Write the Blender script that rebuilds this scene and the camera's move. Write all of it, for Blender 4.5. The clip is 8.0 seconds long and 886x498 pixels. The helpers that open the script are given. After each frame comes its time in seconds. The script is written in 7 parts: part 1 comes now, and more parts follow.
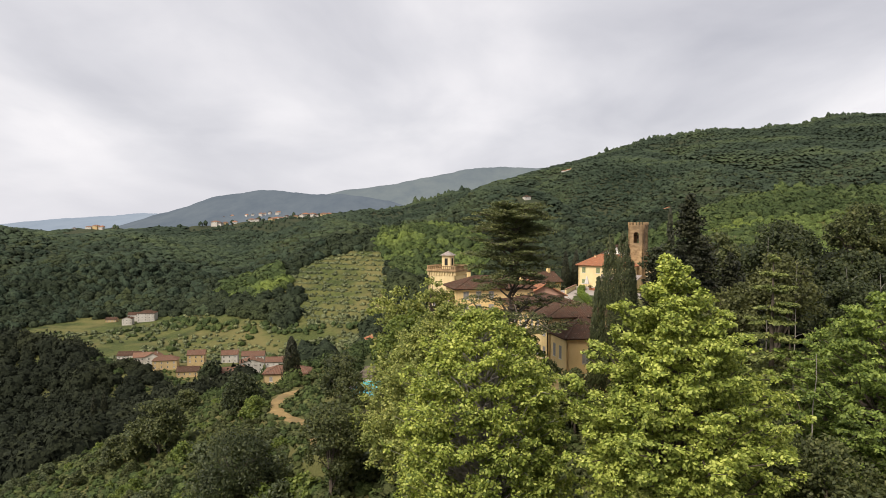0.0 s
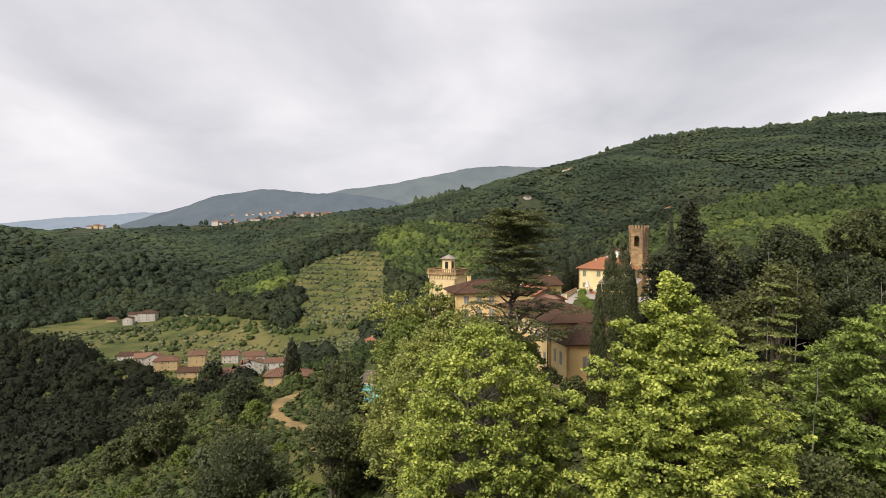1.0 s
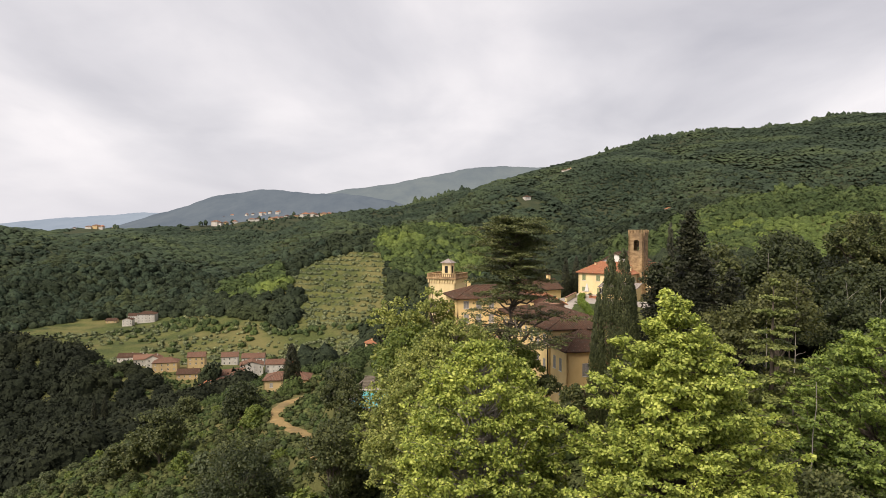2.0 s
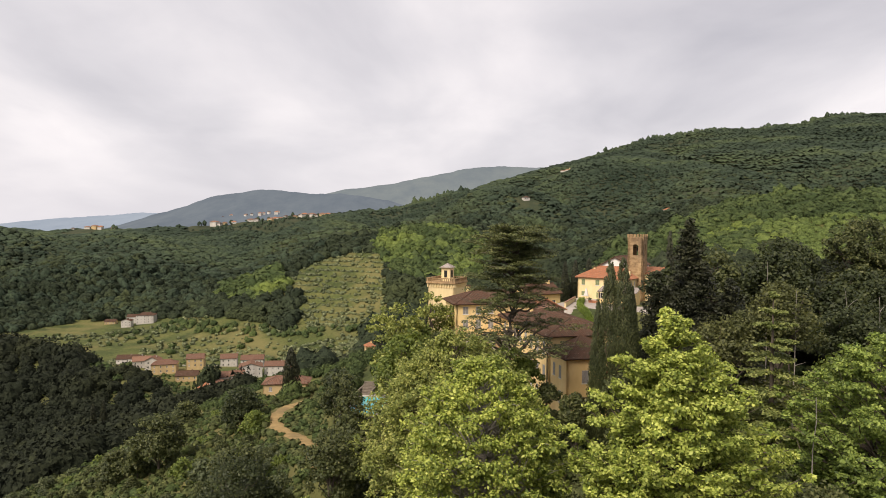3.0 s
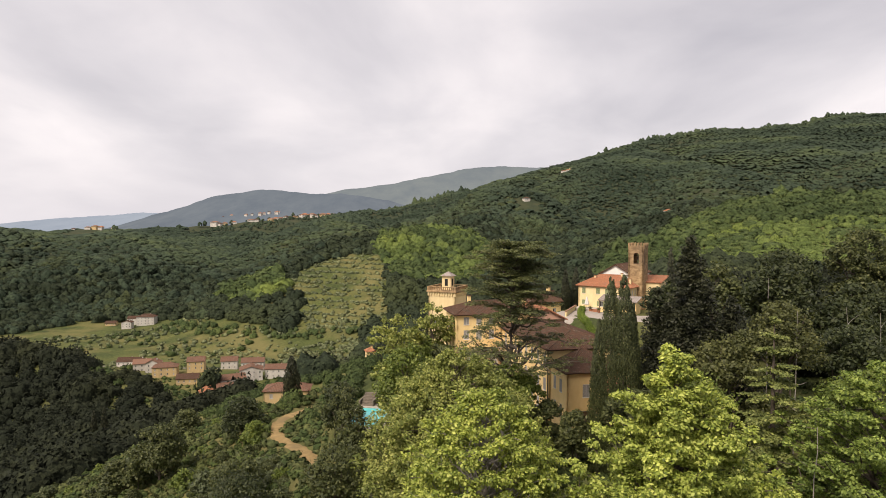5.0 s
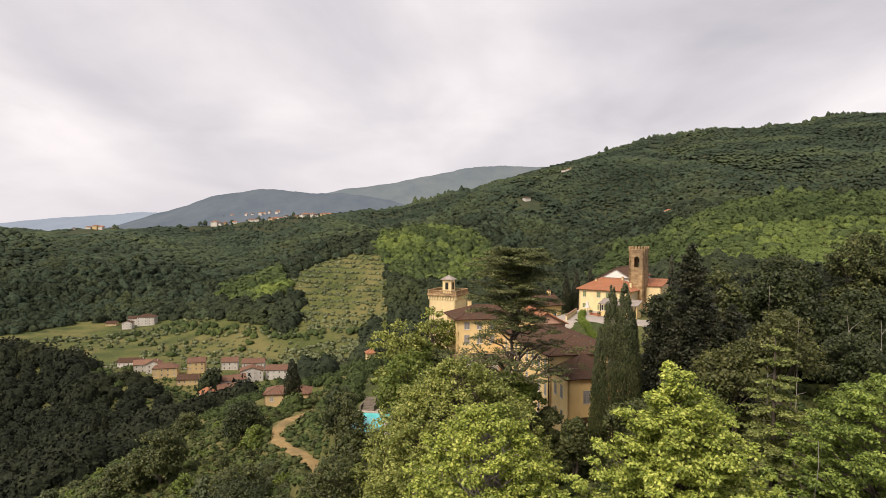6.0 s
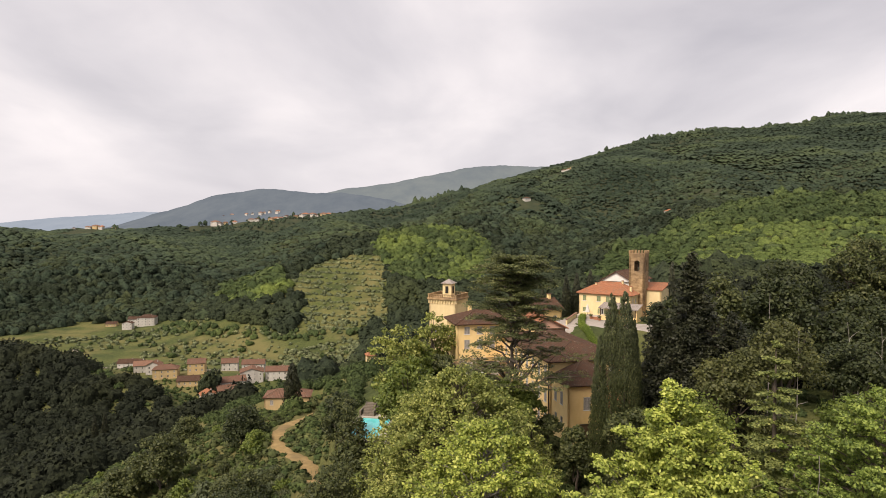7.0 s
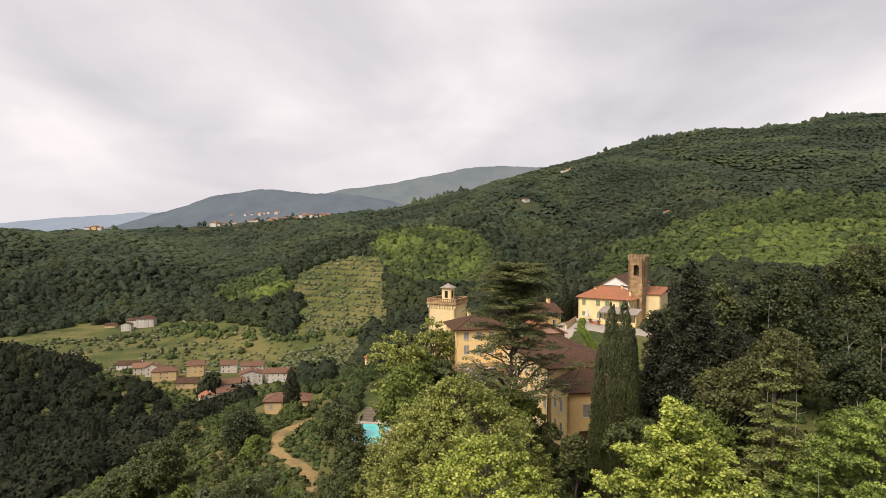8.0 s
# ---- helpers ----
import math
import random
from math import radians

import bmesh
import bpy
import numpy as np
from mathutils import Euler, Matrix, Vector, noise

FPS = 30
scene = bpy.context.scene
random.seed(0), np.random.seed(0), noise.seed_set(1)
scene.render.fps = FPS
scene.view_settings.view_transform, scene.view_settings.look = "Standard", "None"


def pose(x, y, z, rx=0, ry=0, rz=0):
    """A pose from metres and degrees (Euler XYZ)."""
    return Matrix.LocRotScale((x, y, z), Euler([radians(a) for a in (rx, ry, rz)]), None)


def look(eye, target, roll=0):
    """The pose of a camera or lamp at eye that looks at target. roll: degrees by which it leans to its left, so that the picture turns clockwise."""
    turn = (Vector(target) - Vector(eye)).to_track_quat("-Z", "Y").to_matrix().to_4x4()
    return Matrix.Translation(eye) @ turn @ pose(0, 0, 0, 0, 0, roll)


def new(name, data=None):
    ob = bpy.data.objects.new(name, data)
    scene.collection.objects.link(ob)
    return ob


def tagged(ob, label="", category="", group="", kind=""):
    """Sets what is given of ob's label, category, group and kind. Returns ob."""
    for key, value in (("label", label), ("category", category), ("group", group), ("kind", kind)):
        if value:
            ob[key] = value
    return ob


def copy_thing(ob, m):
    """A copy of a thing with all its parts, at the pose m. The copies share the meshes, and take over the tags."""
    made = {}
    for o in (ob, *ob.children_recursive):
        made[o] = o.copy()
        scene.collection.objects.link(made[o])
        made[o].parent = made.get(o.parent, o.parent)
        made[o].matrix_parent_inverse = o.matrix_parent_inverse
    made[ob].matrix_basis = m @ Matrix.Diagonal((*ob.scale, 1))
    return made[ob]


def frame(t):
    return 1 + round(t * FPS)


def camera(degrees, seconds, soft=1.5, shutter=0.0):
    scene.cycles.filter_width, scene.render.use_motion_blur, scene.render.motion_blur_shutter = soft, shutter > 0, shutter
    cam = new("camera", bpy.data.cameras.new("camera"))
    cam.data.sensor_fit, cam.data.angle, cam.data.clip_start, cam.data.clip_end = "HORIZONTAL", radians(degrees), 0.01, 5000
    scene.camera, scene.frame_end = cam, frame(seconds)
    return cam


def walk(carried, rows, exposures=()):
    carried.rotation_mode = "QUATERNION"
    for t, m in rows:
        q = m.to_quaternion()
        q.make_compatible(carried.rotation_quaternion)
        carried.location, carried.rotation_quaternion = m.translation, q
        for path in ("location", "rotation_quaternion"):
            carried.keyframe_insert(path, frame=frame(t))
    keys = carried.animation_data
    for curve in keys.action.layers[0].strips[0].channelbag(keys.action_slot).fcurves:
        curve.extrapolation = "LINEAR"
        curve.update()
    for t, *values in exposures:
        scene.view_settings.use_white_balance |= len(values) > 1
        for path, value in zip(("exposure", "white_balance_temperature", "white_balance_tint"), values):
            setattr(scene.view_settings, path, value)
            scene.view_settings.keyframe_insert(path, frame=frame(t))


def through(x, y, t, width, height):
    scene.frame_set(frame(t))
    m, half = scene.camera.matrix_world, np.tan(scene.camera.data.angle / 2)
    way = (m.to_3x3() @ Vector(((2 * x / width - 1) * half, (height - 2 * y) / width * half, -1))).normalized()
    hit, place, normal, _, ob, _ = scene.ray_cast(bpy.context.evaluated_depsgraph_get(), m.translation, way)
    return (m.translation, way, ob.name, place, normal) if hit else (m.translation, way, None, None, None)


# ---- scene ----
cam = camera(70, 8.0, soft=0.85)
PATH = [
    (0, (0.210, -0.223, 59.882), (-0.244, 99.725, 56.664), 0.19),
    (0.5, (0.212, -0.240, 60.397), (-0.302, 99.704, 57.099), 0.19),
    (1, (0.232, -0.122, 60.943), (-0.312, 99.819, 57.567), 0.19),
    (1.5, (0.230, -0.160, 61.453), (-0.304, 99.782, 58.076), 0.19),
    (3, (0.083, -0.167, 63.097), (-0.225, 99.776, 59.721), 0.19),
    (3.5, (0.065, -0.162, 63.621), (-0.226, 99.781, 60.263), 0.19),
    (4, (0.049, -0.152, 64.158), (-0.252, 99.792, 60.808), 0.19),
    (4.5, (0.025, -0.130, 64.722), (-0.298, 99.813, 61.348), 0.19),
    (6, (-0.046, -0.061, 66.330), (-0.458, 99.875, 62.774), 0.19),
    (6.5, (-0.068, -0.031, 66.877), (-0.490, 99.904, 63.292), 0.19),
    (7, (-0.064, 0.060, 67.389), (-0.475, 99.993, 63.759), 0.19),
    (7.5, (-0.079, 0.066, 67.918), (-0.454, 100.000, 64.299), 0.19),
    (8, (-0.083, 0.103, 68.400), (-0.380, 100.039, 64.822), 0.19),
]
walk(cam, [(t, look(eye, target, roll)) for t, eye, target, roll in PATH], exposures=[(0, 0.2, 6560, 13), (3.5, 0.23, 6790, 16), (8, 0.23, 6860, 17)])

# ---- light: bright overcast sky with a soft sun from the side ----
SUN_ELEVATION, SUN_AZIMUTH = radians(50), radians(-141)


def make_world():
    world = bpy.data.worlds.new("overcast_sky")
    scene.world = world
    world.use_nodes = True
    nt = world.node_tree
    nt.nodes.clear()
    N, L = nt.nodes.new, nt.links.new
    out, bg = N("ShaderNodeOutputWorld"), N("ShaderNodeBackground")
    sky = N("ShaderNodeTexSky")
    sky.sky_type, sky.sun_disc = "NISHITA", False
    sky.sun_elevation, sky.sun_rotation = SUN_ELEVATION, SUN_AZIMUTH
    dim = N("ShaderNodeVectorMath")
    dim.operation = "SCALE"
    dim.inputs["Scale"].default_value = 0.1
    L(sky.outputs[0], dim.inputs[0])
    tc, sep = N("ShaderNodeTexCoord"), N("ShaderNodeSeparateXYZ")
    L(tc.outputs["Generated"], sep.inputs[0])

    def math_node(op, a, b):
        n = N("ShaderNodeMath")
        n.operation = op
        for i, v in enumerate((a, b)):
            if isinstance(v, (int, float)):
                n.inputs[i].default_value = v
            else:
                L(v, n.inputs[i])
        return n.outputs[0]

    # the cloud deck seen as a flat layer: the direction over its height
    up = math_node("MAXIMUM", sep.outputs[2], 0.0)
    lift = math_node("ADD", up, 0.24)
    comb = N("ShaderNodeCombineXYZ")
    L(math_node("DIVIDE", sep.outputs[0], lift), comb.inputs[0])
    L(math_node("DIVIDE", sep.outputs[1], lift), comb.inputs[1])

    def clouds(scale, detail, rough, shift, lacun=2.0, warp=0.3):
        mp = N("ShaderNodeMapping")
        mp.inputs["Location"].default_value = shift
        mp.inputs["Scale"].default_value = (0.85, 0.62, 1.0)
        L(comb.outputs[0], mp.inputs[0])
        n = N("ShaderNodeTexNoise")
        n.inputs["Scale"].default_value = scale
        n.inputs["Detail"].default_value = detail
        n.inputs["Roughness"].default_value = rough
        n.inputs["Distortion"].default_value = warp
        L(mp.outputs[0], n.inputs["Vector"])
        return n.outputs["Fac"]

    big = clouds(0.8, 2, 0.45, CLOUD_SHIFT_BIG)
    fine = clouds(1.9, 6, 0.5, CLOUD_SHIFT_FINE)
    both = math_node("ADD", math_node("MULTIPLY", big, 0.62), math_node("MULTIPLY", fine, 0.38))
    ramp = N("ShaderNodeValToRGB")
    el = ramp.color_ramp.elements
    el[0].position, el[0].color = 0.36, (0.45, 0.46, 0.50, 1)
    el[1].position, el[1].color = 0.62, (0.90, 0.89, 0.89, 1)
    mid = el.new(0.49)
    mid.color = (0.66, 0.665, 0.69, 1)
    L(both, ramp.inputs[0])
    mixc = N("ShaderNodeMix")
    mixc.data_type = "RGBA"
    mixc.inputs[0].default_value = 0.93
    L(dim.outputs[0], mixc.inputs[6])
    L(ramp.outputs[0], mixc.inputs[7])
    # paler and more even towards the horizon
    fade = N("ShaderNodeMapRange")
    fade.inputs[1].default_value, fade.inputs[2].default_value = 0.0, 0.16
    fade.inputs[3].default_value, fade.inputs[4].default_value = 0.75, 0.0
    L(up, fade.inputs[0])
    mixh = N("ShaderNodeMix")
    mixh.data_type = "RGBA"
    L(fade.outputs[0], mixh.inputs[0])
    L(mixc.outputs[2], mixh.inputs[6])
    mixh.inputs[7].default_value = (0.66, 0.67, 0.71, 1)
    L(mixh.outputs[2], bg.inputs[0])
    bg.inputs[1].default_value = 1.0
    L(bg.outputs[0], out.inputs[0])


CLOUD_SHIFT_BIG, CLOUD_SHIFT_FINE = (0.4, 2.2, 0.0), (3.1, 0.7, 0.0)
make_world()
sun = new("sun", bpy.data.lights.new("sun", "SUN"))
sun.data.energy, sun.data.angle, sun.data.color = 4.0, radians(26), (1.0, 0.93, 0.80)
sun.matrix_world = look(
    (math.sin(SUN_AZIMUTH) * math.cos(SUN_ELEVATION), math.cos(SUN_AZIMUTH) * math.cos(SUN_ELEVATION), math.sin(SUN_ELEVATION)), (0, 0, 0))

# ---- materials ----
def material(name, rough=0.8, metal=0.0, spec=0.3):
    m = bpy.data.materials.new(name)
    m.use_nodes = True
    b = m.node_tree.nodes["Principled BSDF"]
    b.inputs["Roughness"].default_value, b.inputs["Metallic"].default_value = rough, metal
    b.inputs["Specular IOR Level"].default_value = spec
    return m, m.node_tree, b


def ramp_node(nt, fac, stops):
    r = nt.nodes.new("ShaderNodeValToRGB")
    el = r.color_ramp.elements
    while len(el) < len(stops):
        el.new(0.5)
    for e, (p, c) in zip(el, stops):
        e.position, e.color = p, (*c, 1)
    nt.links.new(fac, r.inputs[0])
    return r.outputs[0]


def noise_node(nt, scale, detail=4, rough=0.55, coords=None, stretch=None):
    n = nt.nodes.new("ShaderNodeTexNoise")
    n.inputs["Scale"].default_value, n.inputs["Detail"].default_value, n.inputs["Roughness"].default_value = scale, detail, rough
    if coords is None:
        tc = nt.nodes.new("ShaderNodeTexCoord")
        coords = tc.outputs["Object"]
    if stretch:
        mp = nt.nodes.new("ShaderNodeMapping")
        mp.inputs["Scale"].default_value = stretch
        nt.links.new(coords, mp.inputs[0])
        coords = mp.outputs[0]
    nt.links.new(coords, n.inputs["Vector"])
    return n.outputs["Fac"]


def world_pos(nt):
    return nt.nodes.new("ShaderNodeNewGeometry").outputs["Position"]


def mix_color(nt, fac, a, b, blend="MIX"):
    n = nt.nodes.new("ShaderNodeMix")
    n.data_type, n.blend_type = "RGBA", blend
    for sock, v in ((n.inputs[0], fac), (n.inputs[6], a), (n.inputs[7], b)):
        if isinstance(v, (int, float)):
            sock.default_value = v
        elif isinstance(v, tuple):
            sock.default_value = (*v, 1)
        else:
            nt.links.new(v, sock)
    return n.outputs[2]


def add_bump(nt, b, height, strength, dist):
    n = nt.nodes.new("ShaderNodeBump")
    n.inputs["Strength"].default_value, n.inputs["Distance"].default_value = strength, dist
    nt.links.new(height, n.inputs["Height"])
    nt.links.new(n.outputs[0], b.inputs["Normal"])


def puffed(nt, b, share=0.72):
    """Turns the shading of leaf sprays towards the way that their clump faces, as dense foliage takes the light."""
    a = nt.nodes.new("ShaderNodeAttribute")
    a.attribute_name = "puff"
    tr = nt.nodes.new("ShaderNodeVectorTransform")
    tr.vector_type, tr.convert_from, tr.convert_to = "NORMAL", "OBJECT", "WORLD"
    nt.links.new(a.outputs["Vector"], tr.inputs[0])
    g = nt.nodes.new("ShaderNodeNewGeometry")
    mx = nt.nodes.new("ShaderNodeMix")
    mx.data_type = "VECTOR"
    mx.inputs[0].default_value = share
    nt.links.new(g.outputs["Normal"], mx.inputs[4])
    nt.links.new(tr.outputs[0], mx.inputs[5])
    nm = nt.nodes.new("ShaderNodeVectorMath")
    nm.operation = "NORMALIZE"
    nt.links.new(mx.outputs[1], nm.inputs[0])
    return nm.outputs[0]


def leaf_material(name, dark, mid, light, through=0.3, rough=0.55, patch=0.25):
    """Foliage: each leaf has its own shade, larger patches of the crown vary too, and some light passes through."""
    m, nt, b = material(name, rough, 0, 0.25)
    g = nt.nodes.new("ShaderNodeNewGeometry")
    col = ramp_node(nt, g.outputs["Random Per Island"], ((0.0, dark), (0.5, mid), (1.0, light)))
    big = noise_node(nt, patch, 3, 0.6, g.outputs["Position"])
    shade = ramp_node(nt, big, ((0.3, (0.62, 0.66, 0.6)), (0.7, (1.15, 1.12, 1.0))))
    col = mix_color(nt, 1.0, col, shade, "MULTIPLY")
    nt.links.new(col, b.inputs["Base Color"])
    tr = nt.nodes.new("ShaderNodeBsdfTranslucent")
    nt.links.new(mix_color(nt, 1.0, col, (1.25, 1.2, 0.7), "MULTIPLY"), tr.inputs[0])
    way = puffed(nt, b, 0.36)
    nt.links.new(way, b.inputs["Normal"])
    mx = nt.nodes.new("ShaderNodeMixShader")
    mx.inputs[0].default_value = through
    nt.links.new(b.outputs[0], mx.inputs[1])
    nt.links.new(tr.outputs[0], mx.inputs[2])
    nt.links.new(mx.outputs[0], nt.nodes["Material Output"].inputs[0])
    return m


def crown_material(name, dark, mid, light, bump=1.0, size=0.35, stand_cloud_scale=0.008, blotch=1.0, mottle=1.0):
    """Far tree crowns: one shade per tree, with leaf clumps as relief and mottling, darker in the hollows."""
    m, nt, b = material(name, 0.9, 0, 0.1)
    g = nt.nodes.new("ShaderNodeNewGeometry")
    col = ramp_node(nt, g.outputs["Random Per Island"], ((0.0, dark), (0.55, mid), (0.95, light)))
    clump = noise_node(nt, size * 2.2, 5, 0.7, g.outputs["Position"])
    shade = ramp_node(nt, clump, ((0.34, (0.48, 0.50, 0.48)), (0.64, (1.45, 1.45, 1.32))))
    # large patches: differing tree stands, and cloud shadow painted into the colour
    stand = ramp_node(nt, noise_node(nt, stand_cloud_scale, 4, 0.55, g.outputs["Position"]), ((0.36, (0.62, 0.65, 0.62)), (0.5, (0.97, 0.97, 0.92)), (0.64, (1.38, 1.3, 0.98))))
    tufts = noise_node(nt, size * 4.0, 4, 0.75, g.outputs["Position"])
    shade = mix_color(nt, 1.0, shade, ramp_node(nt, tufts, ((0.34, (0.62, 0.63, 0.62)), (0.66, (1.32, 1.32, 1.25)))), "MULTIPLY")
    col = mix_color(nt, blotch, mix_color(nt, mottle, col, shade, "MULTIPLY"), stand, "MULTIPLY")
    nt.links.new(col, b.inputs["Base Color"])
    way = puffed(nt, b, 0.6)
    both = nt.nodes.new("ShaderNodeMath")
    both.operation = "ADD"
    nt.links.new(clump, both.inputs[0])
    nt.links.new(tufts, both.inputs[1])
    add_bump(nt, b, both.outputs[0], bump * 0.9, 0.9 / size * 0.35)
    nt.links.new(way, b.inputs["Normal"].links[0].from_node.inputs["Normal"])
    return m


def simple_noise_material(name, a, c, scale, rough=0.85, bump=0.2, dist=0.02, stretch=None, stain=None, spec=0.3, metal=0.0):
    m, nt, b = material(name, rough, metal, spec)
    pos = world_pos(nt)
    n1 = noise_node(nt, scale, 6, 0.6, pos, stretch)
    col = ramp_node(nt, n1, ((0.3, a), (0.7, c)))
    if stain:
        n2 = noise_node(nt, scale * 0.13, 4, 0.65, pos, (1, 1, 0.45))
        f = ramp_node(nt, n2, ((0.48, (0, 0, 0)), (0.68, (0.75, 0.75, 0.75))))
        col = mix_color(nt, f, col, stain)
    nt.links.new(col, b.inputs["Base Color"])
    add_bump(nt, b, noise_node(nt, scale * 3, 4, 0.6, pos), bump, dist)
    return m


def tile_material(name, a, c, moss):
    """Fired clay barrel tiles: mixed reds and browns, lichen spots, each course with its own tone."""
    m, nt, b = material(name, 0.85, 0, 0.2)
    pos = world_pos(nt)
    n1 = noise_node(nt, 3.5, 3, 0.7, pos)
    col = ramp_node(nt, n1, ((0.3, a), (0.7, c)))
    spots = ramp_node(nt, noise_node(nt, 1.1, 6, 0.75, pos), ((0.5, (0, 0, 0)), (0.62, (0.8, 0.8, 0.8))))
    col = mix_color(nt, spots, col, moss)
    pale = ramp_node(nt, noise_node(nt, 5.0, 2, 0.5, pos), ((0.64, (0, 0, 0)), (0.72, (0.5, 0.5, 0.5))))
    col = mix_color(nt, pale, col, (0.42, 0.36, 0.30))
    nt.links.new(col, b.inputs["Base Color"])
    add_bump(nt, b, noise_node(nt, 9, 4, 0.6, pos), 0.4, 0.03)
    return m


def ground_material():
    m, nt, b = material("meadow_and_scrub", 0.95, 0, 0.1)
    pos = world_pos(nt)
    col = ramp_node(nt, noise_node(nt, 0.035, 6, 0.6, pos), ((0.32, (0.042, 0.054, 0.022)), (0.5, (0.076, 0.090, 0.031)), (0.68, (0.118, 0.116, 0.043))))
    fine = ramp_node(nt, noise_node(nt, 0.5, 6, 0.7, pos), ((0.3, (0.6, 0.62, 0.6)), (0.7, (1.3, 1.3, 1.2))))
    col = mix_color(nt, 1.0, col, fine, "MULTIPLY")
    dry = ramp_node(nt, noise_node(nt, 0.02, 4, 0.6, pos), ((0.46, (0, 0, 0)), (0.62, (0.75, 0.75, 0.75))))
    col = mix_color(nt, dry, col, (0.155, 0.135, 0.055))
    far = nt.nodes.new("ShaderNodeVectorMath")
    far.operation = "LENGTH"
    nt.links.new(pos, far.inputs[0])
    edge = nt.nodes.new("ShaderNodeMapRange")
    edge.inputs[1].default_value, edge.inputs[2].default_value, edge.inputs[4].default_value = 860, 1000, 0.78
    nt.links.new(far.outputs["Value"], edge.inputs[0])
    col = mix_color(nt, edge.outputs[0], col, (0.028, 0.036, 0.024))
    nt.links.new(col, b.inputs["Base Color"])
    add_bump(nt, b, noise_node(nt, 0.7, 6, 0.65, pos), 0.8, 0.6)
    return m


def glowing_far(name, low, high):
    """Hills miles away, a plain backdrop, with the haze of the air put into a glowing colour."""
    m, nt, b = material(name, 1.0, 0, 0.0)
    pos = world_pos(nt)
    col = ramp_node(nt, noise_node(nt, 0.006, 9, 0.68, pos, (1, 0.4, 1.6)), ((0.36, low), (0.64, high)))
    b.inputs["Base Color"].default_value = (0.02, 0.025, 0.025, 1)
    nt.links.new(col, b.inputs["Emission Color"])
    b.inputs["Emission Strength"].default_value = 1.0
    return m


GROUND = ground_material()
WALL_YELLOW = simple_noise_material("ochre_plaster", (0.76, 0.55, 0.25), (0.84, 0.63, 0.31), 1.2, 0.9, 0.15, 0.01, (1, 1, 0.5), (0.64, 0.44, 0.20))
WALL_CREAM = simple_noise_material("cream_plaster", (0.70, 0.55, 0.29), (0.78, 0.63, 0.36), 1.2, 0.9, 0.15, 0.01, (1, 1, 0.5), (0.60, 0.46, 0.26))
WALL_WHITE = simple_noise_material("whitewash", (0.68, 0.66, 0.62), (0.78, 0.76, 0.72), 1.0, 0.9, 0.15, 0.01, None, (0.55, 0.52, 0.47))
WALL_PINK = simple_noise_material("pink_plaster", (0.52, 0.30, 0.22), (0.62, 0.38, 0.28), 1.0, 0.9, 0.15, 0.01, None, (0.45, 0.28, 0.2))
STONE = simple_noise_material("weathered_sandstone", (0.22, 0.135, 0.065), (0.50, 0.345, 0.185), 1.0, 0.95, 0.6, 0.06, (1, 1, 1.6), (0.10, 0.075, 0.055))
PALE_STONE = simple_noise_material("pale_paving_stone", (0.33, 0.29, 0.245), (0.43, 0.385, 0.33), 1.5, 0.9, 0.2, 0.02, None, (0.35, 0.31, 0.26))
VILLAGE_OCHRE = simple_noise_material("dusty_ochre_plaster", (0.46, 0.33, 0.16), (0.56, 0.41, 0.21), 0.8, 0.9, 0.15, 0.01, (1, 1, 0.5), (0.38, 0.28, 0.16))
VILLAGE_WHITE = simple_noise_material("greyed_whitewash", (0.46, 0.43, 0.38), (0.58, 0.55, 0.50), 0.8, 0.9, 0.15, 0.01, (1, 1, 0.5), (0.36, 0.32, 0.28))
TILE_BROWN = tile_material("brown_roof_tiles", (0.055, 0.029, 0.019), (0.112, 0.058, 0.036), (0.06, 0.048, 0.034))
TILE_RED = tile_material("red_roof_tiles", (0.27, 0.105, 0.055), (0.38, 0.17, 0.09), (0.23, 0.135, 0.085))
TILE_OLD = tile_material("faded_roof_tiles", (0.17, 0.085, 0.055), (0.27, 0.15, 0.10), (0.17, 0.12, 0.085))
TILE_VILLAGE = tile_material("village_roof_tiles", (0.115, 0.058, 0.038), (0.195, 0.105, 0.07), (0.125, 0.088, 0.065))
TILE_GREY = tile_material("grey_roof_sheets", (0.23, 0.20, 0.18), (0.33, 0.29, 0.26), (0.20, 0.16, 0.13))
DIRT = simple_noise_material("dry_dirt_track", (0.205, 0.138, 0.055), (0.305, 0.212, 0.092), 0.8, 0.95, 0.5, 0.08, None, (0.13, 0.10, 0.05))
STEP_STONE = simple_noise_material("mossy_step_stone", (0.115, 0.095, 0.075), (0.20, 0.165, 0.13), 2.0, 0.95, 0.4, 0.03, None, (0.07, 0.07, 0.045))
SHUTTER = simple_noise_material("grey_shutter_paint", (0.30, 0.285, 0.265), (0.38, 0.36, 0.335), 4, 0.7, 0.1, 0.005)
SHUTTER_GREEN = simple_noise_material("green_shutter_paint", (0.20, 0.24, 0.12), (0.27, 0.30, 0.16), 4, 0.7, 0.1, 0.005)
DARK_GLASS = simple_noise_material("dark_window", (0.02, 0.02, 0.022), (0.035, 0.033, 0.03), 2, 0.2, 0.0, 0.001, spec=0.5)
WOOD_DARK = simple_noise_material("dark_eaves_wood", (0.07, 0.045, 0.028), (0.12, 0.08, 0.05), 3, 0.8, 0.2, 0.01)
BARK = simple_noise_material("rough_bark", (0.06, 0.048, 0.036), (0.13, 0.105, 0.08), 4, 0.95, 0.7, 0.05, (1, 1, 0.3))
BARK_PALE = simple_noise_material("bleached_dead_wood", (0.20, 0.18, 0.155), (0.31, 0.28, 0.25), 5, 0.9, 0.4, 0.03, (1, 1, 0.3))
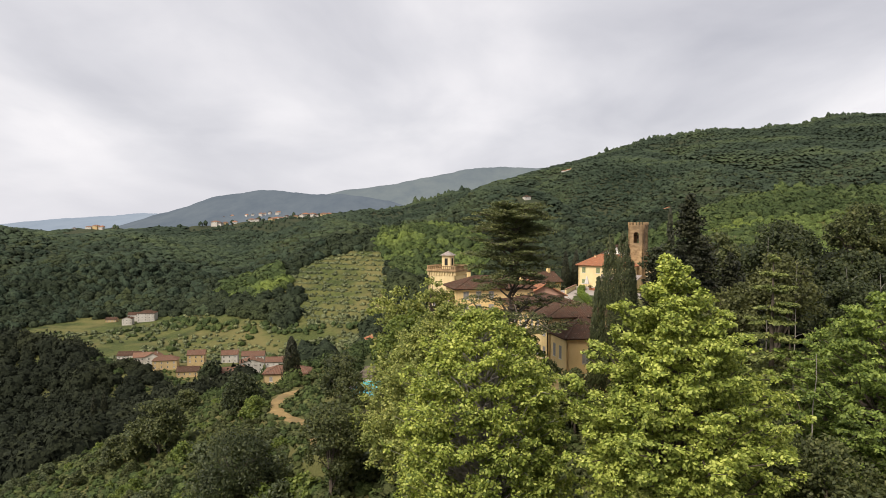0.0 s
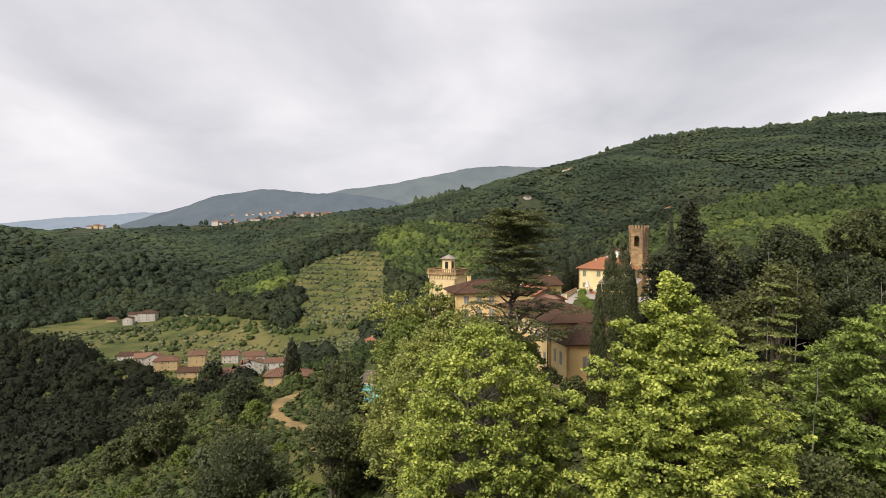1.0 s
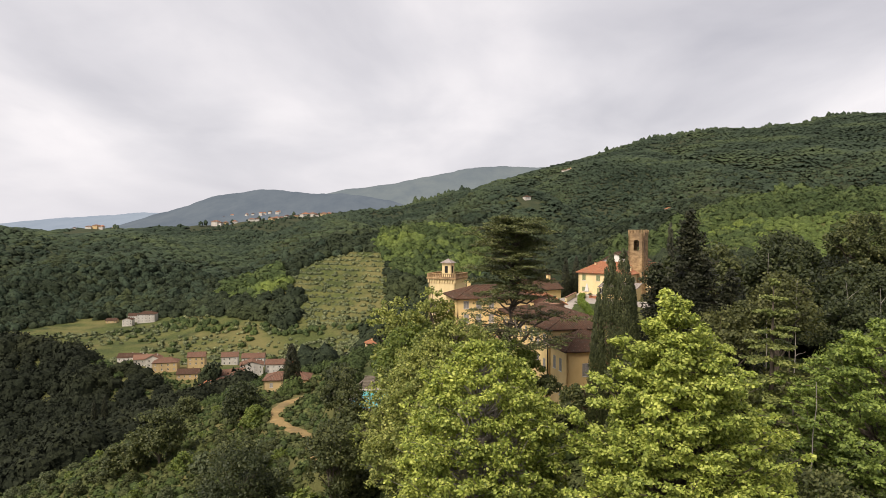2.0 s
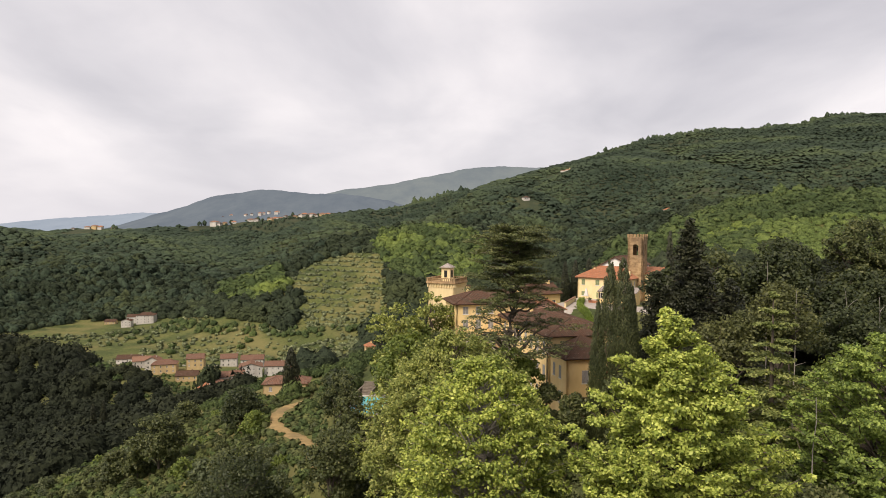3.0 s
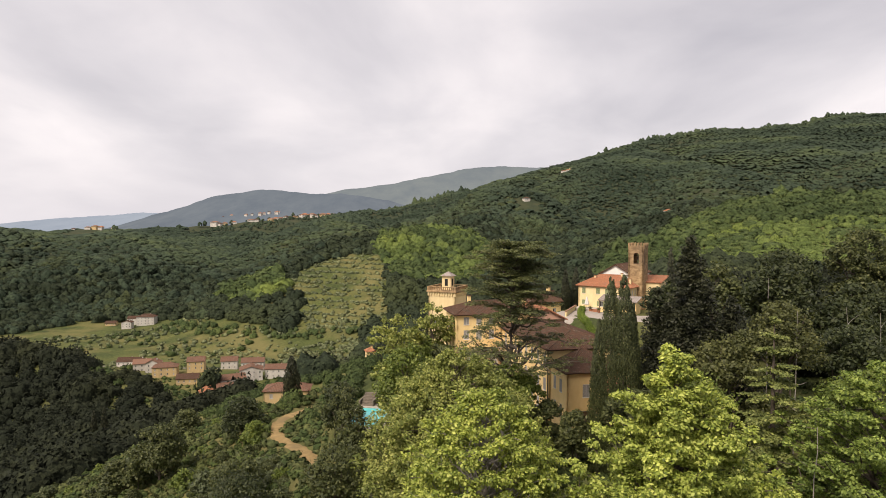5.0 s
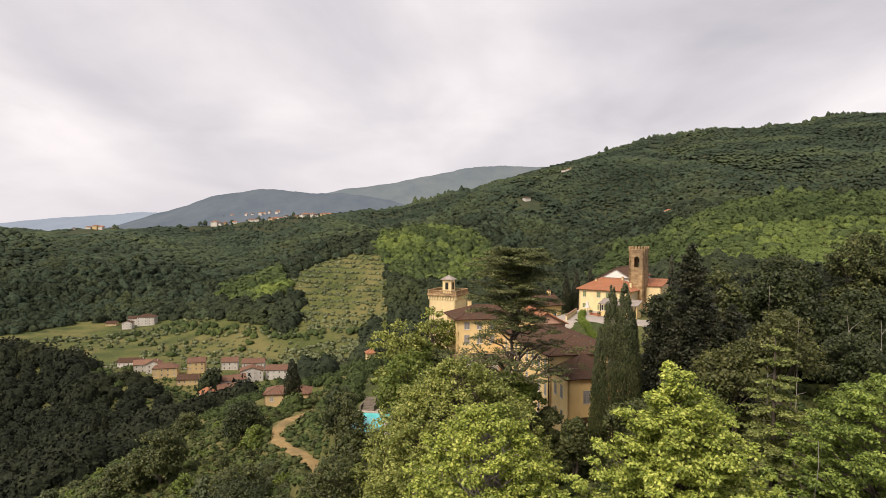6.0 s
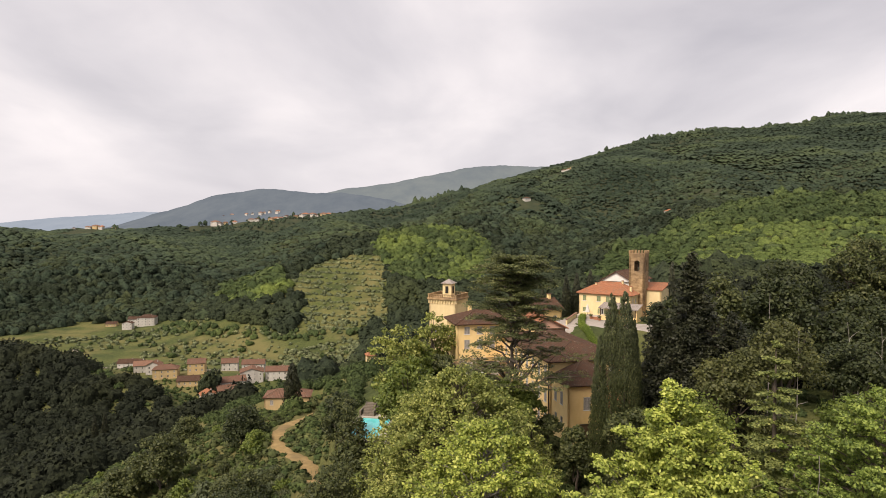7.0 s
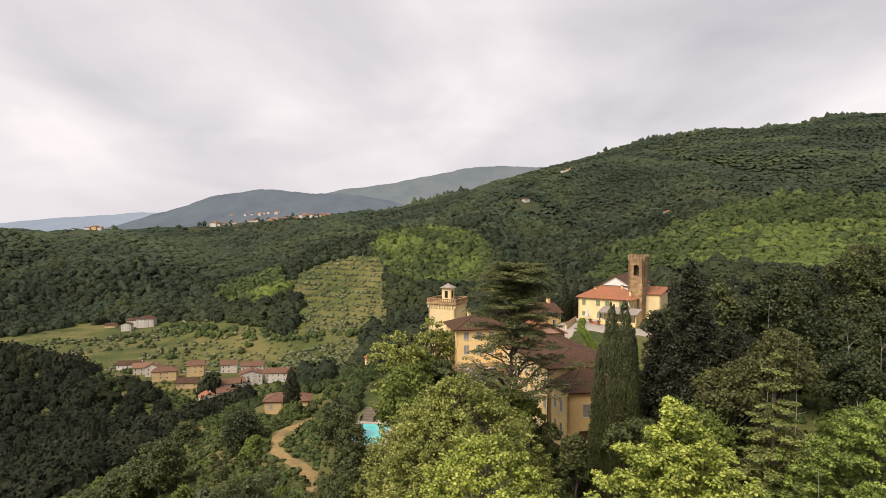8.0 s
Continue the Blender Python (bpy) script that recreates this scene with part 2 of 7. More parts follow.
METAL_DARK = simple_noise_material("dark_copper_pipe", (0.05, 0.035, 0.028), (0.09, 0.06, 0.045), 5, 0.5, 0.1, 0.005, metal=0.5)

# ---- helpers for building ----
def mesh_object(name, verts, faces, mat, parent=None, label="", smooth=False, puff=None):
    """One mesh object from arrays of corners and of equal-sized faces."""
    me = bpy.data.meshes.new(name)
    verts, faces = np.asarray(verts, np.float32), np.asarray(faces, np.int32)
    n, k = faces.shape
    me.vertices.add(len(verts))
    me.vertices.foreach_set("co", verts.ravel())
    me.loops.add(n * k)
    me.loops.foreach_set("vertex_index", faces.ravel())
    me.polygons.add(n)
    me.polygons.foreach_set("loop_start", np.arange(0, n * k, k, dtype=np.int32))
    if smooth:
        me.polygons.foreach_set("use_smooth", np.ones(n, bool))
    me.update(calc_edges=True)
    if puff is not None:
        me.attributes.new("puff", "FLOAT_VECTOR", "POINT").data.foreach_set("vector", np.asarray(puff, np.float32).ravel())
    me.materials.append(mat)
    ob = new(name, me)
    ob.parent = parent
    if label:
        ob["label"] = label
    return ob


def part(name, bm, mat, parent, label="", smooth=False):
    """Links a bmesh as one mesh object under a thing or a part."""
    me = bpy.data.meshes.new(name)
    bm.normal_update()
    bm.to_mesh(me)
    bm.free()
    if smooth:
        for p in me.polygons:
            p.use_smooth = True
    me.materials.append(mat)
    ob = new(name, me)
    ob.parent = parent
    if label:
        ob["label"] = label
    return ob


def thing(name, m, label, category, group="", kind=""):
    """An Empty at the base of a thing, to carry its parts."""
    ob = new(name)
    ob.matrix_world = m
    return tagged(ob, label, category, group, kind)


def box(bm, x0, x1, y0, y1, z0, z1, bevel=0.0):
    g = bmesh.ops.create_cube(bm, size=1.0)
    for v in g["verts"]:
        v.co = Vector(((x0 + x1) / 2 + v.co.x * (x1 - x0), (y0 + y1) / 2 + v.co.y * (y1 - y0), (z0 + z1) / 2 + v.co.z * (z1 - z0)))
    if bevel:
        edges = list({e for v in g["verts"] for e in v.link_edges})
        bmesh.ops.bevel(bm, geom=edges, offset=bevel, segments=1, affect="EDGES")
    return bm


def boxed(*args, bevel=0.0):
    return box(bmesh.new(), *args, bevel=bevel)


# ---- the land: hills as crest lines with their slopes ----
HILLS = [
    # crest points (x, y, height), slope, roundness
    ([(0, -400, 20), (12, -60, 40), (20, 30, 38), (22, 95, 34.5), (30, 125, 39), (46, 155, 45), (80, 225, 44), (150, 340, 42), (300, 480, 45)], 0.36, 9),
    ([(60, 40, 38), (80, 100, 43), (120, 170, 48), (220, 260, 50), (380, 420, 50)], 0.33, 8),
    ([(-330, 330, 8), (-224, 320, 3), (-183, 300, 1), (-146, 280, -1), (-124, 262, -6), (-106, 246, -11), (-90, 232, -16)], 0.66, 9),
    ([(-1900, 1900, 70), (-1050, 1900, 48), (-820, 1900, 60), (-620, 1900, 56), (-414, 1900, 67)], 0.10, 10),
    ([(-414, 1900, 60), (-244, 1900, 108), (-40, 1850, 121), (175, 1850, 165), (370, 1900, 205)], 0.19, 15),
    ([(-1400, 1200, 55), (-805, 1150, 44), (-690, 1150, 50), (-600, 1000, 14), (-500, 880, -24)], 0.19, 8),
    ([(300, 2750, 254), (424, 2700, 274), (525, 2700, 308), (666, 2700, 343), (810, 2700, 383), (1003, 2700, 450), (1150, 2700, 472), (1316, 2700, 468), (1485, 2700, 502), (1655, 2700, 524), (1710, 2700, 542), (1890, 2700, 524), (2500, 2700, 502), (3300, 2500, 462)], 0.30, 40),
    ([(810, 2700, 385), (700, 1900, 300), (560, 1300, 165), (400, 960, 92)], 0.30, 14),
    ([(1316, 2700, 460), (1150, 1900, 330), (1000, 1350, 200), (860, 1050, 130)], 0.30, 14),
    ([(424, 2700, 280), (330, 2000, 205), (150, 1300, 125), (100, 1100, 85)], 0.28, 14),
    ([(-244, 1900, 108), (-200, 1400, 62), (-110, 950, 26)], 0.24, 12),
    ([(-620, 1900, 54), (-480, 1300, 14), (-330, 960, -30)], 0.16, 10),
    ([(-900, 1900, 54), (-760, 1350, 30), (-560, 950, -14)], 0.16, 10),
    ([(126, 520, 30), (200, 620, 56), (278, 690, 72), (319, 700, 83), (334, 660, 92), (342, 610, 95), (355, 570, 90), (374, 540, 88), (430, 520, 87), (700, 520, 90)], 0.36, 9),
    ([(340, 760, 86), (490, 840, 112), (600, 850, 120), (900, 900, 135), (1400, 1000, 160)], 0.30, 12),
    ([(-150, 640, -18), (-152, 700, -3), (-114, 780, 13), (-72, 790, 14), (-60, 1100, 48)], 0.34, 10),
    ([(-14, 770, 40), (-4, 840, 62), (30, 850, 56), (50, 1150, 92), (150, 1500, 120)], 0.36, 18),
    ([(160, 420, 38), (250, 560, 34)], 0.40, 10),
    ([(-270, 425, -31), (-200, 414, -29.5), (-150, 412, -29), (-105, 398, -30)], 0.30, 7),
    ([(-740, 1905, 74), (-640, 1905, 78), (-500, 1905, 84), (-400, 1905, 91), (-300, 1905, 102)], 0.35, 5),
    ([(-1090, 1900, 62), (-1020, 1900, 62)], 0.3, 5),
    ([(-40, 150, 14.5), (-45, 185, 8), (-34, 225, -4)], 0.36, 6),
]
PADS = [
    # x, y, height, reach, width of the blend
    (-13.5, 112, 30.85, 8, 5), (20, 104, 34.0, 13, 9), (14, 122, 35.5, 10, 10), (2, 134, 36.5, 9, 9), (0, 158, 37.0, 9, 9),
    (-44, 181, 14.8, 10, 10), (40, 139, 44.6, 9, 8), (35, 149, 44.9, 8, 8), (45, 153, 45.2, 10, 10), (4.5, 117.5, 39.3, 5, 6),
]


# the dirt track: x, y, height of its bed cut into the slope
TRACK_BED = [(-31.0, 158.0, 20.5), (-33.5, 147.0, 21.8), (-36.2, 140.0, 22.4), (-36.0, 133.0, 22.6), (-33.6, 126.0, 22.8), (-29.0, 119.5, 23.3), (-25.2, 115.0, 23.7), (-23.0, 107.0, 24.8), (-20.8, 98.0, 27.2), (-18.2, 90.4, 29.0), (-17.0, 86.0, 29.8)]
TRACK = [(x, y) for x, y, z in TRACK_BED]


def crest_height(x, y, crest, slope, rounding):
    best = np.full(x.shape, -1e9)
    for (x0, y0, z0), (x1, y1, z1) in zip(crest, crest[1:]):
        dx, dy = x1 - x0, y1 - y0
        t = np.clip(((x - x0) * dx + (y - y0) * dy) / (dx * dx + dy * dy), 0, 1)
        d = np.hypot(x - x0 - t * dx, y - y0 - t * dy)
        best = np.maximum(best, z0 + t * (z1 - z0) - (np.sqrt((slope * d) ** 2 + rounding**2) - rounding))
    return best


def waves(x, y):
    """Gentle irregular relief from a few crossing waves."""
    out = np.zeros_like(x)
    for n, (length, turn) in enumerate(((611, 0.4), (433, 1.9), (257, 2.8), (171, 1.1), (97, 0.2), (61, 2.3))):
        out += length * 0.011 * np.sin((x * math.cos(turn) + y * math.sin(turn)) / length * 6.283 + 1.7 * n + 1.5 * np.sin(x / length * 2.1 + n))
    return out


def land(x, y):
    x, y = np.asarray(x, float), np.asarray(y, float)
    r = np.hypot(x, y)
    heights = [np.full(x.shape, -42.0) + 0.03 * np.maximum(r - 1900, 0)] + [crest_height(x, y, *h) for h in HILLS]
    k, top = 4.5, np.max(heights, 0)
    z = top + k * np.log(sum(np.exp((h - top) / k) for h in heights)) - 2.0
    z += waves(x, y) * np.clip((r - 220) / 1200, 0, 0.6) * np.clip((z + 40) / 30, 0.15, 1.0)
    # gullies running down the wooded hillsides
    w = np.clip((r - 700) / 250, 0, 1) * np.clip((2100 - r) / 500, 0, 1) * np.clip((z + 36) / 30, 0, 1) * np.clip((-90 - x) / 60, 0, 1)
    z += w * 32 * (np.abs(np.sin(x / 105.0 + 0.7 * np.sin(y / 190.0) + 0.5)) - 0.62)
    w = np.clip((r - 950) / 250, 0, 1) * np.clip((2500 - r) / 500, 0, 1) * np.clip((x + 30) / 80, 0, 1)
    z += w * 56 * (np.abs(np.sin(x / 150.0 + 0.8 * np.sin(y / 240.0) - y / 900.0)) - 0.62)
    # stepped olive terraces on one hill
    w = np.clip(np.minimum(np.minimum(x + 185, -52 - x) / 12, np.minimum(y - 565, 815 - y) / 20), 0, 1)
    step = 4.6
    part_up = z / step - np.floor(z / step)
    z = z + w * (step * (np.floor(z / step) + np.clip((part_up - 0.62) / 0.38, 0, 1) ** 0.7) - z)
    for px, py, h, reach, blend in PADS:
        w = np.clip((reach + blend - np.hypot(x - px, y - py)) / blend, 0, 1)
        w = w * w * (3 - 2 * w)
        z = z + (h - z) * w
    near_d, near_z = np.full(x.shape, 1e9), np.zeros(x.shape)
    for (x0, y0, z0), (x1, y1, z1) in zip(TRACK_BED, TRACK_BED[1:]):
        t = np.clip(((x - x0) * (x1 - x0) + (y - y0) * (y1 - y0)) / ((x1 - x0) ** 2 + (y1 - y0) ** 2), 0, 1)
        d = np.hypot(x - x0 - t * (x1 - x0), y - y0 - t * (y1 - y0))
        near_z, near_d = np.where(d < near_d, z0 + t * (z1 - z0), near_z), np.minimum(d, near_d)
    w = np.clip((4.4 - near_d) / 2.6, 0, 1)
    z = z + (near_z - z) * w * w * (3 - 2 * w)
    return z


def at(x, y):
    return float(land(np.array([x]), np.array([y]))[0])


def backdrop_height(crest, foot, x, y):
    """Height of the front slope of a far hill range."""
    f = (crest[0][1] - y) / 700
    return np.interp(x, [c[0] for c in crest], [c[2] for c in crest]) * (1 - f) + foot * f


def build_ground():
    az = np.radians(np.r_[np.arange(-43, 43.01, 0.4), np.arange(46, 316, 3.0)])
    rad = np.r_[0.02, 1.0, 2.5 * 1.032 ** np.arange(245)]
    rad = np.unique(np.r_[rad[(rad < 4950) & ((rad < 570) | (rad > 830)) & ((rad < 60) | (rad > 172))], np.arange(60, 172, 1.6), np.arange(570, 830, 2.6), np.arange(1850, 1960, 12)])
    a, r = np.meshgrid(az, rad)
    x, y = r * np.sin(a), r * np.cos(a)
    z = land(x, y)
    n, m = len(az), len(rad)
    i, j = np.meshgrid(np.arange(m - 1), np.arange(n), indexing="ij")
    j2 = (j + 1) % n
    faces = np.stack([i * n + j, i * n + j2, (i + 1) * n + j2, (i + 1) * n + j], -1).reshape(-1, 4)[:, ::-1]
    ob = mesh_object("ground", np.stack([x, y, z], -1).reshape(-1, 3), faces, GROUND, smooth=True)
    tagged(ob, "rolling green valley land with dry grass and scrub", "ground", kind="structure")


build_ground()


def backdrop_hill(name, crest, foot, mat, label):
    """A hill range far away: crest line, a slope in front and one behind."""
    pts = np.array(crest, float)
    s = np.linspace(0, len(pts) - 1, 220)
    line = np.stack([np.interp(s, np.arange(len(pts)), pts[:, k]) for k in range(3)], -1)
    line[:, 2] += 2.5 * np.sin(s * 3.1) + 1.2 * np.sin(s * 11.7 + 1) + np.random.RandomState(3).uniform(-1.2, 1.2, len(s))
    rows = []
    for f in np.linspace(0, 1, 14):
        row = line.copy()
        row[:, 1] -= f * 700
        row[:, 2] = line[:, 2] * (1 - f) + foot * f
        row[:, 2] += np.sin(f * 3.14) * 6 * np.sin(s * 3.3 + f * 4)
        rows.append(row)
    back = line.copy()
    back[:, 1] += 250
    back[:, 2] = foot
    rows.insert(0, back)
    v = np.concatenate(rows)
    n, m = len(s), len(rows)
    i, j = np.meshgrid(np.arange(m - 1), np.arange(n - 1), indexing="ij")
    faces = np.stack([i * n + j, i * n + j + 1, (i + 1) * n + j + 1, (i + 1) * n + j], -1).reshape(-1, 4)[:, ::-1]
    tagged(mesh_object(name, v, faces, mat, smooth=True), label, "hills", kind="structure")


# blue and pale from haze, which is painted in as glow
FAR_BLUE = glowing_far("pale_blue_haze_hills", (0.27, 0.32, 0.385), (0.32, 0.37, 0.43))
MID_BLUE = glowing_far("blue_green_haze_hills", (0.110, 0.133, 0.164), (0.150, 0.174, 0.198))
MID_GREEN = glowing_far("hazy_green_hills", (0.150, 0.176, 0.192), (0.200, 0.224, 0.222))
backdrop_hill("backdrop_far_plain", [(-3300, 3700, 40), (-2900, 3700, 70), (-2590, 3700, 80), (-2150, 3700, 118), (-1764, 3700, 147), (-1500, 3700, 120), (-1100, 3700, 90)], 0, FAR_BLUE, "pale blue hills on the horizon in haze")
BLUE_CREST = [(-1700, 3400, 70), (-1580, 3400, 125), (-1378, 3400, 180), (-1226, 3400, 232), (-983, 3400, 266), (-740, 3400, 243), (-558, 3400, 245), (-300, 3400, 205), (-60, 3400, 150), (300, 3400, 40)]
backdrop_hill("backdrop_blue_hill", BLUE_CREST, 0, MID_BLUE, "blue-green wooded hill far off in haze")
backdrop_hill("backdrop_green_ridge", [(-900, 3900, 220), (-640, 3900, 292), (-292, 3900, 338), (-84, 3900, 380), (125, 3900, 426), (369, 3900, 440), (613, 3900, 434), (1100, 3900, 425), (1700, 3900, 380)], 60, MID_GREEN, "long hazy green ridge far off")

# ---- plants ----
rng = np.random.RandomState(11)


def lumpy_crown(seed, levels, squash=0.8, rough=0.35):
    """A tree crown as a lumpy closed form of unit radius, base at z=0."""
    bm = bmesh.new()
    bmesh.ops.create_icosphere(bm, subdivisions=levels, radius=1.0)
    off = Vector((seed * 3.7, seed * 1.3, seed * 2.1))
    for v in bm.verts:
        n = noise.noise(v.co * 1.3 + off) * rough + noise.noise(v.co * 3.1 + off) * rough * 0.7
        v.co *= 1 + n
        v.co.z = v.co.z * squash + squash * 0.75
    bm.verts.ensure_lookup_table()
    verts = np.array([v.co[:] for v in bm.verts], np.float32)
    faces = np.array([[v.index for v in f.verts] for f in bm.faces], np.int32)
    bm.free()
    return verts, faces


def stacked(templates, pos, scale, tall, r):
    """Copies of the templates, turned and scaled, in one pair of arrays."""
    vs, fs, ns, base = [], [], [], 0
    pick = r.randint(0, len(templates), len(pos))
    for k, (tv, tf, tn) in enumerate(templates):
        sel = np.nonzero(pick == k)[0]
        if not len(sel):
            continue
        a = r.uniform(0, 6.283, len(sel))
        c, s = np.cos(a)[:, None], np.sin(a)[:, None]
        sc, tl = scale[sel][:, None], tall[sel][:, None]
        x = (tv[None, :, 0] * c - tv[None, :, 1] * s) * sc + pos[sel, 0:1]
        y = (tv[None, :, 0] * s + tv[None, :, 1] * c) * sc + pos[sel, 1:2]
        z = tv[None, :, 2] * sc * tl + pos[sel, 2:3]
        vs.append(np.stack([x, y, z], -1).reshape(-1, 3))
        nx, ny = tn[None, :, 0] * c - tn[None, :, 1] * s, tn[None, :, 0] * s + tn[None, :, 1] * c
        ns.append(np.stack([nx, ny, np.broadcast_to(tn[None, :, 2], nx.shape)], -1).reshape(-1, 3))
        fs.append((tf[None] + (np.arange(len(sel)) * len(tv))[:, None, None]).reshape(-1, tf.shape[1]) + base)
        base += len(sel) * len(tv)
    return np.concatenate(vs), np.concatenate(fs), np.concatenate(ns)


def inside(x, y, poly):
    hit = np.zeros(x.shape, bool)
    for (x0, y0), (x1, y1) in zip(poly, poly[1:] + poly[:1]):
        cross = (y0 > y) != (y1 > y)
        hit ^= cross & (x < (x1 - x0) * (y - y0) / (y1 - y0 + 1e-12) + x0)
    return hit


FIELD = [(-470, 560), (-400, 695), (-300, 690), (-195, 612), (-145, 568), (-72, 590), (-60, 480), (-60, 400), (-95, 360), (-170, 335), (-230, 360), (-330, 520)]
TERRACES = [(-179, 706), (-165, 745), (-111, 765), (-70, 745), (-62, 653), (-52, 560), (-122, 559), (-140, 606), (-141, 641)]
ROUND_HILL = [(-92, 775), (-78, 830), (-30, 890), (25, 890), (55, 800), (52, 720), (42, 649), (-4, 640), (-50, 650), (-66, 710)]
SUNLIT_SLOPE = [(195, 522), (255, 575), (289, 542), (318, 510), (351, 488), (430, 480), (420, 400), (306, 400), (202, 370), (167, 371)]
GREEN_LEFT = [(-300, 860), (-250, 870), (-190, 745), (-165, 680), (-190, 655), (-240, 690), (-280, 767)]
FAR_MEADOWS = [[(750, 2425), (800, 2500), (1000, 2560), (1095, 2490), (940, 2340), (760, 2180)], [(400, 1200), (480, 1080), (460, 1010), (385, 1065)], [(-190, 1560), (60, 1560), (80, 1740), (-200, 1700)]]


def scatter(r0, r1, step, r, widest=36.2):
    n = int(r1 / step) + 2
    gx, gy = np.meshgrid(np.arange(-n, n) * step, np.arange(0, n) * step)
    x = (gx + r.uniform(-0.42, 0.42, gx.shape) * step).ravel()
    y = (gy + r.uniform(-0.42, 0.42, gy.shape) * step).ravel()
    d, a = np.hypot(x, y), np.degrees(np.arctan2(x, y))
    ok = (d > r0) & (d <= r1) & (np.abs(a) < widest)
    return x[ok], y[ok]


def wood(name, x, y, size, templates, mat, label, r, tall=(0.85, 1.25), sink=0.2):
    s = size * np.clip(np.exp(r.normal(0, 0.26, len(x))), 0.55, 1.75)
    z = land(x, y)
    pos = np.stack([x, y, z - sink * s], -1)
    v, f, p = stacked(templates, pos, s, r.uniform(*tall, len(x)), r)
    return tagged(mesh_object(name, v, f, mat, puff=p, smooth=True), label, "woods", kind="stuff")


def shard_crown(seed, shards, size, squash=0.9, levels=1, up=0.0):
    """A far crown: a dark lumpy core with many small sprays of leaves standing out of it, as triangles."""
    v, f = lumpy_crown(seed, levels, squash, 0.4)
    r = np.random.RandomState(seed)
    core = v * 0.86
    k = r.randint(0, len(f), shards)
    w = r.dirichlet((1, 1, 1), shards)
    p = (v[f[k]] * w[:, :, None]).sum(1) * r.uniform(0.86, 1.14, shards)[:, None]
    d = p - np.array([0, 0, squash * 0.75])
    d /= np.linalg.norm(d, axis=1)[:, None] + 1e-9
    n = d * 0.8 + r.normal(size=(shards, 3)) * 0.5 + np.array([0, 0, 0.35])
    n /= np.linalg.norm(n, axis=1)[:, None]
    t = np.cross(n, r.normal(size=(shards, 3)))
    t /= np.linalg.norm(t, axis=1)[:, None]
    b = np.cross(n, t)
    s = (size * r.uniform(0.6, 1.4, shards))[:, None]
    tri = np.stack([p + t * s, p - t * s * 0.6 + b * s * 0.8, p - t * s * 0.6 - b * s * 0.8], 1).reshape(-1, 3)
    faces = np.concatenate([f, np.arange(shards * 3).reshape(-1, 3) + len(v)])
    verts = np.concatenate([core, tri])
    puff = verts - np.array([0, 0, squash * 0.6])
    puff /= np.linalg.norm(puff, axis=1)[:, None] + 1e-9
    puff[:, 2] += up
    puff /= np.linalg.norm(puff, axis=1)[:, None] + 1e-9
    return verts.astype(np.float32), faces.astype(np.int32), puff.astype(np.float32)


def canopy_crown(seed, levels, shards, size, squash, up, cut=0.34):
    """A crown as it shows from above in a closed wood: a lumpy dome with a few sprays on it and no underside."""
    v, f = lumpy_crown(seed, levels, squash, 0.42)
    top = v[f][:, :, 2].mean(1) > squash * cut
    f = f[top]
    used = np.unique(f)
    f = np.searchsorted(used, f)
    v = v[used]
    r = np.random.RandomState(seed)
    k = r.randint(0, len(f), shards)
    p = (v[f[k]] * r.dirichlet((1, 1, 1), shards)[:, :, None]).sum(1) * r.uniform(0.97, 1.1, shards)[:, None]
    d = p - np.array([0, 0, squash * 0.4])
    d /= np.linalg.norm(d, axis=1)[:, None] + 1e-9
    n = d + r.normal(size=(shards, 3)) * 0.4 + np.array([0, 0, 0.4])
    n /= np.linalg.norm(n, axis=1)[:, None]
    t = np.cross(n, r.normal(size=(shards, 3)))
    t /= np.linalg.norm(t, axis=1)[:, None]
    b, s = np.cross(n, t), (size * r.uniform(0.6, 1.4, shards))[:, None]
    tri = np.stack([p + t * s, p - t * s * 0.6 + b * s * 0.8, p - t * s * 0.6 - b * s * 0.8], 1).reshape(-1, 3)
    verts = np.concatenate([v, tri])
    puff = verts - np.array([0, 0, squash * 0.35])
    puff /= np.linalg.norm(puff, axis=1)[:, None] + 1e-9
    puff[:, 2] += up
    puff /= np.linalg.norm(puff, axis=1)[:, None] + 1e-9
    return verts.astype(np.float32), np.concatenate([f, np.arange(shards * 3).reshape(-1, 3) + len(v)]).astype(np.int32), puff.astype(np.float32)


CROWNS_CLOSE = [shard_crown(k + 60, 240, 0.16, 0.85, 2, 0.7) for k in range(5)]
CROWNS_NEAR = [canopy_crown(k, 2, 140, 0.14, 0.9, 0.6) for k in range(6)]
CROWNS_MID = [canopy_crown(k + 10, 1, 66, 0.25, 0.9, 0.6) for k in range(9)]
CROWNS_FAR = [canopy_crown(k + 20, 1, 16, 0.30, 0.8, 0.9, 0.6) for k in range(9)]
CROWNS_SCRUB = [canopy_crown(k + 30, 1, 60, 0.2, 0.62, 0.9, 0.45) for k in range(8)]
CROWNS_DISTANT = [canopy_crown(k + 20, 1, 5, 0.28, 0.7, 1.3, 0.66) for k in range(9)]
CROWNS_BUSH = [shard_crown(k + 20, 26, 0.34, 0.85, 1, 0.5) for k in range(8)]
CROWNS_OLIVE = [shard_crown(k + 40, 46, 0.3, 0.75) for k in range(5)]
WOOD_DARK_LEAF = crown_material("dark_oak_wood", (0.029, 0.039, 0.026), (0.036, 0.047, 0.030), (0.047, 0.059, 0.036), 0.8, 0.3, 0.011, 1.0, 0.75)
# haze of distance put into the crown colour: paler, with weaker mottling
WOOD_HAZED_LEAF = crown_material("hazed_distant_wood", (0.036, 0.052, 0.036), (0.042, 0.059, 0.040), (0.051, 0.069, 0.045), 0.4, 0.12, 0.0055, 1.0, 0.45)
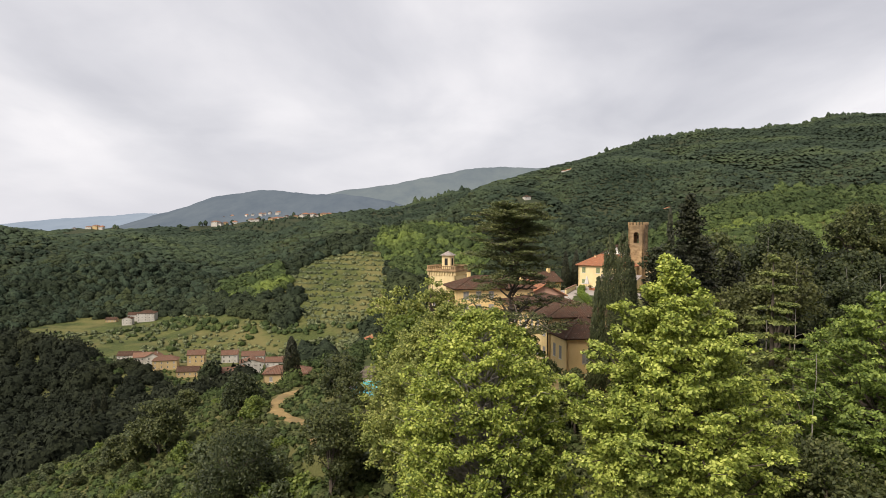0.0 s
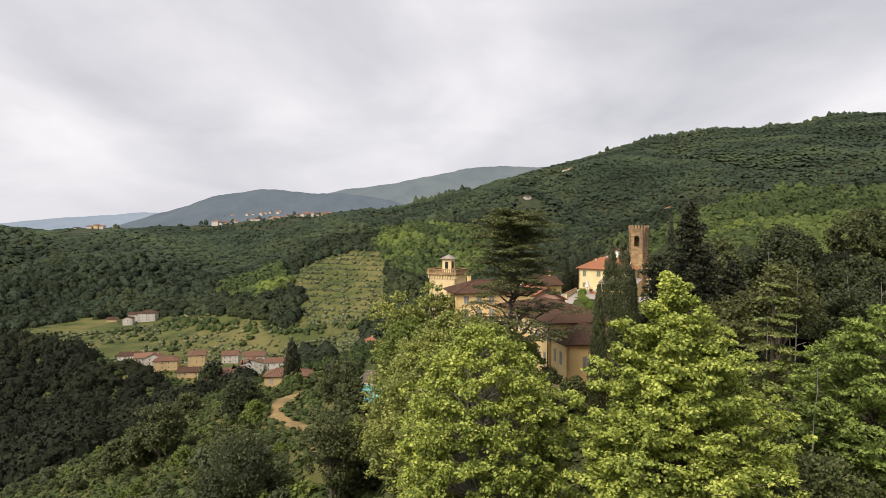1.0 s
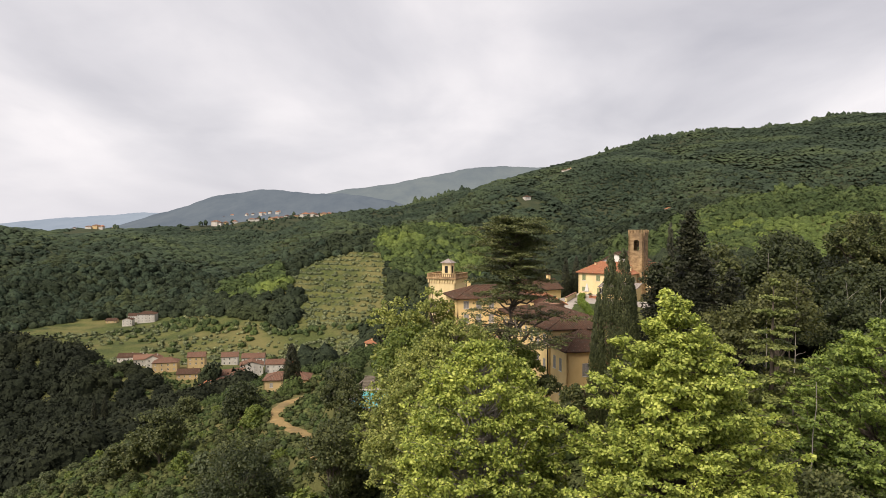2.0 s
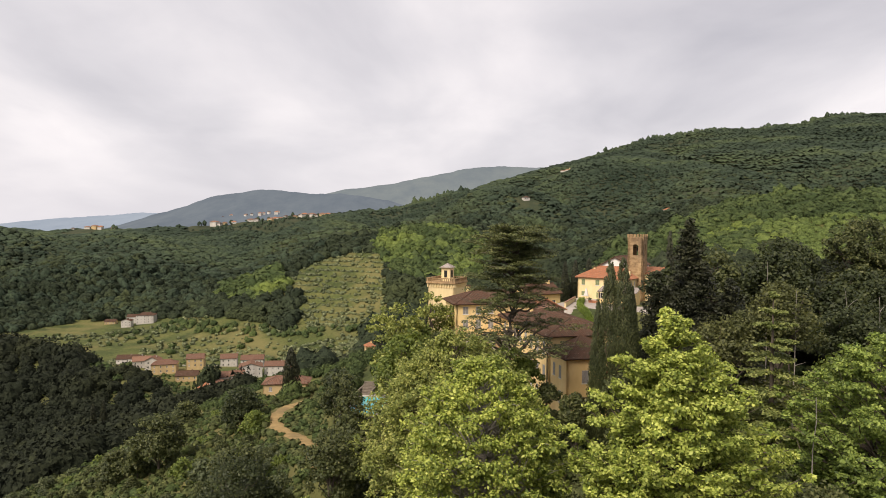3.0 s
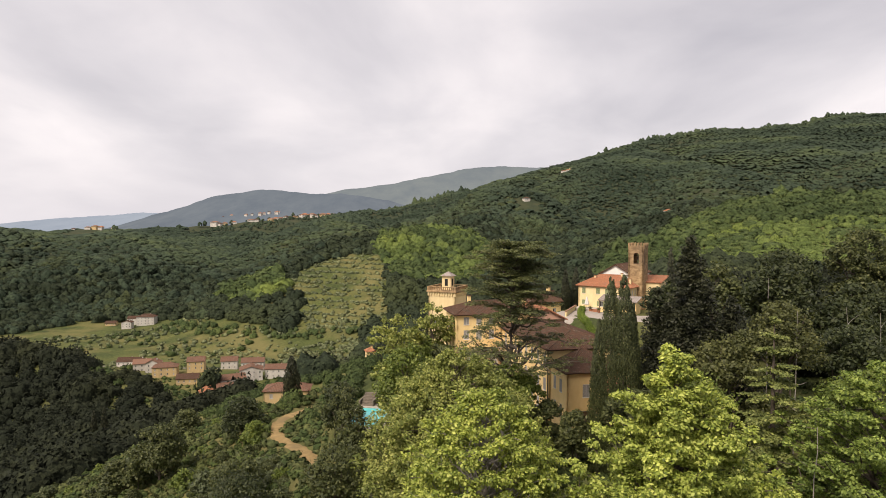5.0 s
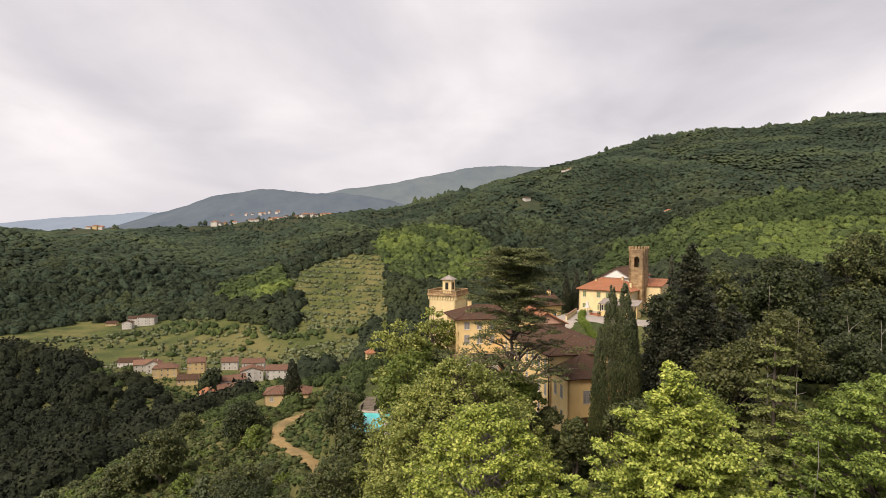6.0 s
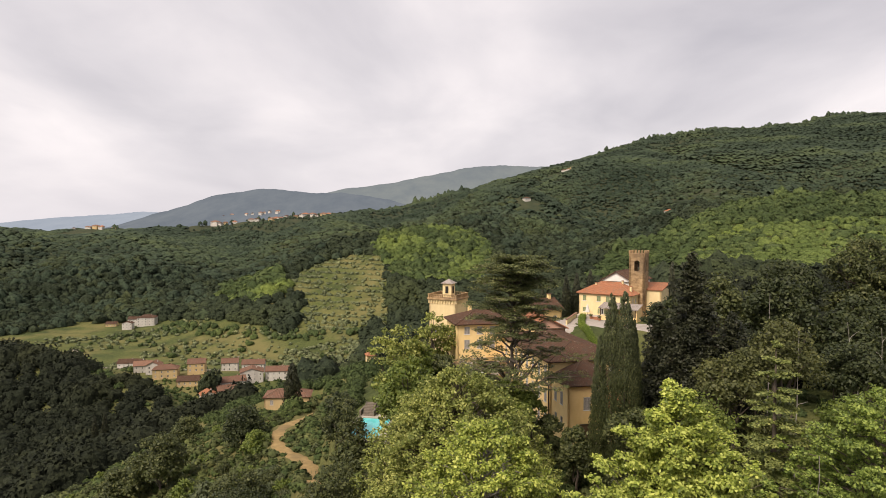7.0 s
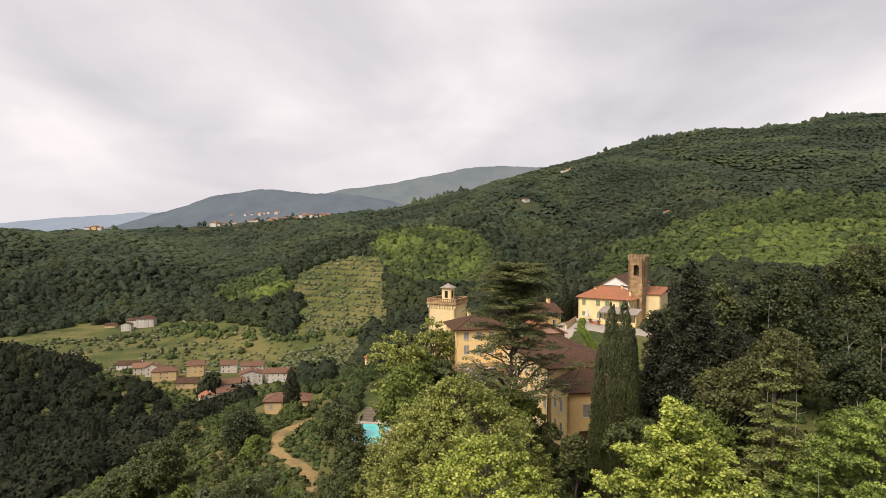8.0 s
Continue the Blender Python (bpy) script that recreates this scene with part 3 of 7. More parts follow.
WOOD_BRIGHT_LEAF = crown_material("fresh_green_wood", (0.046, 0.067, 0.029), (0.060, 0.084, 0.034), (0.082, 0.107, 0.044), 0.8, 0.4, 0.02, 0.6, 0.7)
# holm oak's own dark green, darkened further for the dim light on the hump
WOOD_HOLM_DIM_LEAF = crown_material("holm_oak_wood_dimmed", (0.018, 0.022, 0.015), (0.023, 0.028, 0.018), (0.031, 0.036, 0.023), 0.7, 0.4, 0.03, 0.6, 0.5)
# fresh scrub green, brightened: sun between cloud shadows is put into the colour
SCRUB_SUNLIT_LEAF = crown_material("sunlit_fresh_scrub", (0.086, 0.118, 0.039), (0.106, 0.142, 0.045), (0.132, 0.168, 0.056), 0.7, 0.5, 0.02, 0.7, 0.6)
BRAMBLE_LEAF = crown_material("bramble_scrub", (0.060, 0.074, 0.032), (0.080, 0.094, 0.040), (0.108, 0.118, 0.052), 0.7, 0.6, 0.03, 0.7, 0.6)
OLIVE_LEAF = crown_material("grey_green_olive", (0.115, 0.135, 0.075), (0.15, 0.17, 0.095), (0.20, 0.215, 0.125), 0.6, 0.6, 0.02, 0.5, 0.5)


OPEN_GROUND = [(-135, 235), (-12, 235), (-15, 300), (-40, 372), (-95, 362), (-105, 400), (-170, 400), (-235, 405), (-190, 345), (-165, 290)]
MID_SLOPE = [(110, 490), (139, 569), (200, 645), (266, 690), (300, 715), (345, 690), (360, 640), (380, 560), (450, 530), (430, 480), (351, 488), (318, 510), (289, 542), (255, 575), (195, 522), (167, 371), (130, 400)]
HAMLET = [[(-690, 1640), (-300, 1640), (-310, 1935), (-790, 1935)], [(-1110, 1780), (-1010, 1780), (-1010, 1920), (-1110, 1920)], [(60, 1800), (190, 1800), (190, 1905), (60, 1905)],
          [(300, 895), (350, 895), (350, 950), (300, 950)], [(350, 840), (390, 840), (390, 890), (350, 890)], [(130, 1120), (170, 1120), (170, 1180), (130, 1180)], [(395, 2220), (470, 2220), (470, 2300), (395, 2300)]]


def facing(x, y, height):
    """Which far trees stand on slopes turned to the valley, not on the backs of the ridges."""
    top = (land(x, y) + height - 64) / np.hypot(x, y)
    most = np.full(x.shape, -9.0)
    for f in np.linspace(0.25, 0.985, 30):
        most = np.maximum(most, (land(x * f, y * f) - 64) / (np.hypot(x, y) * f))
    return top > most - 0.004


def build_woods():
    r = np.random.RandomState(5)
    shapes = (FIELD, TERRACES, ROUND_HILL, SUNLIT_SLOPE, GREEN_LEFT, OPEN_GROUND, MID_SLOPE)
    bands = [(235, 480, 6.6, 3.9, CROWNS_NEAR), (480, 1050, 8.2, 4.8, CROWNS_MID), (1050, 1750, 10.5, 6.4, CROWNS_FAR), (1750, 3250, 13.5, 10.4, CROWNS_DISTANT)]
    for k, (r0, r1, step, size, temp) in enumerate(bands):
        x, y = scatter(r0, r1, step, r)
        keep = np.ones(len(x), bool)
        for poly in shapes:
            keep &= ~inside(x, y, poly)
        thin = r.uniform(0, 1, len(x)) < 0.45
        for poly in FAR_MEADOWS:
            keep &= thin | ~inside(x, y, poly)
        for poly in HAMLET:
            keep &= ~inside(x, y, poly)
        if k > 0:
            keep &= facing(x, y, (3.5 if k == 1 else 2.5) * size)
        x, y = x[keep], y[keep]
        if k == 0:
            hump = x < -60
            wood("oak_wood", x[hump], y[hump], size, CROWNS_CLOSE, WOOD_HOLM_DIM_LEAF, "dense dark holm oak wood on a hump in the valley", r)
            x, y = x[~hump], y[~hump]
        # the farther off, the more trees take the hazed colour
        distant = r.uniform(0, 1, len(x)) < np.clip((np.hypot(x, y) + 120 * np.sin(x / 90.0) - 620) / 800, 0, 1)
        for sel, mat in ((distant, WOOD_HAZED_LEAF), (~distant, WOOD_DARK_LEAF)):
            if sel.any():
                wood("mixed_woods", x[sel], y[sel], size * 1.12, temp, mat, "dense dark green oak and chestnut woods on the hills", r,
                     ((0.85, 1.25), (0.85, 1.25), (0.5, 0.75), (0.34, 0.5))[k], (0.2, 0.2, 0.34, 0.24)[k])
    # the sunlit crown colour sets hills off from the cloud-shaded woods
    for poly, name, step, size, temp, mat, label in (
            (ROUND_HILL, "young_wood", 6.2, 4.2, CROWNS_MID, SCRUB_SUNLIT_LEAF, "fresh green young wood on a rounded hill, brightened as sunlit"),
            (GREEN_LEFT, "young_wood", 7.4, 5.2, CROWNS_MID, SCRUB_SUNLIT_LEAF, "fresh green young wood beside the terraces"),
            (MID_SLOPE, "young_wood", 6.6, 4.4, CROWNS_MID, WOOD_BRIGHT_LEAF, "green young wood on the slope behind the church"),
            (SUNLIT_SLOPE, "green_scrub", 5.0, 3.5, CROWNS_SCRUB, SCRUB_SUNLIT_LEAF, "green scrub covering a steep slope, sunlight painted into its colour")):
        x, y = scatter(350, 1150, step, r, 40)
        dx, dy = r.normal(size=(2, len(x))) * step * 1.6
        keep = inside(x, y, poly) & (inside(x + dx, y + dy, poly) | (mat is not SCRUB_SUNLIT_LEAF))
        fresh = keep & ((np.sin(x / 19.0 + 2.1 * np.sin(y / 31.0)) + np.cos(y / 23.0 + x / 41.0) + r.normal(size=len(x)) * 0.7) > (-1.3 if poly is SUNLIT_SLOPE else -0.1))
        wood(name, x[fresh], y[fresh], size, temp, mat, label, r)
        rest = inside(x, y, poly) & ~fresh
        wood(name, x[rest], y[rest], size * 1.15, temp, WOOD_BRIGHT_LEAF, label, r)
    x, y = scatter(330, 720, 7.2, r)
    patch = np.sin(x / 37.0 + 1.3 * np.sin(y / 41.0)) * np.cos(y / 29.0 + 0.6)
    grove = (x > -135) & (y < 520)
    share = np.where(grove, 0.8, np.where(patch > 0.25, 0.85, np.where(patch > -0.35, 0.42, 0.07)))
    keep = inside(x, y, FIELD) & (y > 425) & (r.uniform(0, 1, len(x)) < share) & (np.hypot(x + 335, y - 668) > 24)
    for name, sel, size, mat in (("olive_orchard", keep & (r.uniform(0, 1, len(x)) < 0.8), 2.1, OLIVE_LEAF), ("orchard_trees", keep & (r.uniform(0, 1, len(x)) < 0.16), 3.0, WOOD_BRIGHT_LEAF)):
        wood(name, x[sel], y[sel], size, CROWNS_OLIVE, mat, "olive and fruit trees scattered over the valley field", r, (0.8, 1.15))
    x, y = scatter(330, 620, 5.0, r)
    keep = inside(x, y, [(-140, 440), (-60, 400), (-40, 372), (-52, 470), (-66, 545), (-130, 530)]) & (r.uniform(0, 1, len(x)) < 0.7)
    wood("olive_grove", x[keep], y[keep], 2.2, CROWNS_OLIVE, OLIVE_LEAF, "dense grey-green olive grove beside the village", r, (0.8, 1.1))
    # dark hedge and a belt of trees along the edges of the field
    t = np.linspace(0, 1, 60)
    hx, hy = -395 + 95 * t + r.normal(size=60) * 0.7, 575 + 62 * t + r.normal(size=60) * 0.7
    wood("field_hedge", hx, hy, 1.6, CROWNS_OLIVE, WOOD_DARK_LEAF, "dark hedge running across the valley field", r, (0.6, 0.9))
    x, y = scatter(480, 720, 6.4, r)
    keep = inside(x, y, [(-300, 640), (-203, 580), (-120, 545), (-55, 545), (-55, 562), (-122, 566), (-203, 606), (-290, 668)]) & (r.uniform(0, 1, len(x)) < 0.55)
    wood("field_edge_trees", x[keep], y[keep], 3.0, CROWNS_MID, WOOD_BRIGHT_LEAF, "green trees along the upper edge of the field", r)
    x, y = scatter(540, 780, 4.3, r)
    z = land(x, y) / 4.6
    low = z - np.floor(z)
    chance = r.uniform(0, 1, len(x))
    keep = inside(x, y, TERRACES) & (((low < 0.42) & (chance < 0.68)) | (chance < 0.2) | ((y < 625) & (chance < 0.5)))
    wood("olive_terraces", x[keep], y[keep], 1.9, CROWNS_OLIVE, OLIVE_LEAF, "rows of grey-green olive trees on stepped terraces", r, (0.8, 1.1))
    x, y = scatter(1600, 2000, 15.0, r)
    keep = inside(x, y, HAMLET[0]) & (r.uniform(0, 1, len(x)) < 0.55)
    wood("garden_trees", x[keep], y[keep], 4.2, CROWNS_FAR, WOOD_HAZED_LEAF, "small trees between the houses on the ridge", r)
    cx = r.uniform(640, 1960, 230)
    wood("ridge_trees", cx, 2698 + r.normal(size=230) * 6, 6.5, CROWNS_FAR, WOOD_HAZED_LEAF, "trees standing out along the crest of the mountain", r, (1.0, 1.8))
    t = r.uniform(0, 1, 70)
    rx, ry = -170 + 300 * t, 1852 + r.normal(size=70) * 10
    wood("ridge_trees", rx, ry, 5.2, CROWNS_FAR, WOOD_HAZED_LEAF, "dark pines and oaks along the crest of the far ridge", r, (1.2, 2.6))
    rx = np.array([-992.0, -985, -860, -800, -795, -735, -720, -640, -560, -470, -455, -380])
    wood("ridge_trees", rx, np.full(12, 1893.0), 5.0, CROWNS_FAR, WOOD_HAZED_LEAF, "single trees on the brow of the far ridge", r, (1.3, 2.2))
    x, y = scatter(235, 480, 4.2, r)
    keep = inside(x, y, OPEN_GROUND) & (r.uniform(0, 1, len(x)) < 0.9)
    wood("valley_bushes", x[keep], y[keep], 1.3, CROWNS_BUSH, WOOD_BRIGHT_LEAF, "low green bushes and gardens below the village", r, (0.7, 1.1))


build_woods()


def leaves(centres, radii, count, size, r, flat=0.75, out=0.6, up=0.5, star=0.0, stand=0.0):
    """Arrays of small folded leaf cards on the shells of many clumps."""
    n = len(centres) * count
    c, rad = np.repeat(centres, count, 0), np.repeat(radii, count)
    d = r.normal(size=(n, 3))
    d /= np.linalg.norm(d, axis=1)[:, None]
    p = c + d * (rad * r.uniform(0.2, 1.12, n) ** 0.6)[:, None] * np.array([1, 1, flat])
    nrm = d * out + r.normal(size=(n, 3)) * 0.55 + np.array([0, 0, up])
    nrm /= np.linalg.norm(nrm, axis=1)[:, None]
    t = np.cross(nrm, r.normal(size=(n, 3)))
    t /= np.linalg.norm(t, axis=1)[:, None]
    if star:
        t = t * (1 - star) + (d - nrm * (d * nrm).sum(1)[:, None]) * star
        t /= np.linalg.norm(t, axis=1)[:, None] + 1e-9
    if stand:
        t = t * (1 - stand) + np.array([0, 0, stand])
        t /= np.linalg.norm(t, axis=1)[:, None] + 1e-9
    b = np.cross(nrm, t)
    s = (size * r.uniform(0.6, 1.35, n))[:, None]
    tip, tail = p + t * s * 0.62, p - t * s * 0.62
    side = nrm * s * 0.10
    left, right = p + b * s * 0.40 - side, p - b * s * 0.40 - side
    v = np.stack([tail, left, tip, right], 1).reshape(-1, 3)
    f = np.arange(4 * n).reshape(-1, 4)
    mid = centres.mean(0)
    whole = (p - mid) / (np.abs(centres - mid).max(0) + 0.3)
    whole /= np.linalg.norm(whole, axis=1)[:, None] + 1e-9
    puff = d * 0.45 + whole * 0.75 + np.array([0, 0, 0.2])
    puff /= np.linalg.norm(puff, axis=1)[:, None] + 1e-9
    return v, f, np.repeat(puff, 4, 0)


def tube(points, r0, r1, sides=7):
    """A tapered tube along points, as arrays of quads."""
    pts = np.array(points, float)
    n = len(pts)
    d = np.gradient(pts, axis=0)
    d /= np.linalg.norm(d, axis=1)[:, None]
    ref = np.where(np.abs(d[:, 2:3]) > 0.9, [[1.0, 0, 0]], [[0, 0, 1.0]])
    a = np.cross(d, ref)
    a /= np.linalg.norm(a, axis=1)[:, None]
    b = np.cross(d, a)
    rad = np.linspace(r0, r1, n)[:, None, None]
    ang = np.linspace(0, 2 * np.pi, sides, endpoint=False)[None, :, None]
    ring = pts[:, None] + rad * (a[:, None] * np.cos(ang) + b[:, None] * np.sin(ang))
    i, j = np.meshgrid(np.arange(n - 1), np.arange(sides), indexing="ij")
    j2 = (j + 1) % sides
    f = np.stack([i * sides + j, i * sides + j2, (i + 1) * sides + j2, (i + 1) * sides + j], -1).reshape(-1, 4)
    return ring.reshape(-1, 3), f


def joined(pieces):
    vs, fs, base = [], [], 0
    for v, f in pieces:
        vs.append(v)
        fs.append(f + base)
        base += len(v)
    return np.concatenate(vs), np.concatenate(fs)


def bent(p0, p1, sag, r, n=6):
    t = np.linspace(0, 1, n)[:, None]
    p = np.array(p0) * (1 - t) + np.array(p1) * t
    length = np.linalg.norm(np.subtract(p1, p0))
    p[:, 2] += sag * length * np.sin(t[:, 0] * np.pi)
    p[1:-1] += r.normal(size=(n - 2, 3)) * length * 0.03
    return p


def broadleaf(name, place, height, lobes, clumps, clump_r, per, leaf, mat, label, seed, group="", bark=None, flat=0.75, up=0.5, hollow=0.55):
    """A leafy tree: trunk and limbs, and a crown of clumps spread on lobes (x, y, z, rx, ry, rz) above its foot."""
    r = np.random.RandomState(seed)
    tree = thing(name, Matrix.Translation(place), label, "tree", group)
    size = np.array([l[3] * l[4] + l[3] * l[5] for l in lobes])
    pts = []
    for l, w in zip(lobes, size / size.sum()):
        k = max(3, int(clumps * w))
        d = r.normal(size=(k, 3))
        d /= np.linalg.norm(d, axis=1)[:, None]
        d[:, 2] = np.where(d[:, 2] < -0.55, -d[:, 2], d[:, 2])
        q = r.uniform(hollow, 1.0, k)[:, None] ** 0.6
        pts.append(np.array(l[:3]) + d * q * (np.array(l[3:]) - clump_r * 0.5))
    pts = np.concatenate(pts)
    rad = clump_r * r.uniform(0.55, 1.35, len(pts))
    v, f, p = leaves(pts, rad, per, leaf, r, flat, 0.7, up)
    mesh_object("crown", v, f, mat, tree, puff=p)
    top = max(l[2] for l in lobes)
    limbs = [tube(bent((0, 0, -0.6), (r.uniform(-0.4, 0.4), r.uniform(-0.4, 0.4), top), 0, r, 8), height * 0.022, height * 0.006, 9)]
    for p in pts[r.permutation(len(pts))[: max(10, len(pts) // 9)]]:
        z0 = r.uniform(0.25, 0.75) * min(top, max(p[2], 1.0))
        limbs.append(tube(bent((0, 0, z0), p, 0.08, r, 5), height * 0.007, height * 0.0015, 5))
    v, f = joined(limbs)
    mesh_object("trunk", v, f, bark or BARK, tree, smooth=True)
    return tree


def limbed_tree(name, place, profile, limbs, spray, per, leaf, mat, label, seed, bark=None, flat=0.55, up=0.7, star=0.7, girth=0.35, rise=(0.5, 1.0), along=5, spread=(0.7, 1.1)):
    """A leafy tree grown limb by limb: limbs leave the trunk and end on the outline (height, radius), with sprays of leaves along their outer half."""
    r = np.random.RandomState(seed)
    tree = thing(name, Matrix.Translation(place), label, "tree")
    zs, rs = np.array([q[0] for q in profile]), np.array([q[1] for q in profile])
    top, grid = zs[-1], np.linspace(zs[0], zs[-1], 200)
    weight = np.cumsum(np.interp(grid, zs, rs) + 0.6)
    ends = np.interp((np.arange(limbs) + 0.5) / limbs * weight[-1], weight, grid)
    cen, rad = [], []
    wood_parts = [tube(bent((0, 0, -0.6), (0.2, 0.1, top * 0.95), 0, r, 9), girth, 0.05, 9)]
    for k, z in enumerate(ends):
        a = k * 2.39996 + r.uniform(-0.3, 0.3)
        R = float(np.interp(z, zs, rs)) * r.uniform(*spread)
        end = np.array([math.cos(a) * R, math.sin(a) * R, z + r.uniform(-0.4, 0.5)])
        z0 = min(max(top * 0.15, z - R * r.uniform(*rise)), top * 0.9)
        limb = bent((0, 0, z0), end, r.uniform(-0.03, 0.12), r, 9)
        wood_parts.append(tube(limb, 0.03 + 0.012 * R, 0.012, 5))
        side = np.array([-math.sin(a), math.cos(a), 0.0])
        for f in np.linspace(0.45 if along > 3 else 0.72, 1.0, along):
            p = limb[min(8, int(f * 8 + 0.5))]
            reach = (0.12 + 0.24 * R) * (1.2 - f)
            for w in (-1, 0, 1) if f < 0.95 else (0,):
                if r.uniform() < 0.8:
                    cen.append(p + side * w * reach * r.uniform(0.5, 1.1) + r.normal(size=3) * 0.14)
                    rad.append(spray * (1.25 - 0.5 * f) * r.uniform(0.7, 1.25))
    v, f, p = leaves(np.array(cen), np.array(rad), per, leaf, r, flat, 0.45, up, star)
    mesh_object("crown", v, f, mat, tree, puff=p)
    v, f = joined(wood_parts)
    mesh_object("trunk", v, f, bark or BARK, tree, smooth=True)
    return tree


def cypress(name, place, height, radius, mat, label, seed, group="", count=9000, leaf=0.34):
    """A slim column of upright sprays."""
    r = np.random.RandomState(seed)
    tree = thing(name, Matrix.Translation(place), label, "tree", group)
    n = max(40, int(height * 16))
    h = r.uniform(0.03, 1.0, n) ** 0.9
    prof = radius * np.minimum(1.0, (1.02 - h) ** 0.62 * 1.25) * np.minimum(1, 0.55 + h * 2.5)
    a = r.uniform(0, 6.283, n)
    c = np.stack([np.cos(a) * prof * 0.72, np.sin(a) * prof * 0.72, h * height], -1)
    v, f, p = leaves(c, np.maximum(prof * 0.42, 0.12), count // n, leaf, r, 1.9, 0.8, 0.1, 0.0, 0.75)
    mesh_object("crown", v, f, mat, tree, puff=p)
    core2, cf2 = tube([(0, 0, -0.5), (0, 0, height * 0.2), (0, 0, height * 0.9)], 0.2, 0.04, 7)
    mesh_object("trunk", core2, cf2, BARK, tree, smooth=True)
    return tree


def conifer(name, place, height, radius, mat, label, seed, tiers=26, per_tier=11, leaf=0.35, count=26, droop=0.12, shape=0.8, start=0.06, plate=0.35, group="", puffy=1.0):
    """A conifer with tiers of level boughs, each with sprays of needles along it."""
    r = np.random.RandomState(seed)
    tree = thing(name, Matrix.Translation(place), label, "tree", group)
    cen, rad, wood_parts = [], [], [tube([(0, 0, -0.5), (0, 0, height * 0.5), (0, 0, height * 0.97)], height * 0.02, 0.04, 8)]
    for k in range(tiers):
        h = start + (0.985 - start) * k / (tiers - 1)
        reach = radius * (1 - h) ** shape * (1.0 if h > start + 0.1 else 0.85) + 0.15
        for b in range(max(4, int(per_tier * (0.4 + reach / radius)))):
            a = r.uniform(0, 6.283)
            L = reach * r.uniform(0.65, 1.12)
            z = h * height + r.uniform(-0.3, 0.3)
            tip = np.array([math.cos(a) * L, math.sin(a) * L, z - droop * L])
            if k % 2 == 0:
                wood_parts.append(tube([(0, 0, z), tuple(tip * [0.5, 0.5, 1] + [0, 0, droop * L * 0.3]), tuple(tip)], 0.07, 0.015, 4))
            for s in np.arange(0.3, 1.01, max(0.14, 0.5 / max(L, 0.6))):
                cen.append((tip[0] * s + r.normal() * 0.15 * L * 0.4, tip[1] * s + r.normal() * 0.15 * L * 0.4, z - droop * L * s * s))
                rad.append((0.32 + 0.14 * L * (1.1 - s * 0.6)) * puffy)
    v, f, p = leaves(np.array(cen), np.array(rad), count, leaf, r, plate, 0.4, 0.8)
    mesh_object("crown", v, f, mat, tree, puff=p)
    v, f = joined(wood_parts)
    mesh_object("trunk", v, f, BARK, tree, smooth=True)
    return tree


LEAF_MAPLE = leaf_material("maple_leaves", (0.09, 0.13, 0.024), (0.27, 0.33, 0.06), (0.56, 0.60, 0.17), 0.28)
LEAF_LIME = leaf_material("lime_leaves", (0.085, 0.125, 0.024), (0.26, 0.32, 0.058), (0.55, 0.58, 0.16), 0.28)
LEAF_PLANE = leaf_material("plane_leaves", (0.09, 0.12, 0.03), (0.23, 0.265, 0.07), (0.46, 0.47, 0.17), 0.35)
LEAF_MID = leaf_material("wood_leaves", (0.039, 0.05, 0.02), (0.077, 0.093, 0.036), (0.145, 0.154, 0.064), 0.3)
LEAF_FRESH = leaf_material("fresh_leaves", (0.08, 0.115, 0.026), (0.135, 0.18, 0.04), (0.22, 0.26, 0.07), 0.36)
LEAF_BROWN = leaf_material("olive_brown_leaves", (0.05, 0.058, 0.021), (0.095, 0.104, 0.038), (0.16, 0.165, 0.066), 0.3)
LEAF_WALNUT = leaf_material("walnut_leaves", (0.07, 0.11, 0.026), (0.17, 0.235, 0.05), (0.33, 0.40, 0.11), 0.3)
LEAF_DARK = leaf_material("dark_leaves", (0.026, 0.036, 0.016), (0.043, 0.056, 0.023), (0.074, 0.086, 0.035), 0.25)
NEEDLE_DARK = leaf_material("dark_needles", (0.017, 0.020, 0.012), (0.029, 0.033, 0.018), (0.050, 0.053, 0.026), 0.14)
NEEDLE_CEDAR = leaf_material("cedar_needles", (0.062, 0.078, 0.034), (0.115, 0.132, 0.054), (0.20, 0.21, 0.088), 0.25)
NEEDLE_LIGHT = leaf_material("pale_tipped_needles", (0.08, 0.105, 0.032), (0.17, 0.20, 0.06), (0.31, 0.33, 0.115), 0.25)
NEEDLE_CYPRESS = leaf_material("cypress_needles", (0.032, 0.041, 0.018), (0.055, 0.067, 0.027), (0.098, 0.108, 0.042), 0.18)


def rooted(x, y, sink=0.15):
    return (x, y, at(x, y) - sink)


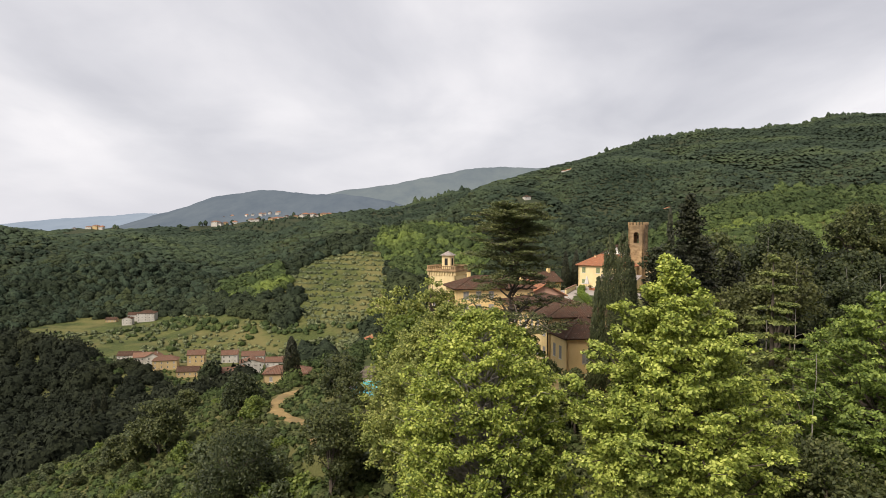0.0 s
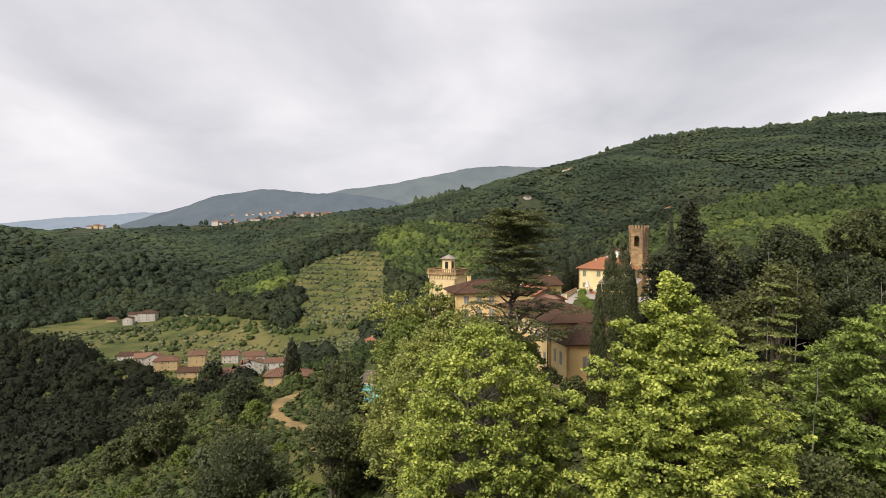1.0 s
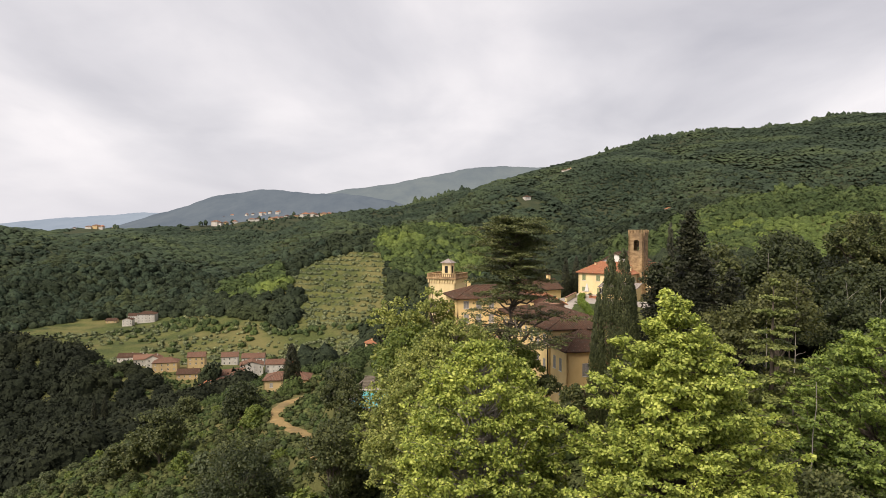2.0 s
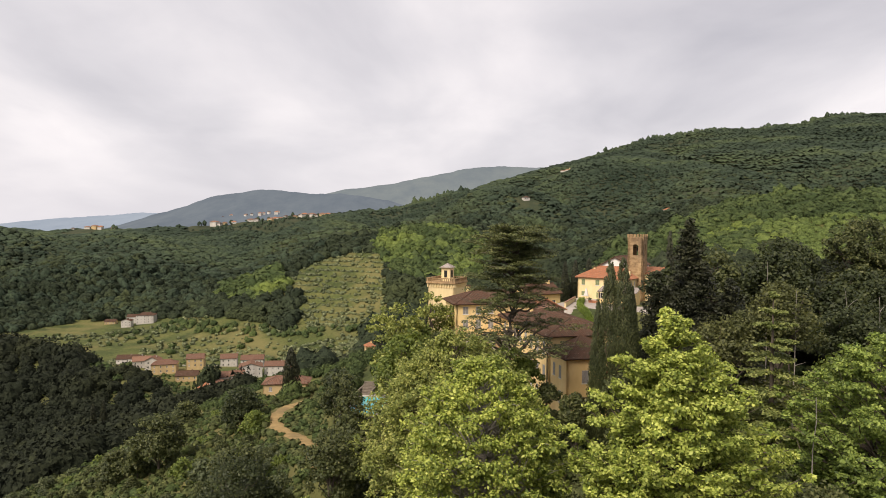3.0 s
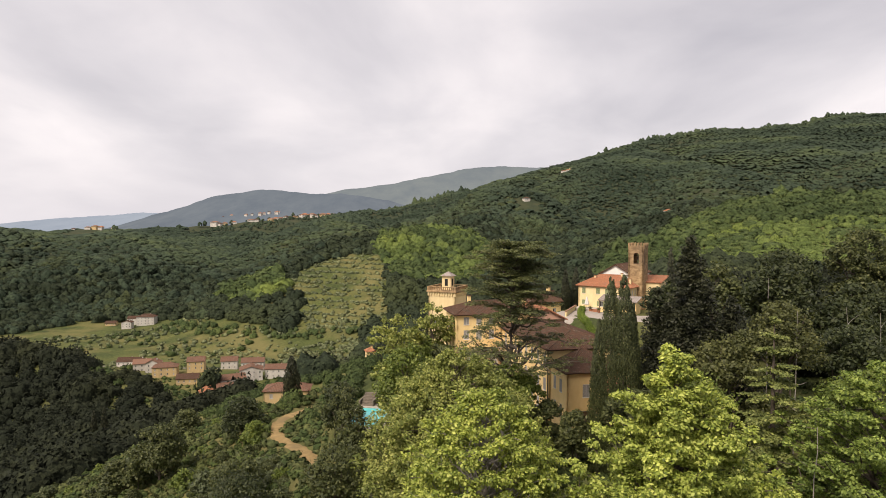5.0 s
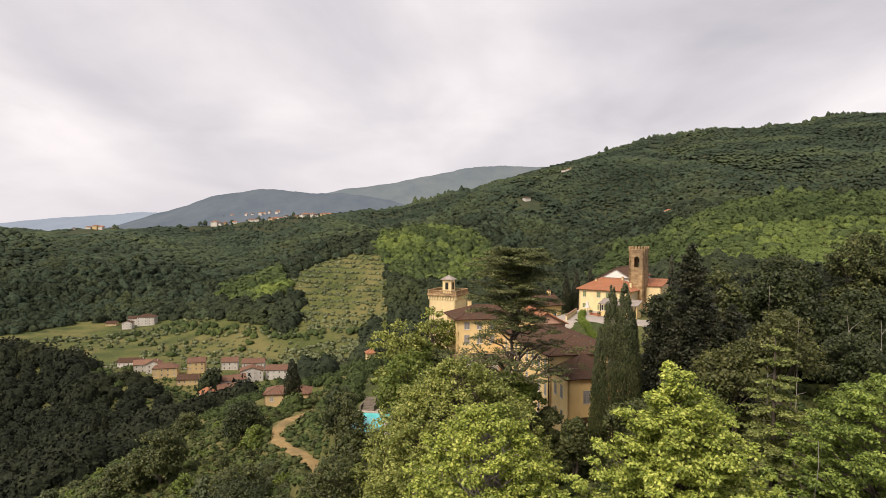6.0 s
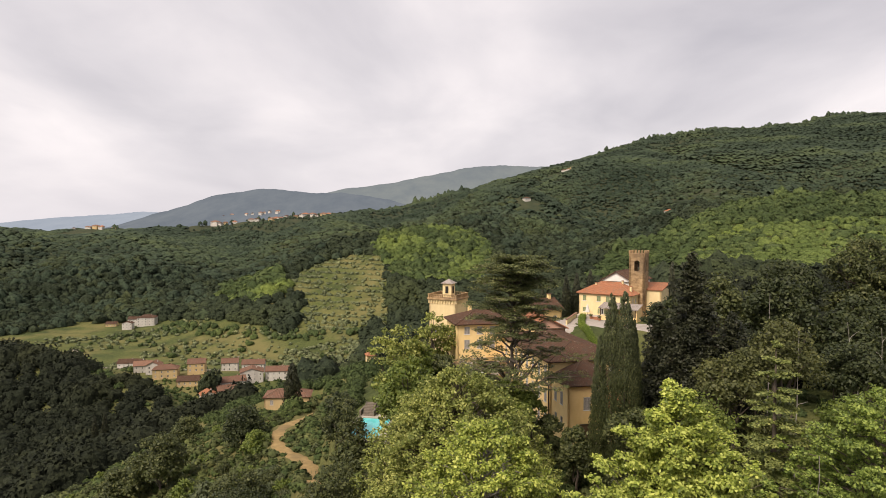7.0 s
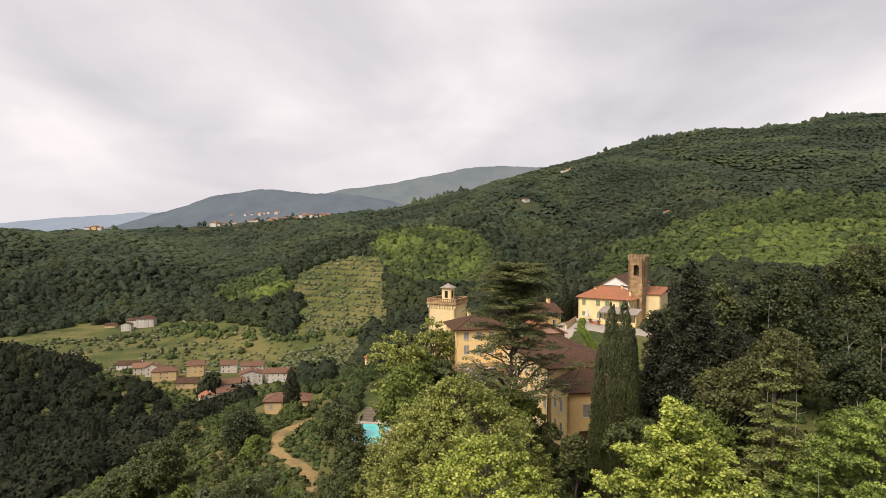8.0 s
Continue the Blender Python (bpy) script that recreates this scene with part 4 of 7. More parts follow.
def build_near_trees():
    def outline(z, pairs):
        """Heights above sea turned into heights above the foot."""
        return [(h - z, w) for h, w in pairs]

    x, y, z = rooted(13.6, 36.8)
    limbed_tree("maple_tree", (x, y, z), outline(z, [(41, 3.6), (44, 5.2), (47.5, 6.5), (50, 6.2), (52, 5.2), (54, 3.9), (56, 2.3), (58.1, 0.4)]), 230, 0.58, 60, 0.19, LEAF_MAPLE,
                "tall maple with bright yellow-green foliage in layered clumps", 21, flat=0.5, girth=0.42)
    x, y, z = rooted(2.6, 41.0)
    limbed_tree("lime_tree", (x, y, z), outline(z, [(38, 5.4), (44, 5.9), (48, 5.6), (50, 4.9), (52, 3.8), (53.2, 2.6), (54.5, 0.8)]), 420, 0.54, 50, 0.185, LEAF_LIME,
                "bright green plane tree with a domed crown and pale limbs", 22, bark=BARK_PALE, flat=0.8, girth=0.3, star=0.8, along=3, spread=(0.8, 1.05))
    x, y, z = rooted(1.4, 69.5)
    limbed_tree("plane_tree", (x, y, z), outline(z, [(35, 10.5), (38, 11.2), (41, 10.6), (44, 9.3), (46.5, 7.6), (48.5, 5.6), (50, 3.6), (51.2, 1.2)]), 560, 0.8, 36, 0.26, LEAF_PLANE,
                "broad plane tree with pale green foliage", 23, flat=0.85, girth=0.5, star=0.6, along=3, spread=(0.84, 1.04))
    x, y, z = rooted(33.2, 46.5)
    limbed_tree("walnut_tree", (x, y, z), outline(z, [(40, 7.5), (45, 8.6), (49, 7.8), (51.5, 6.2), (53.4, 4.2), (55.2, 1.2)]), 200, 0.62, 46, 0.225, LEAF_WALNUT,
                "green tree with layered foliage on spreading limbs", 25, flat=0.42, girth=0.35)
    x, y, z = rooted(11.2, 33.0)
    limbed_tree("olive_shrub", (x, y, z), [(2.0, 2.6), (5.0, 3.0), (8.0, 2.2), (10.2, 0.5)], 70, 0.42, 40, 0.16, LEAF_PLANE, "pale olive-green shrub with bare twigs under the maple", 24, bark=BARK_PALE, flat=0.8, girth=0.12)


build_near_trees()

# ---- buildings ----
def wall_panel(w, h, openings, thick=0.35):
    """A wall in the plane y=0, from x=0 to w and z=0 to h, with holes (x0, x1, z0, z1), as thick as given behind."""
    xs = sorted({0, w, *(o[0] for o in openings), *(o[1] for o in openings)})
    zs = sorted({0, h, *(o[2] for o in openings), *(o[3] for o in openings)})
    bm = bmesh.new()
    grid = {(i, k): bm.verts.new((x, 0, z)) for i, x in enumerate(xs) for k, z in enumerate(zs)}
    for i in range(len(xs) - 1):
        for k in range(len(zs) - 1):
            cx, cz = (xs[i] + xs[i + 1]) / 2, (zs[k] + zs[k + 1]) / 2
            if not any(o[0] < cx < o[1] and o[2] < cz < o[3] for o in openings):
                bm.faces.new((grid[i, k], grid[i + 1, k], grid[i + 1, k + 1], grid[i, k + 1]))
    bmesh.ops.delete(bm, geom=[v for v in bm.verts if not v.link_faces], context="VERTS")
    bm.normal_update()
    bmesh.ops.solidify(bm, geom=bm.faces[:], thickness=thick)
    return bm


def window(parent, x0, x1, z0, z1, kind, shutter_mat, m):
    """A window in a wall's plane: 'shut' louvred shutters closed, 'open' glass only, 'wide' glass with shutters folded back, 'door' a dark doorway."""
    name = "door" if kind == "door" else "window"
    bm = boxed(x0, x0 + 0.08, 0.06, 0.16, z0, z1)
    box(bm, x1 - 0.08, x1, 0.06, 0.16, z0, z1)
    box(bm, x0, x1, 0.06, 0.16, z1 - 0.08, z1)
    if kind != "door":
        box(bm, x0 - 0.1, x1 + 0.1, -0.07, 0.16, z0 - 0.09, z0)
        box(bm, (x0 + x1) / 2 - 0.03, (x0 + x1) / 2 + 0.03, 0.08, 0.15, z0, z1)
    frame_ob = part(name, bm, PALE_STONE if kind == "door" else WALL_WHITE, parent)
    frame_ob.matrix_basis = m
    part("pane" if kind != "door" else "door_leaf", boxed(x0 + 0.02, x1 - 0.02, 0.17, 0.20, z0, z1 - 0.02), DARK_GLASS if kind != "door" else WOOD_DARK, frame_ob)
    if kind in ("shut", "wide"):
        half = (x1 - x0) / 2
        for side in (0, 1):
            a = x0 + side * half if kind == "shut" else (x0 - half - 0.03 if side == 0 else x1 + 0.03)
            y0 = 0.0 if kind == "shut" else -0.06
            bm = boxed(a + 0.02, a + 0.10, y0, y0 + 0.05, z0 + 0.02, z1 - 0.02)
            box(bm, a + half - 0.10, a + half - 0.02, y0, y0 + 0.05, z0 + 0.02, z1 - 0.02)
            n = max(4, int((z1 - z0) / 0.16))
            for k in range(n):
                z = z0 + 0.03 + (z1 - z0 - 0.06) * k / n
                box(bm, a + 0.09, a + half - 0.09, y0 + 0.01, y0 + 0.04, z, z + (z1 - z0) / n * 0.75)
            part("shutter", bm, shutter_mat, frame_ob)


def roof_plane(bm, p0, p1, q1, q0, r, spacing=0.30):
    """One roof slope: a slab from the eave p0-p1 up to q0-q1, with rows of barrel tiles down it."""
    p0, p1, q0, q1 = (Vector(p) for p in (p0, p1, q0, q1))
    e = (p1 - p0).normalized()
    g = (q0 - p0) - e * (q0 - p0).dot(e)
    run = g.length
    g.normalize()
    n = e.cross(g)
    length = (p1 - p0).length
    a, b = (q0 - p0).dot(e), length - (q1 - p0).dot(e)
    pts = [p0, p1, q1, q0] if (q0 - q1).length > 0.01 else [p0, p1, q0]
    low = [bm.verts.new(p - n * 0.16) for p in pts]
    top = [bm.verts.new(p) for p in pts]
    bm.faces.new(top)
    bm.faces.new(low[::-1])
    for k in range(len(pts)):
        j = (k + 1) % len(pts)
        bm.faces.new((low[k], low[j], top[j], top[k]))
    s = spacing / 2
    while s < length:
        t = min(1.0, s / a if a > 0.01 else 1.0, (length - s) / b if b > 0.01 else 1.0) * run
        if t > 0.3:
            w = spacing * 0.33
            lift = 0.10 + r.uniform(-0.015, 0.02)
            rows = []
            for d in (-0.04, t):
                o = p0 + g * d
                rows.append([bm.verts.new(o + e * (s + x) + n * z) for x, z in ((-w, 0.0), (-w * 0.55, lift * 0.8), (w * 0.55, lift * 0.8), (w, 0.0))])
            for k in range(3):
                bm.faces.new((rows[0][k], rows[0][k + 1], rows[1][k + 1], rows[1][k]))
            bm.faces.new(rows[0][::-1])
        s += spacing * r.uniform(0.93, 1.07)


def ridge_cap(bm, a, b, size=0.13):
    a, b = Vector(a), Vector(b)
    d = (b - a).normalized()
    side = d.cross(Vector((0, 0, 1))).normalized()
    up = side.cross(d)
    prof = [(-1.3, -0.5), (-0.8, 0.6), (0, 1.0), (0.8, 0.6), (1.3, -0.5)]
    r0, r1 = ([bm.verts.new(p + side * x * size + up * z * size) for x, z in prof] for p in (a, b))
    for k in range(4):
        bm.faces.new((r0[k], r0[k + 1], r1[k + 1], r1[k]))


def tiled_roof(parent, w, d, h, rise, kind, mat, over=0.55, seed=1, spacing=0.30, along="x"):
    """Roof over the rectangle 0..w, 0..d with its walls' top at h."""
    r = random.Random(seed)
    bm = bmesh.new()
    if along == "y":
        half, length = w / 2, d
    else:
        half, length = d / 2, w
    drop = rise / half * over
    z0, z1 = h - drop + 0.16, h + rise + 0.16
    x0, x1, y0, y1 = -over, w + over, -over, d + over
    c = [(x0, y0, z0), (x1, y0, z0), (x1, y1, z0), (x0, y1, z0)]
    if kind == "hip":
        run = half + over
        if along == "y":
            ra, rb = (w / 2, y0 + run, z1), (w / 2, y1 - run, z1)
            roof_plane(bm, c[3], c[0], ra, rb, r, spacing), roof_plane(bm, c[1], c[2], rb, ra, r, spacing)
            roof_plane(bm, c[0], c[1], ra, ra, r, spacing), roof_plane(bm, c[2], c[3], rb, rb, r, spacing)
        else:
            ra, rb = (x0 + run, d / 2, z1), (x1 - run, d / 2, z1)
            roof_plane(bm, c[0], c[1], rb, ra, r, spacing), roof_plane(bm, c[2], c[3], ra, rb, r, spacing)
            roof_plane(bm, c[3], c[0], ra, ra, r, spacing), roof_plane(bm, c[1], c[2], rb, rb, r, spacing)
        caps = [(ra, rb)] if (Vector(ra) - Vector(rb)).length > 0.3 else []
        caps += [(c[0], ra), (c[2], rb)] + ([(c[1], ra), (c[3], rb)] if along == "y" else [(c[3], ra), (c[1], rb)])
    elif kind == "gable":
        if along == "y":
            ra, rb = (w / 2, y0, z1), (w / 2, y1, z1)
            roof_plane(bm, c[3], c[0], ra, rb, r, spacing), roof_plane(bm, c[1], c[2], rb, ra, r, spacing)
        else:
            ra, rb = (x0, d / 2, z1), (x1, d / 2, z1)
            roof_plane(bm, c[0], c[1], rb, ra, r, spacing), roof_plane(bm, c[2], c[3], ra, rb, r, spacing)
        caps = [(ra, rb)]
    elif kind == "half_hip":  # three slopes leaning against a taller wall behind
        z0 = h - rise / (d + over) * over + 0.1
        top = (w / 2, d, h + rise)
        f0, f1, b0, b1 = (x0, y0, z0), (x1, y0, z0), (x0, d, z0), (x1, d, z0)
        roof_plane(bm, f0, f1, top, top, r, spacing), roof_plane(bm, b0, f0, top, top, r, spacing), roof_plane(bm, f1, b1, top, top, r, spacing)
        caps = [(f0, top), (f1, top)]
    else:  # lean-to, high at the back
        roof_plane(bm, (x0, y0, h), (x1, y0, h), (x1, d, h + rise), (x0, d, h + rise), r, spacing)
        caps = []
    for a, b in caps:
        ridge_cap(bm, Vector(a) + Vector((0, 0, 0.05)), Vector(b) + Vector((0, 0, 0.05)))
    return part("roof", bm, mat, parent)


def house(name, m, w, d, h, roof, rise, wall_mat, roof_mat, label, category="house", fronts=(), lefts=(), rights=(), backs=(),
          along="x", over=0.55, shutters=None, group="", seed=1, spacing=0.30, chimneys=(), eaves=True):
    """A house with four walls, openings (x0, x1, z0, z1, kind) per side, eaves and a tiled roof. Front is y=0; x runs along it."""
    ob = thing(name, m, label, category, group)
    sides = ((fronts, w, pose(0, 0, 0)), (rights, d, pose(w, 0, 0, 0, 0, 90)), (backs, w, pose(w, d, 0, 0, 0, 180)), (lefts, d, pose(0, d, 0, 0, 0, -90)))
    for n, (holes, length, turn) in enumerate(sides):
        bm = wall_panel(length, h + 3.0, [(a, b, c + 3.0, e + 3.0) for a, b, c, e, _ in holes])
        bmesh.ops.translate(bm, verts=bm.verts, vec=(0, 0, -3.0))
        wall = part("wall", bm, wall_mat, ob)
        wall.matrix_basis = turn
        for a, b, c, e, kind in holes:
            window(wall, a, b, c, e, kind, shutters or SHUTTER, Matrix())
    if roof == "gable":
        for end in (0, 1):
            bm = bmesh.new()
            if along == "y":
                y = end * d
                tri = [(0, y, h), (w, y, h), (w / 2, y, h + rise)]
                push = Vector((0, 0.3 if end == 0 else -0.3, 0))
            else:
                x = end * w
                tri = [(x, 0, h), (x, d, h), (x, d / 2, h + rise)]
                push = Vector((0.3 if end == 0 else -0.3, 0, 0))
            a = [bm.verts.new(p) for p in tri]
            b = [bm.verts.new(Vector(p) + push) for p in tri]
            bm.faces.new(a), bm.faces.new(b[::-1])
            for k in range(3):
                bm.faces.new((a[k], b[k], b[(k + 1) % 3], a[(k + 1) % 3]))
            bmesh.ops.recalc_face_normals(bm, faces=bm.faces[:])
            part("gable", bm, wall_mat, ob)
    if eaves and roof != "lean":
        bm = boxed(-over * 0.8, w + over * 0.8, -over * 0.8, d + (0 if roof == "half_hip" else over * 0.8), h - 0.16, h - 0.05)
        part("eaves", bm, WOOD_DARK, ob)
    tiled_roof(ob, w, d, h, rise, roof, roof_mat, over, seed, spacing, along)
    for x, y, z, s in chimneys:
        stack = part("chimney", boxed(x - s, x + s, y - s, y + s, h, z, bevel=0.03), wall_mat, ob)
        part("cap", boxed(x - s * 1.35, x + s * 1.35, y - s * 1.35, y + s * 1.35, z, z + 0.14, bevel=0.03), roof_mat, stack)
    return ob


def row(x0, step, n, width, z0, z1, kind):
    return [(x0 + step * k, x0 + step * k + width, z0, z1, kind) for k in range(n)]


VILLA = Matrix.Translation((16.45, 100.9, 34.0)) @ pose(0, 0, 0, 0, 0, 12.5)


def build_villa():
    def place(x, y, z):
        return VILLA @ Matrix.Translation((x, y, z - 34.0))

    # long main house; its side wall is turned to the garden
    side = row(14.2, 2.95, 4, 1.1, 8.4, 10.6, "shut") + row(14.2, 2.95, 4, 1.1, 4.6, 6.6, "shut") + row(14.2, 2.95, 4, 1.1, 0.9, 2.8, "open")
    side += row(2.4, 2.95, 4, 1.1, 8.4, 10.6, "shut") + row(2.4, 2.95, 4, 1.1, 4.6, 6.6, "shut")
    side = [o for o in side if o[1] < 25.2]
    h = house("villa_main_house", place(0.5, 0.5, 34), 13.2, 25.5, 11.6, "hip", 1.75, WALL_YELLOW, TILE_BROWN,
              "ochre plastered three-storey villa with grey shutters and brown tiled hip roof", "villa", along="y", lefts=side, over=0.6, seed=3,
              fronts=[(10.2, 11.3, 8.3, 10.3, "shut")], chimneys=[(4.5, 20, 13.6, 0.28)])
    pipe = bmesh.new()
    bmesh.ops.create_cone(pipe, segments=8, radius1=0.09, radius2=0.09, depth=11.3, cap_ends=True)
    bmesh.ops.translate(pipe, verts=pipe.verts, vec=(-0.1, 0.25, 5.8))
    part("downpipe", pipe, METAL_DARK, h, "dark copper downpipe")
    # lower front house with a hip roof and an arched porch
    house("villa_front_house", place(0.8, -6.2, 34), 10.2, 6.65, 9.4, "half_hip", 2.3, WALL_YELLOW, TILE_BROWN,
          "ochre two-storey house front with grey shutters and brown hip roof", "villa", over=0.6, seed=4,
          # the wide dark door leaf stands in for the shaded porch arch
          fronts=[(2.5, 3.7, 5.4, 7.4, "shut"), (1.9, 4.7, 0.0, 3.3, "door"), (6.5, 7.7, 5.4, 7.4, "shut")],
          lefts=[(1.2, 2.2, 5.8, 7.8, "shut"), (3.6, 4.6, 5.8, 7.8, "shut"), (1.3, 2.3, 2.0, 3.9, "open"), (3.6, 4.6, 2.0, 3.9, "open")])
    # wing towards the castle
    house("villa_west_wing", place(-8.6, 26.3, 36), 16.0, 9.5, 12.0, "hip", 1.9, WALL_YELLOW, TILE_BROWN,
          "ochre villa wing behind the cedar with brown tiled roof", "villa", over=0.6, seed=5,
          fronts=row(1.4, 2.6, 3, 1.1, 9.9, 11.4, "shut") + row(1.4, 2.6, 3, 1.1, 7.0, 8.8, "shut"), lefts=row(1.6, 3.2, 2, 1.1, 7.6, 9.6, "shut"),
          chimneys=[(4.0, 6.0, 15.0, 0.35)])
    house("villa_rear_house", place(7.5, 30.5, 37), 8.5, 10.5, 8.9, "gable", 2.2, WALL_PINK, TILE_RED,
          "rear villa house with red tiled gable roof", "villa", along="y", seed=6)
    house("stable_house", Matrix.Translation((20.8, 156.5, 41)) @ pose(0, 0, 0, 0, 0, 28), 10.0, 7.0, 5.6, "gable", 2.0, WALL_YELLOW, TILE_BROWN,
          "low outbuilding with weathered tiled roof and a chimney", "outbuilding", seed=7, fronts=row(1.5, 3.0, 3, 1.0, 2.2, 3.8, "open"), chimneys=[(8.6, 3.5, 8.9, 0.4)])
    # small tiled house beyond the cypresses
    house("garden_house", Matrix.Translation((26.6, 88.6, 36.5)) @ pose(0, 0, 0, 0, 0, 12.5), 6.0, 6.5, 5.4, "hip", 1.9, WALL_YELLOW, TILE_RED,
          "small garden house with reddish tiled roof among trees", "house", seed=8, fronts=[(2.2, 3.2, 0.1, 2.2, "door")])
    house("porch_roof_house", VILLA @ Matrix.Translation((5.6, -8.6, 0)), 2.4, 2.2, 6.6, "hip", 0.8, WALL_YELLOW, TILE_RED,
          "narrow ochre stair turret with little tiled roof beside the front house", "villa", seed=9, over=0.4)


def build_castle():
    S = 7.0
    ob = thing("castle_tower", Matrix.Translation((-4.0, 153.9, 37.0)) @ pose(0, 0, 0, 0, 0, -24), "pale yellow castle-like tower with bracketed cornice and balustrade", "tower")
    for n, (length, turn) in enumerate(((S, pose(0, 0, 0)), (S, pose(S, 0, 0, 0, 0, 90)), (S, pose(S, S, 0, 0, 0, 180)), (S, pose(0, S, 0, 0, 0, -90)))):
        holes = [(1.1, 2.1, 4.2, 6.0, "shut"), (4.9, 5.9, 4.2, 6.0, "shut")]
        bm = wall_panel(S, 12.6 + 3, [(a, b, c + 3, e + 3) for a, b, c, e, _ in holes])
        bmesh.ops.translate(bm, verts=bm.verts, vec=(0, 0, -3))
        wall = part("wall", bm, WALL_CREAM, ob)
        wall.matrix_basis = turn
        for a, b, c, e, kind in holes:
            window(wall, a, b, c, e, kind, SHUTTER, Matrix())
        for k in range(11):
            x = 0.05 + k * (S - 0.1) / 10
            b = part("bracket", boxed(x - 0.13, x + 0.13, -0.28, 0.02, 11.6, 12.5, bevel=0.05), WALL_CREAM, ob)
            b.matrix_basis = turn
        for k in range(15):
            x = -0.1 + k * (S + 0.2) / 14
            wide = 0.16 if k % 7 == 0 else 0.075
            b = part("baluster", boxed(x - wide, x + wide, -0.28, -0.06, 12.95, 13.75), STONE, ob)
            b.matrix_basis = turn
        b = part("rail", boxed(-0.32, S + 0.04, -0.34, -0.02, 13.75, 13.92, bevel=0.03), STONE, ob)
        b.matrix_basis = turn
    part("terrace_slab", boxed(-0.42, S + 0.42, -0.42, S + 0.42, 12.5, 12.95, bevel=0.06), STONE, ob)
    T = 2.3
    tur = part("turret", boxed(2.4, 2.4 + T, 2.6, 2.6 + T, 12.9, 16.3), WALL_CREAM, ob)
    part("opening", boxed(3.15, 3.95, 2.52, 2.62, 13.9, 15.6), DARK_GLASS, tur, "dark turret opening")
    part("opening", boxed(2.4 + T - 0.02, 2.4 + T + 0.08, 3.3, 4.1, 13.9, 15.6), DARK_GLASS, tur, "dark turret opening")
    bm = bmesh.new()
    c = [bm.verts.new((2.4 + T / 2 + sx * 1.6, 2.6 + T / 2 + sy * 1.6, 16.3)) for sx, sy in ((-1, -1), (1, -1), (1, 1), (-1, 1))]
    a = bm.verts.new((2.4 + T / 2, 2.6 + T / 2, 17.4))
    bm.faces.new(c[::-1])
    for k in range(4):
        bm.faces.new((c[k], c[(k + 1) % 4], a))
    part("turret_roof", bm, TILE_GREY, tur)


def arch_panel(w, h, ax, aw, az, ah, thick=0.5):
    """A wall in the plane y=0 with one round-arched opening."""
    bm = bmesh.new()
    n = 10
    r = aw / 2
    arch = [(ax - r, az)] + [(ax - r * math.cos(math.pi * k / n), az + ah - r + r * math.sin(math.pi * k / n)) for k in range(n + 1)] + [(ax + r, az)]
    left = [(0, az), (0, h), (w, h), (w, az)]
    low = [bm.verts.new((x, 0, z)) for x, z in ((0, 0), (w, 0), (w, az), (ax + r, az), (ax - r, az), (0, az))]
    bm.faces.new(low)
    pts = [bm.verts.new((x, 0, z)) for x, z in arch]
    corner = {k: bm.verts.new((x, 0, z)) for k, (x, z) in enumerate(left)}
    mid = len(pts) // 2
    bm.faces.new([corner[0]] + pts[: mid + 1] + [corner[1]])
    bm.faces.new(pts[mid:] + [corner[3], corner[2]])
    bm.faces.new([pts[mid], corner[2], corner[1]])
    bmesh.ops.remove_doubles(bm, verts=bm.verts, dist=1e-4)
    bmesh.ops.recalc_face_normals(bm, faces=bm.faces[:])
    for f in bm.faces:
        if f.normal.y > 0:
            f.normal_flip()
    bmesh.ops.solidify(bm, geom=bm.faces[:], thickness=thick)
    return bm


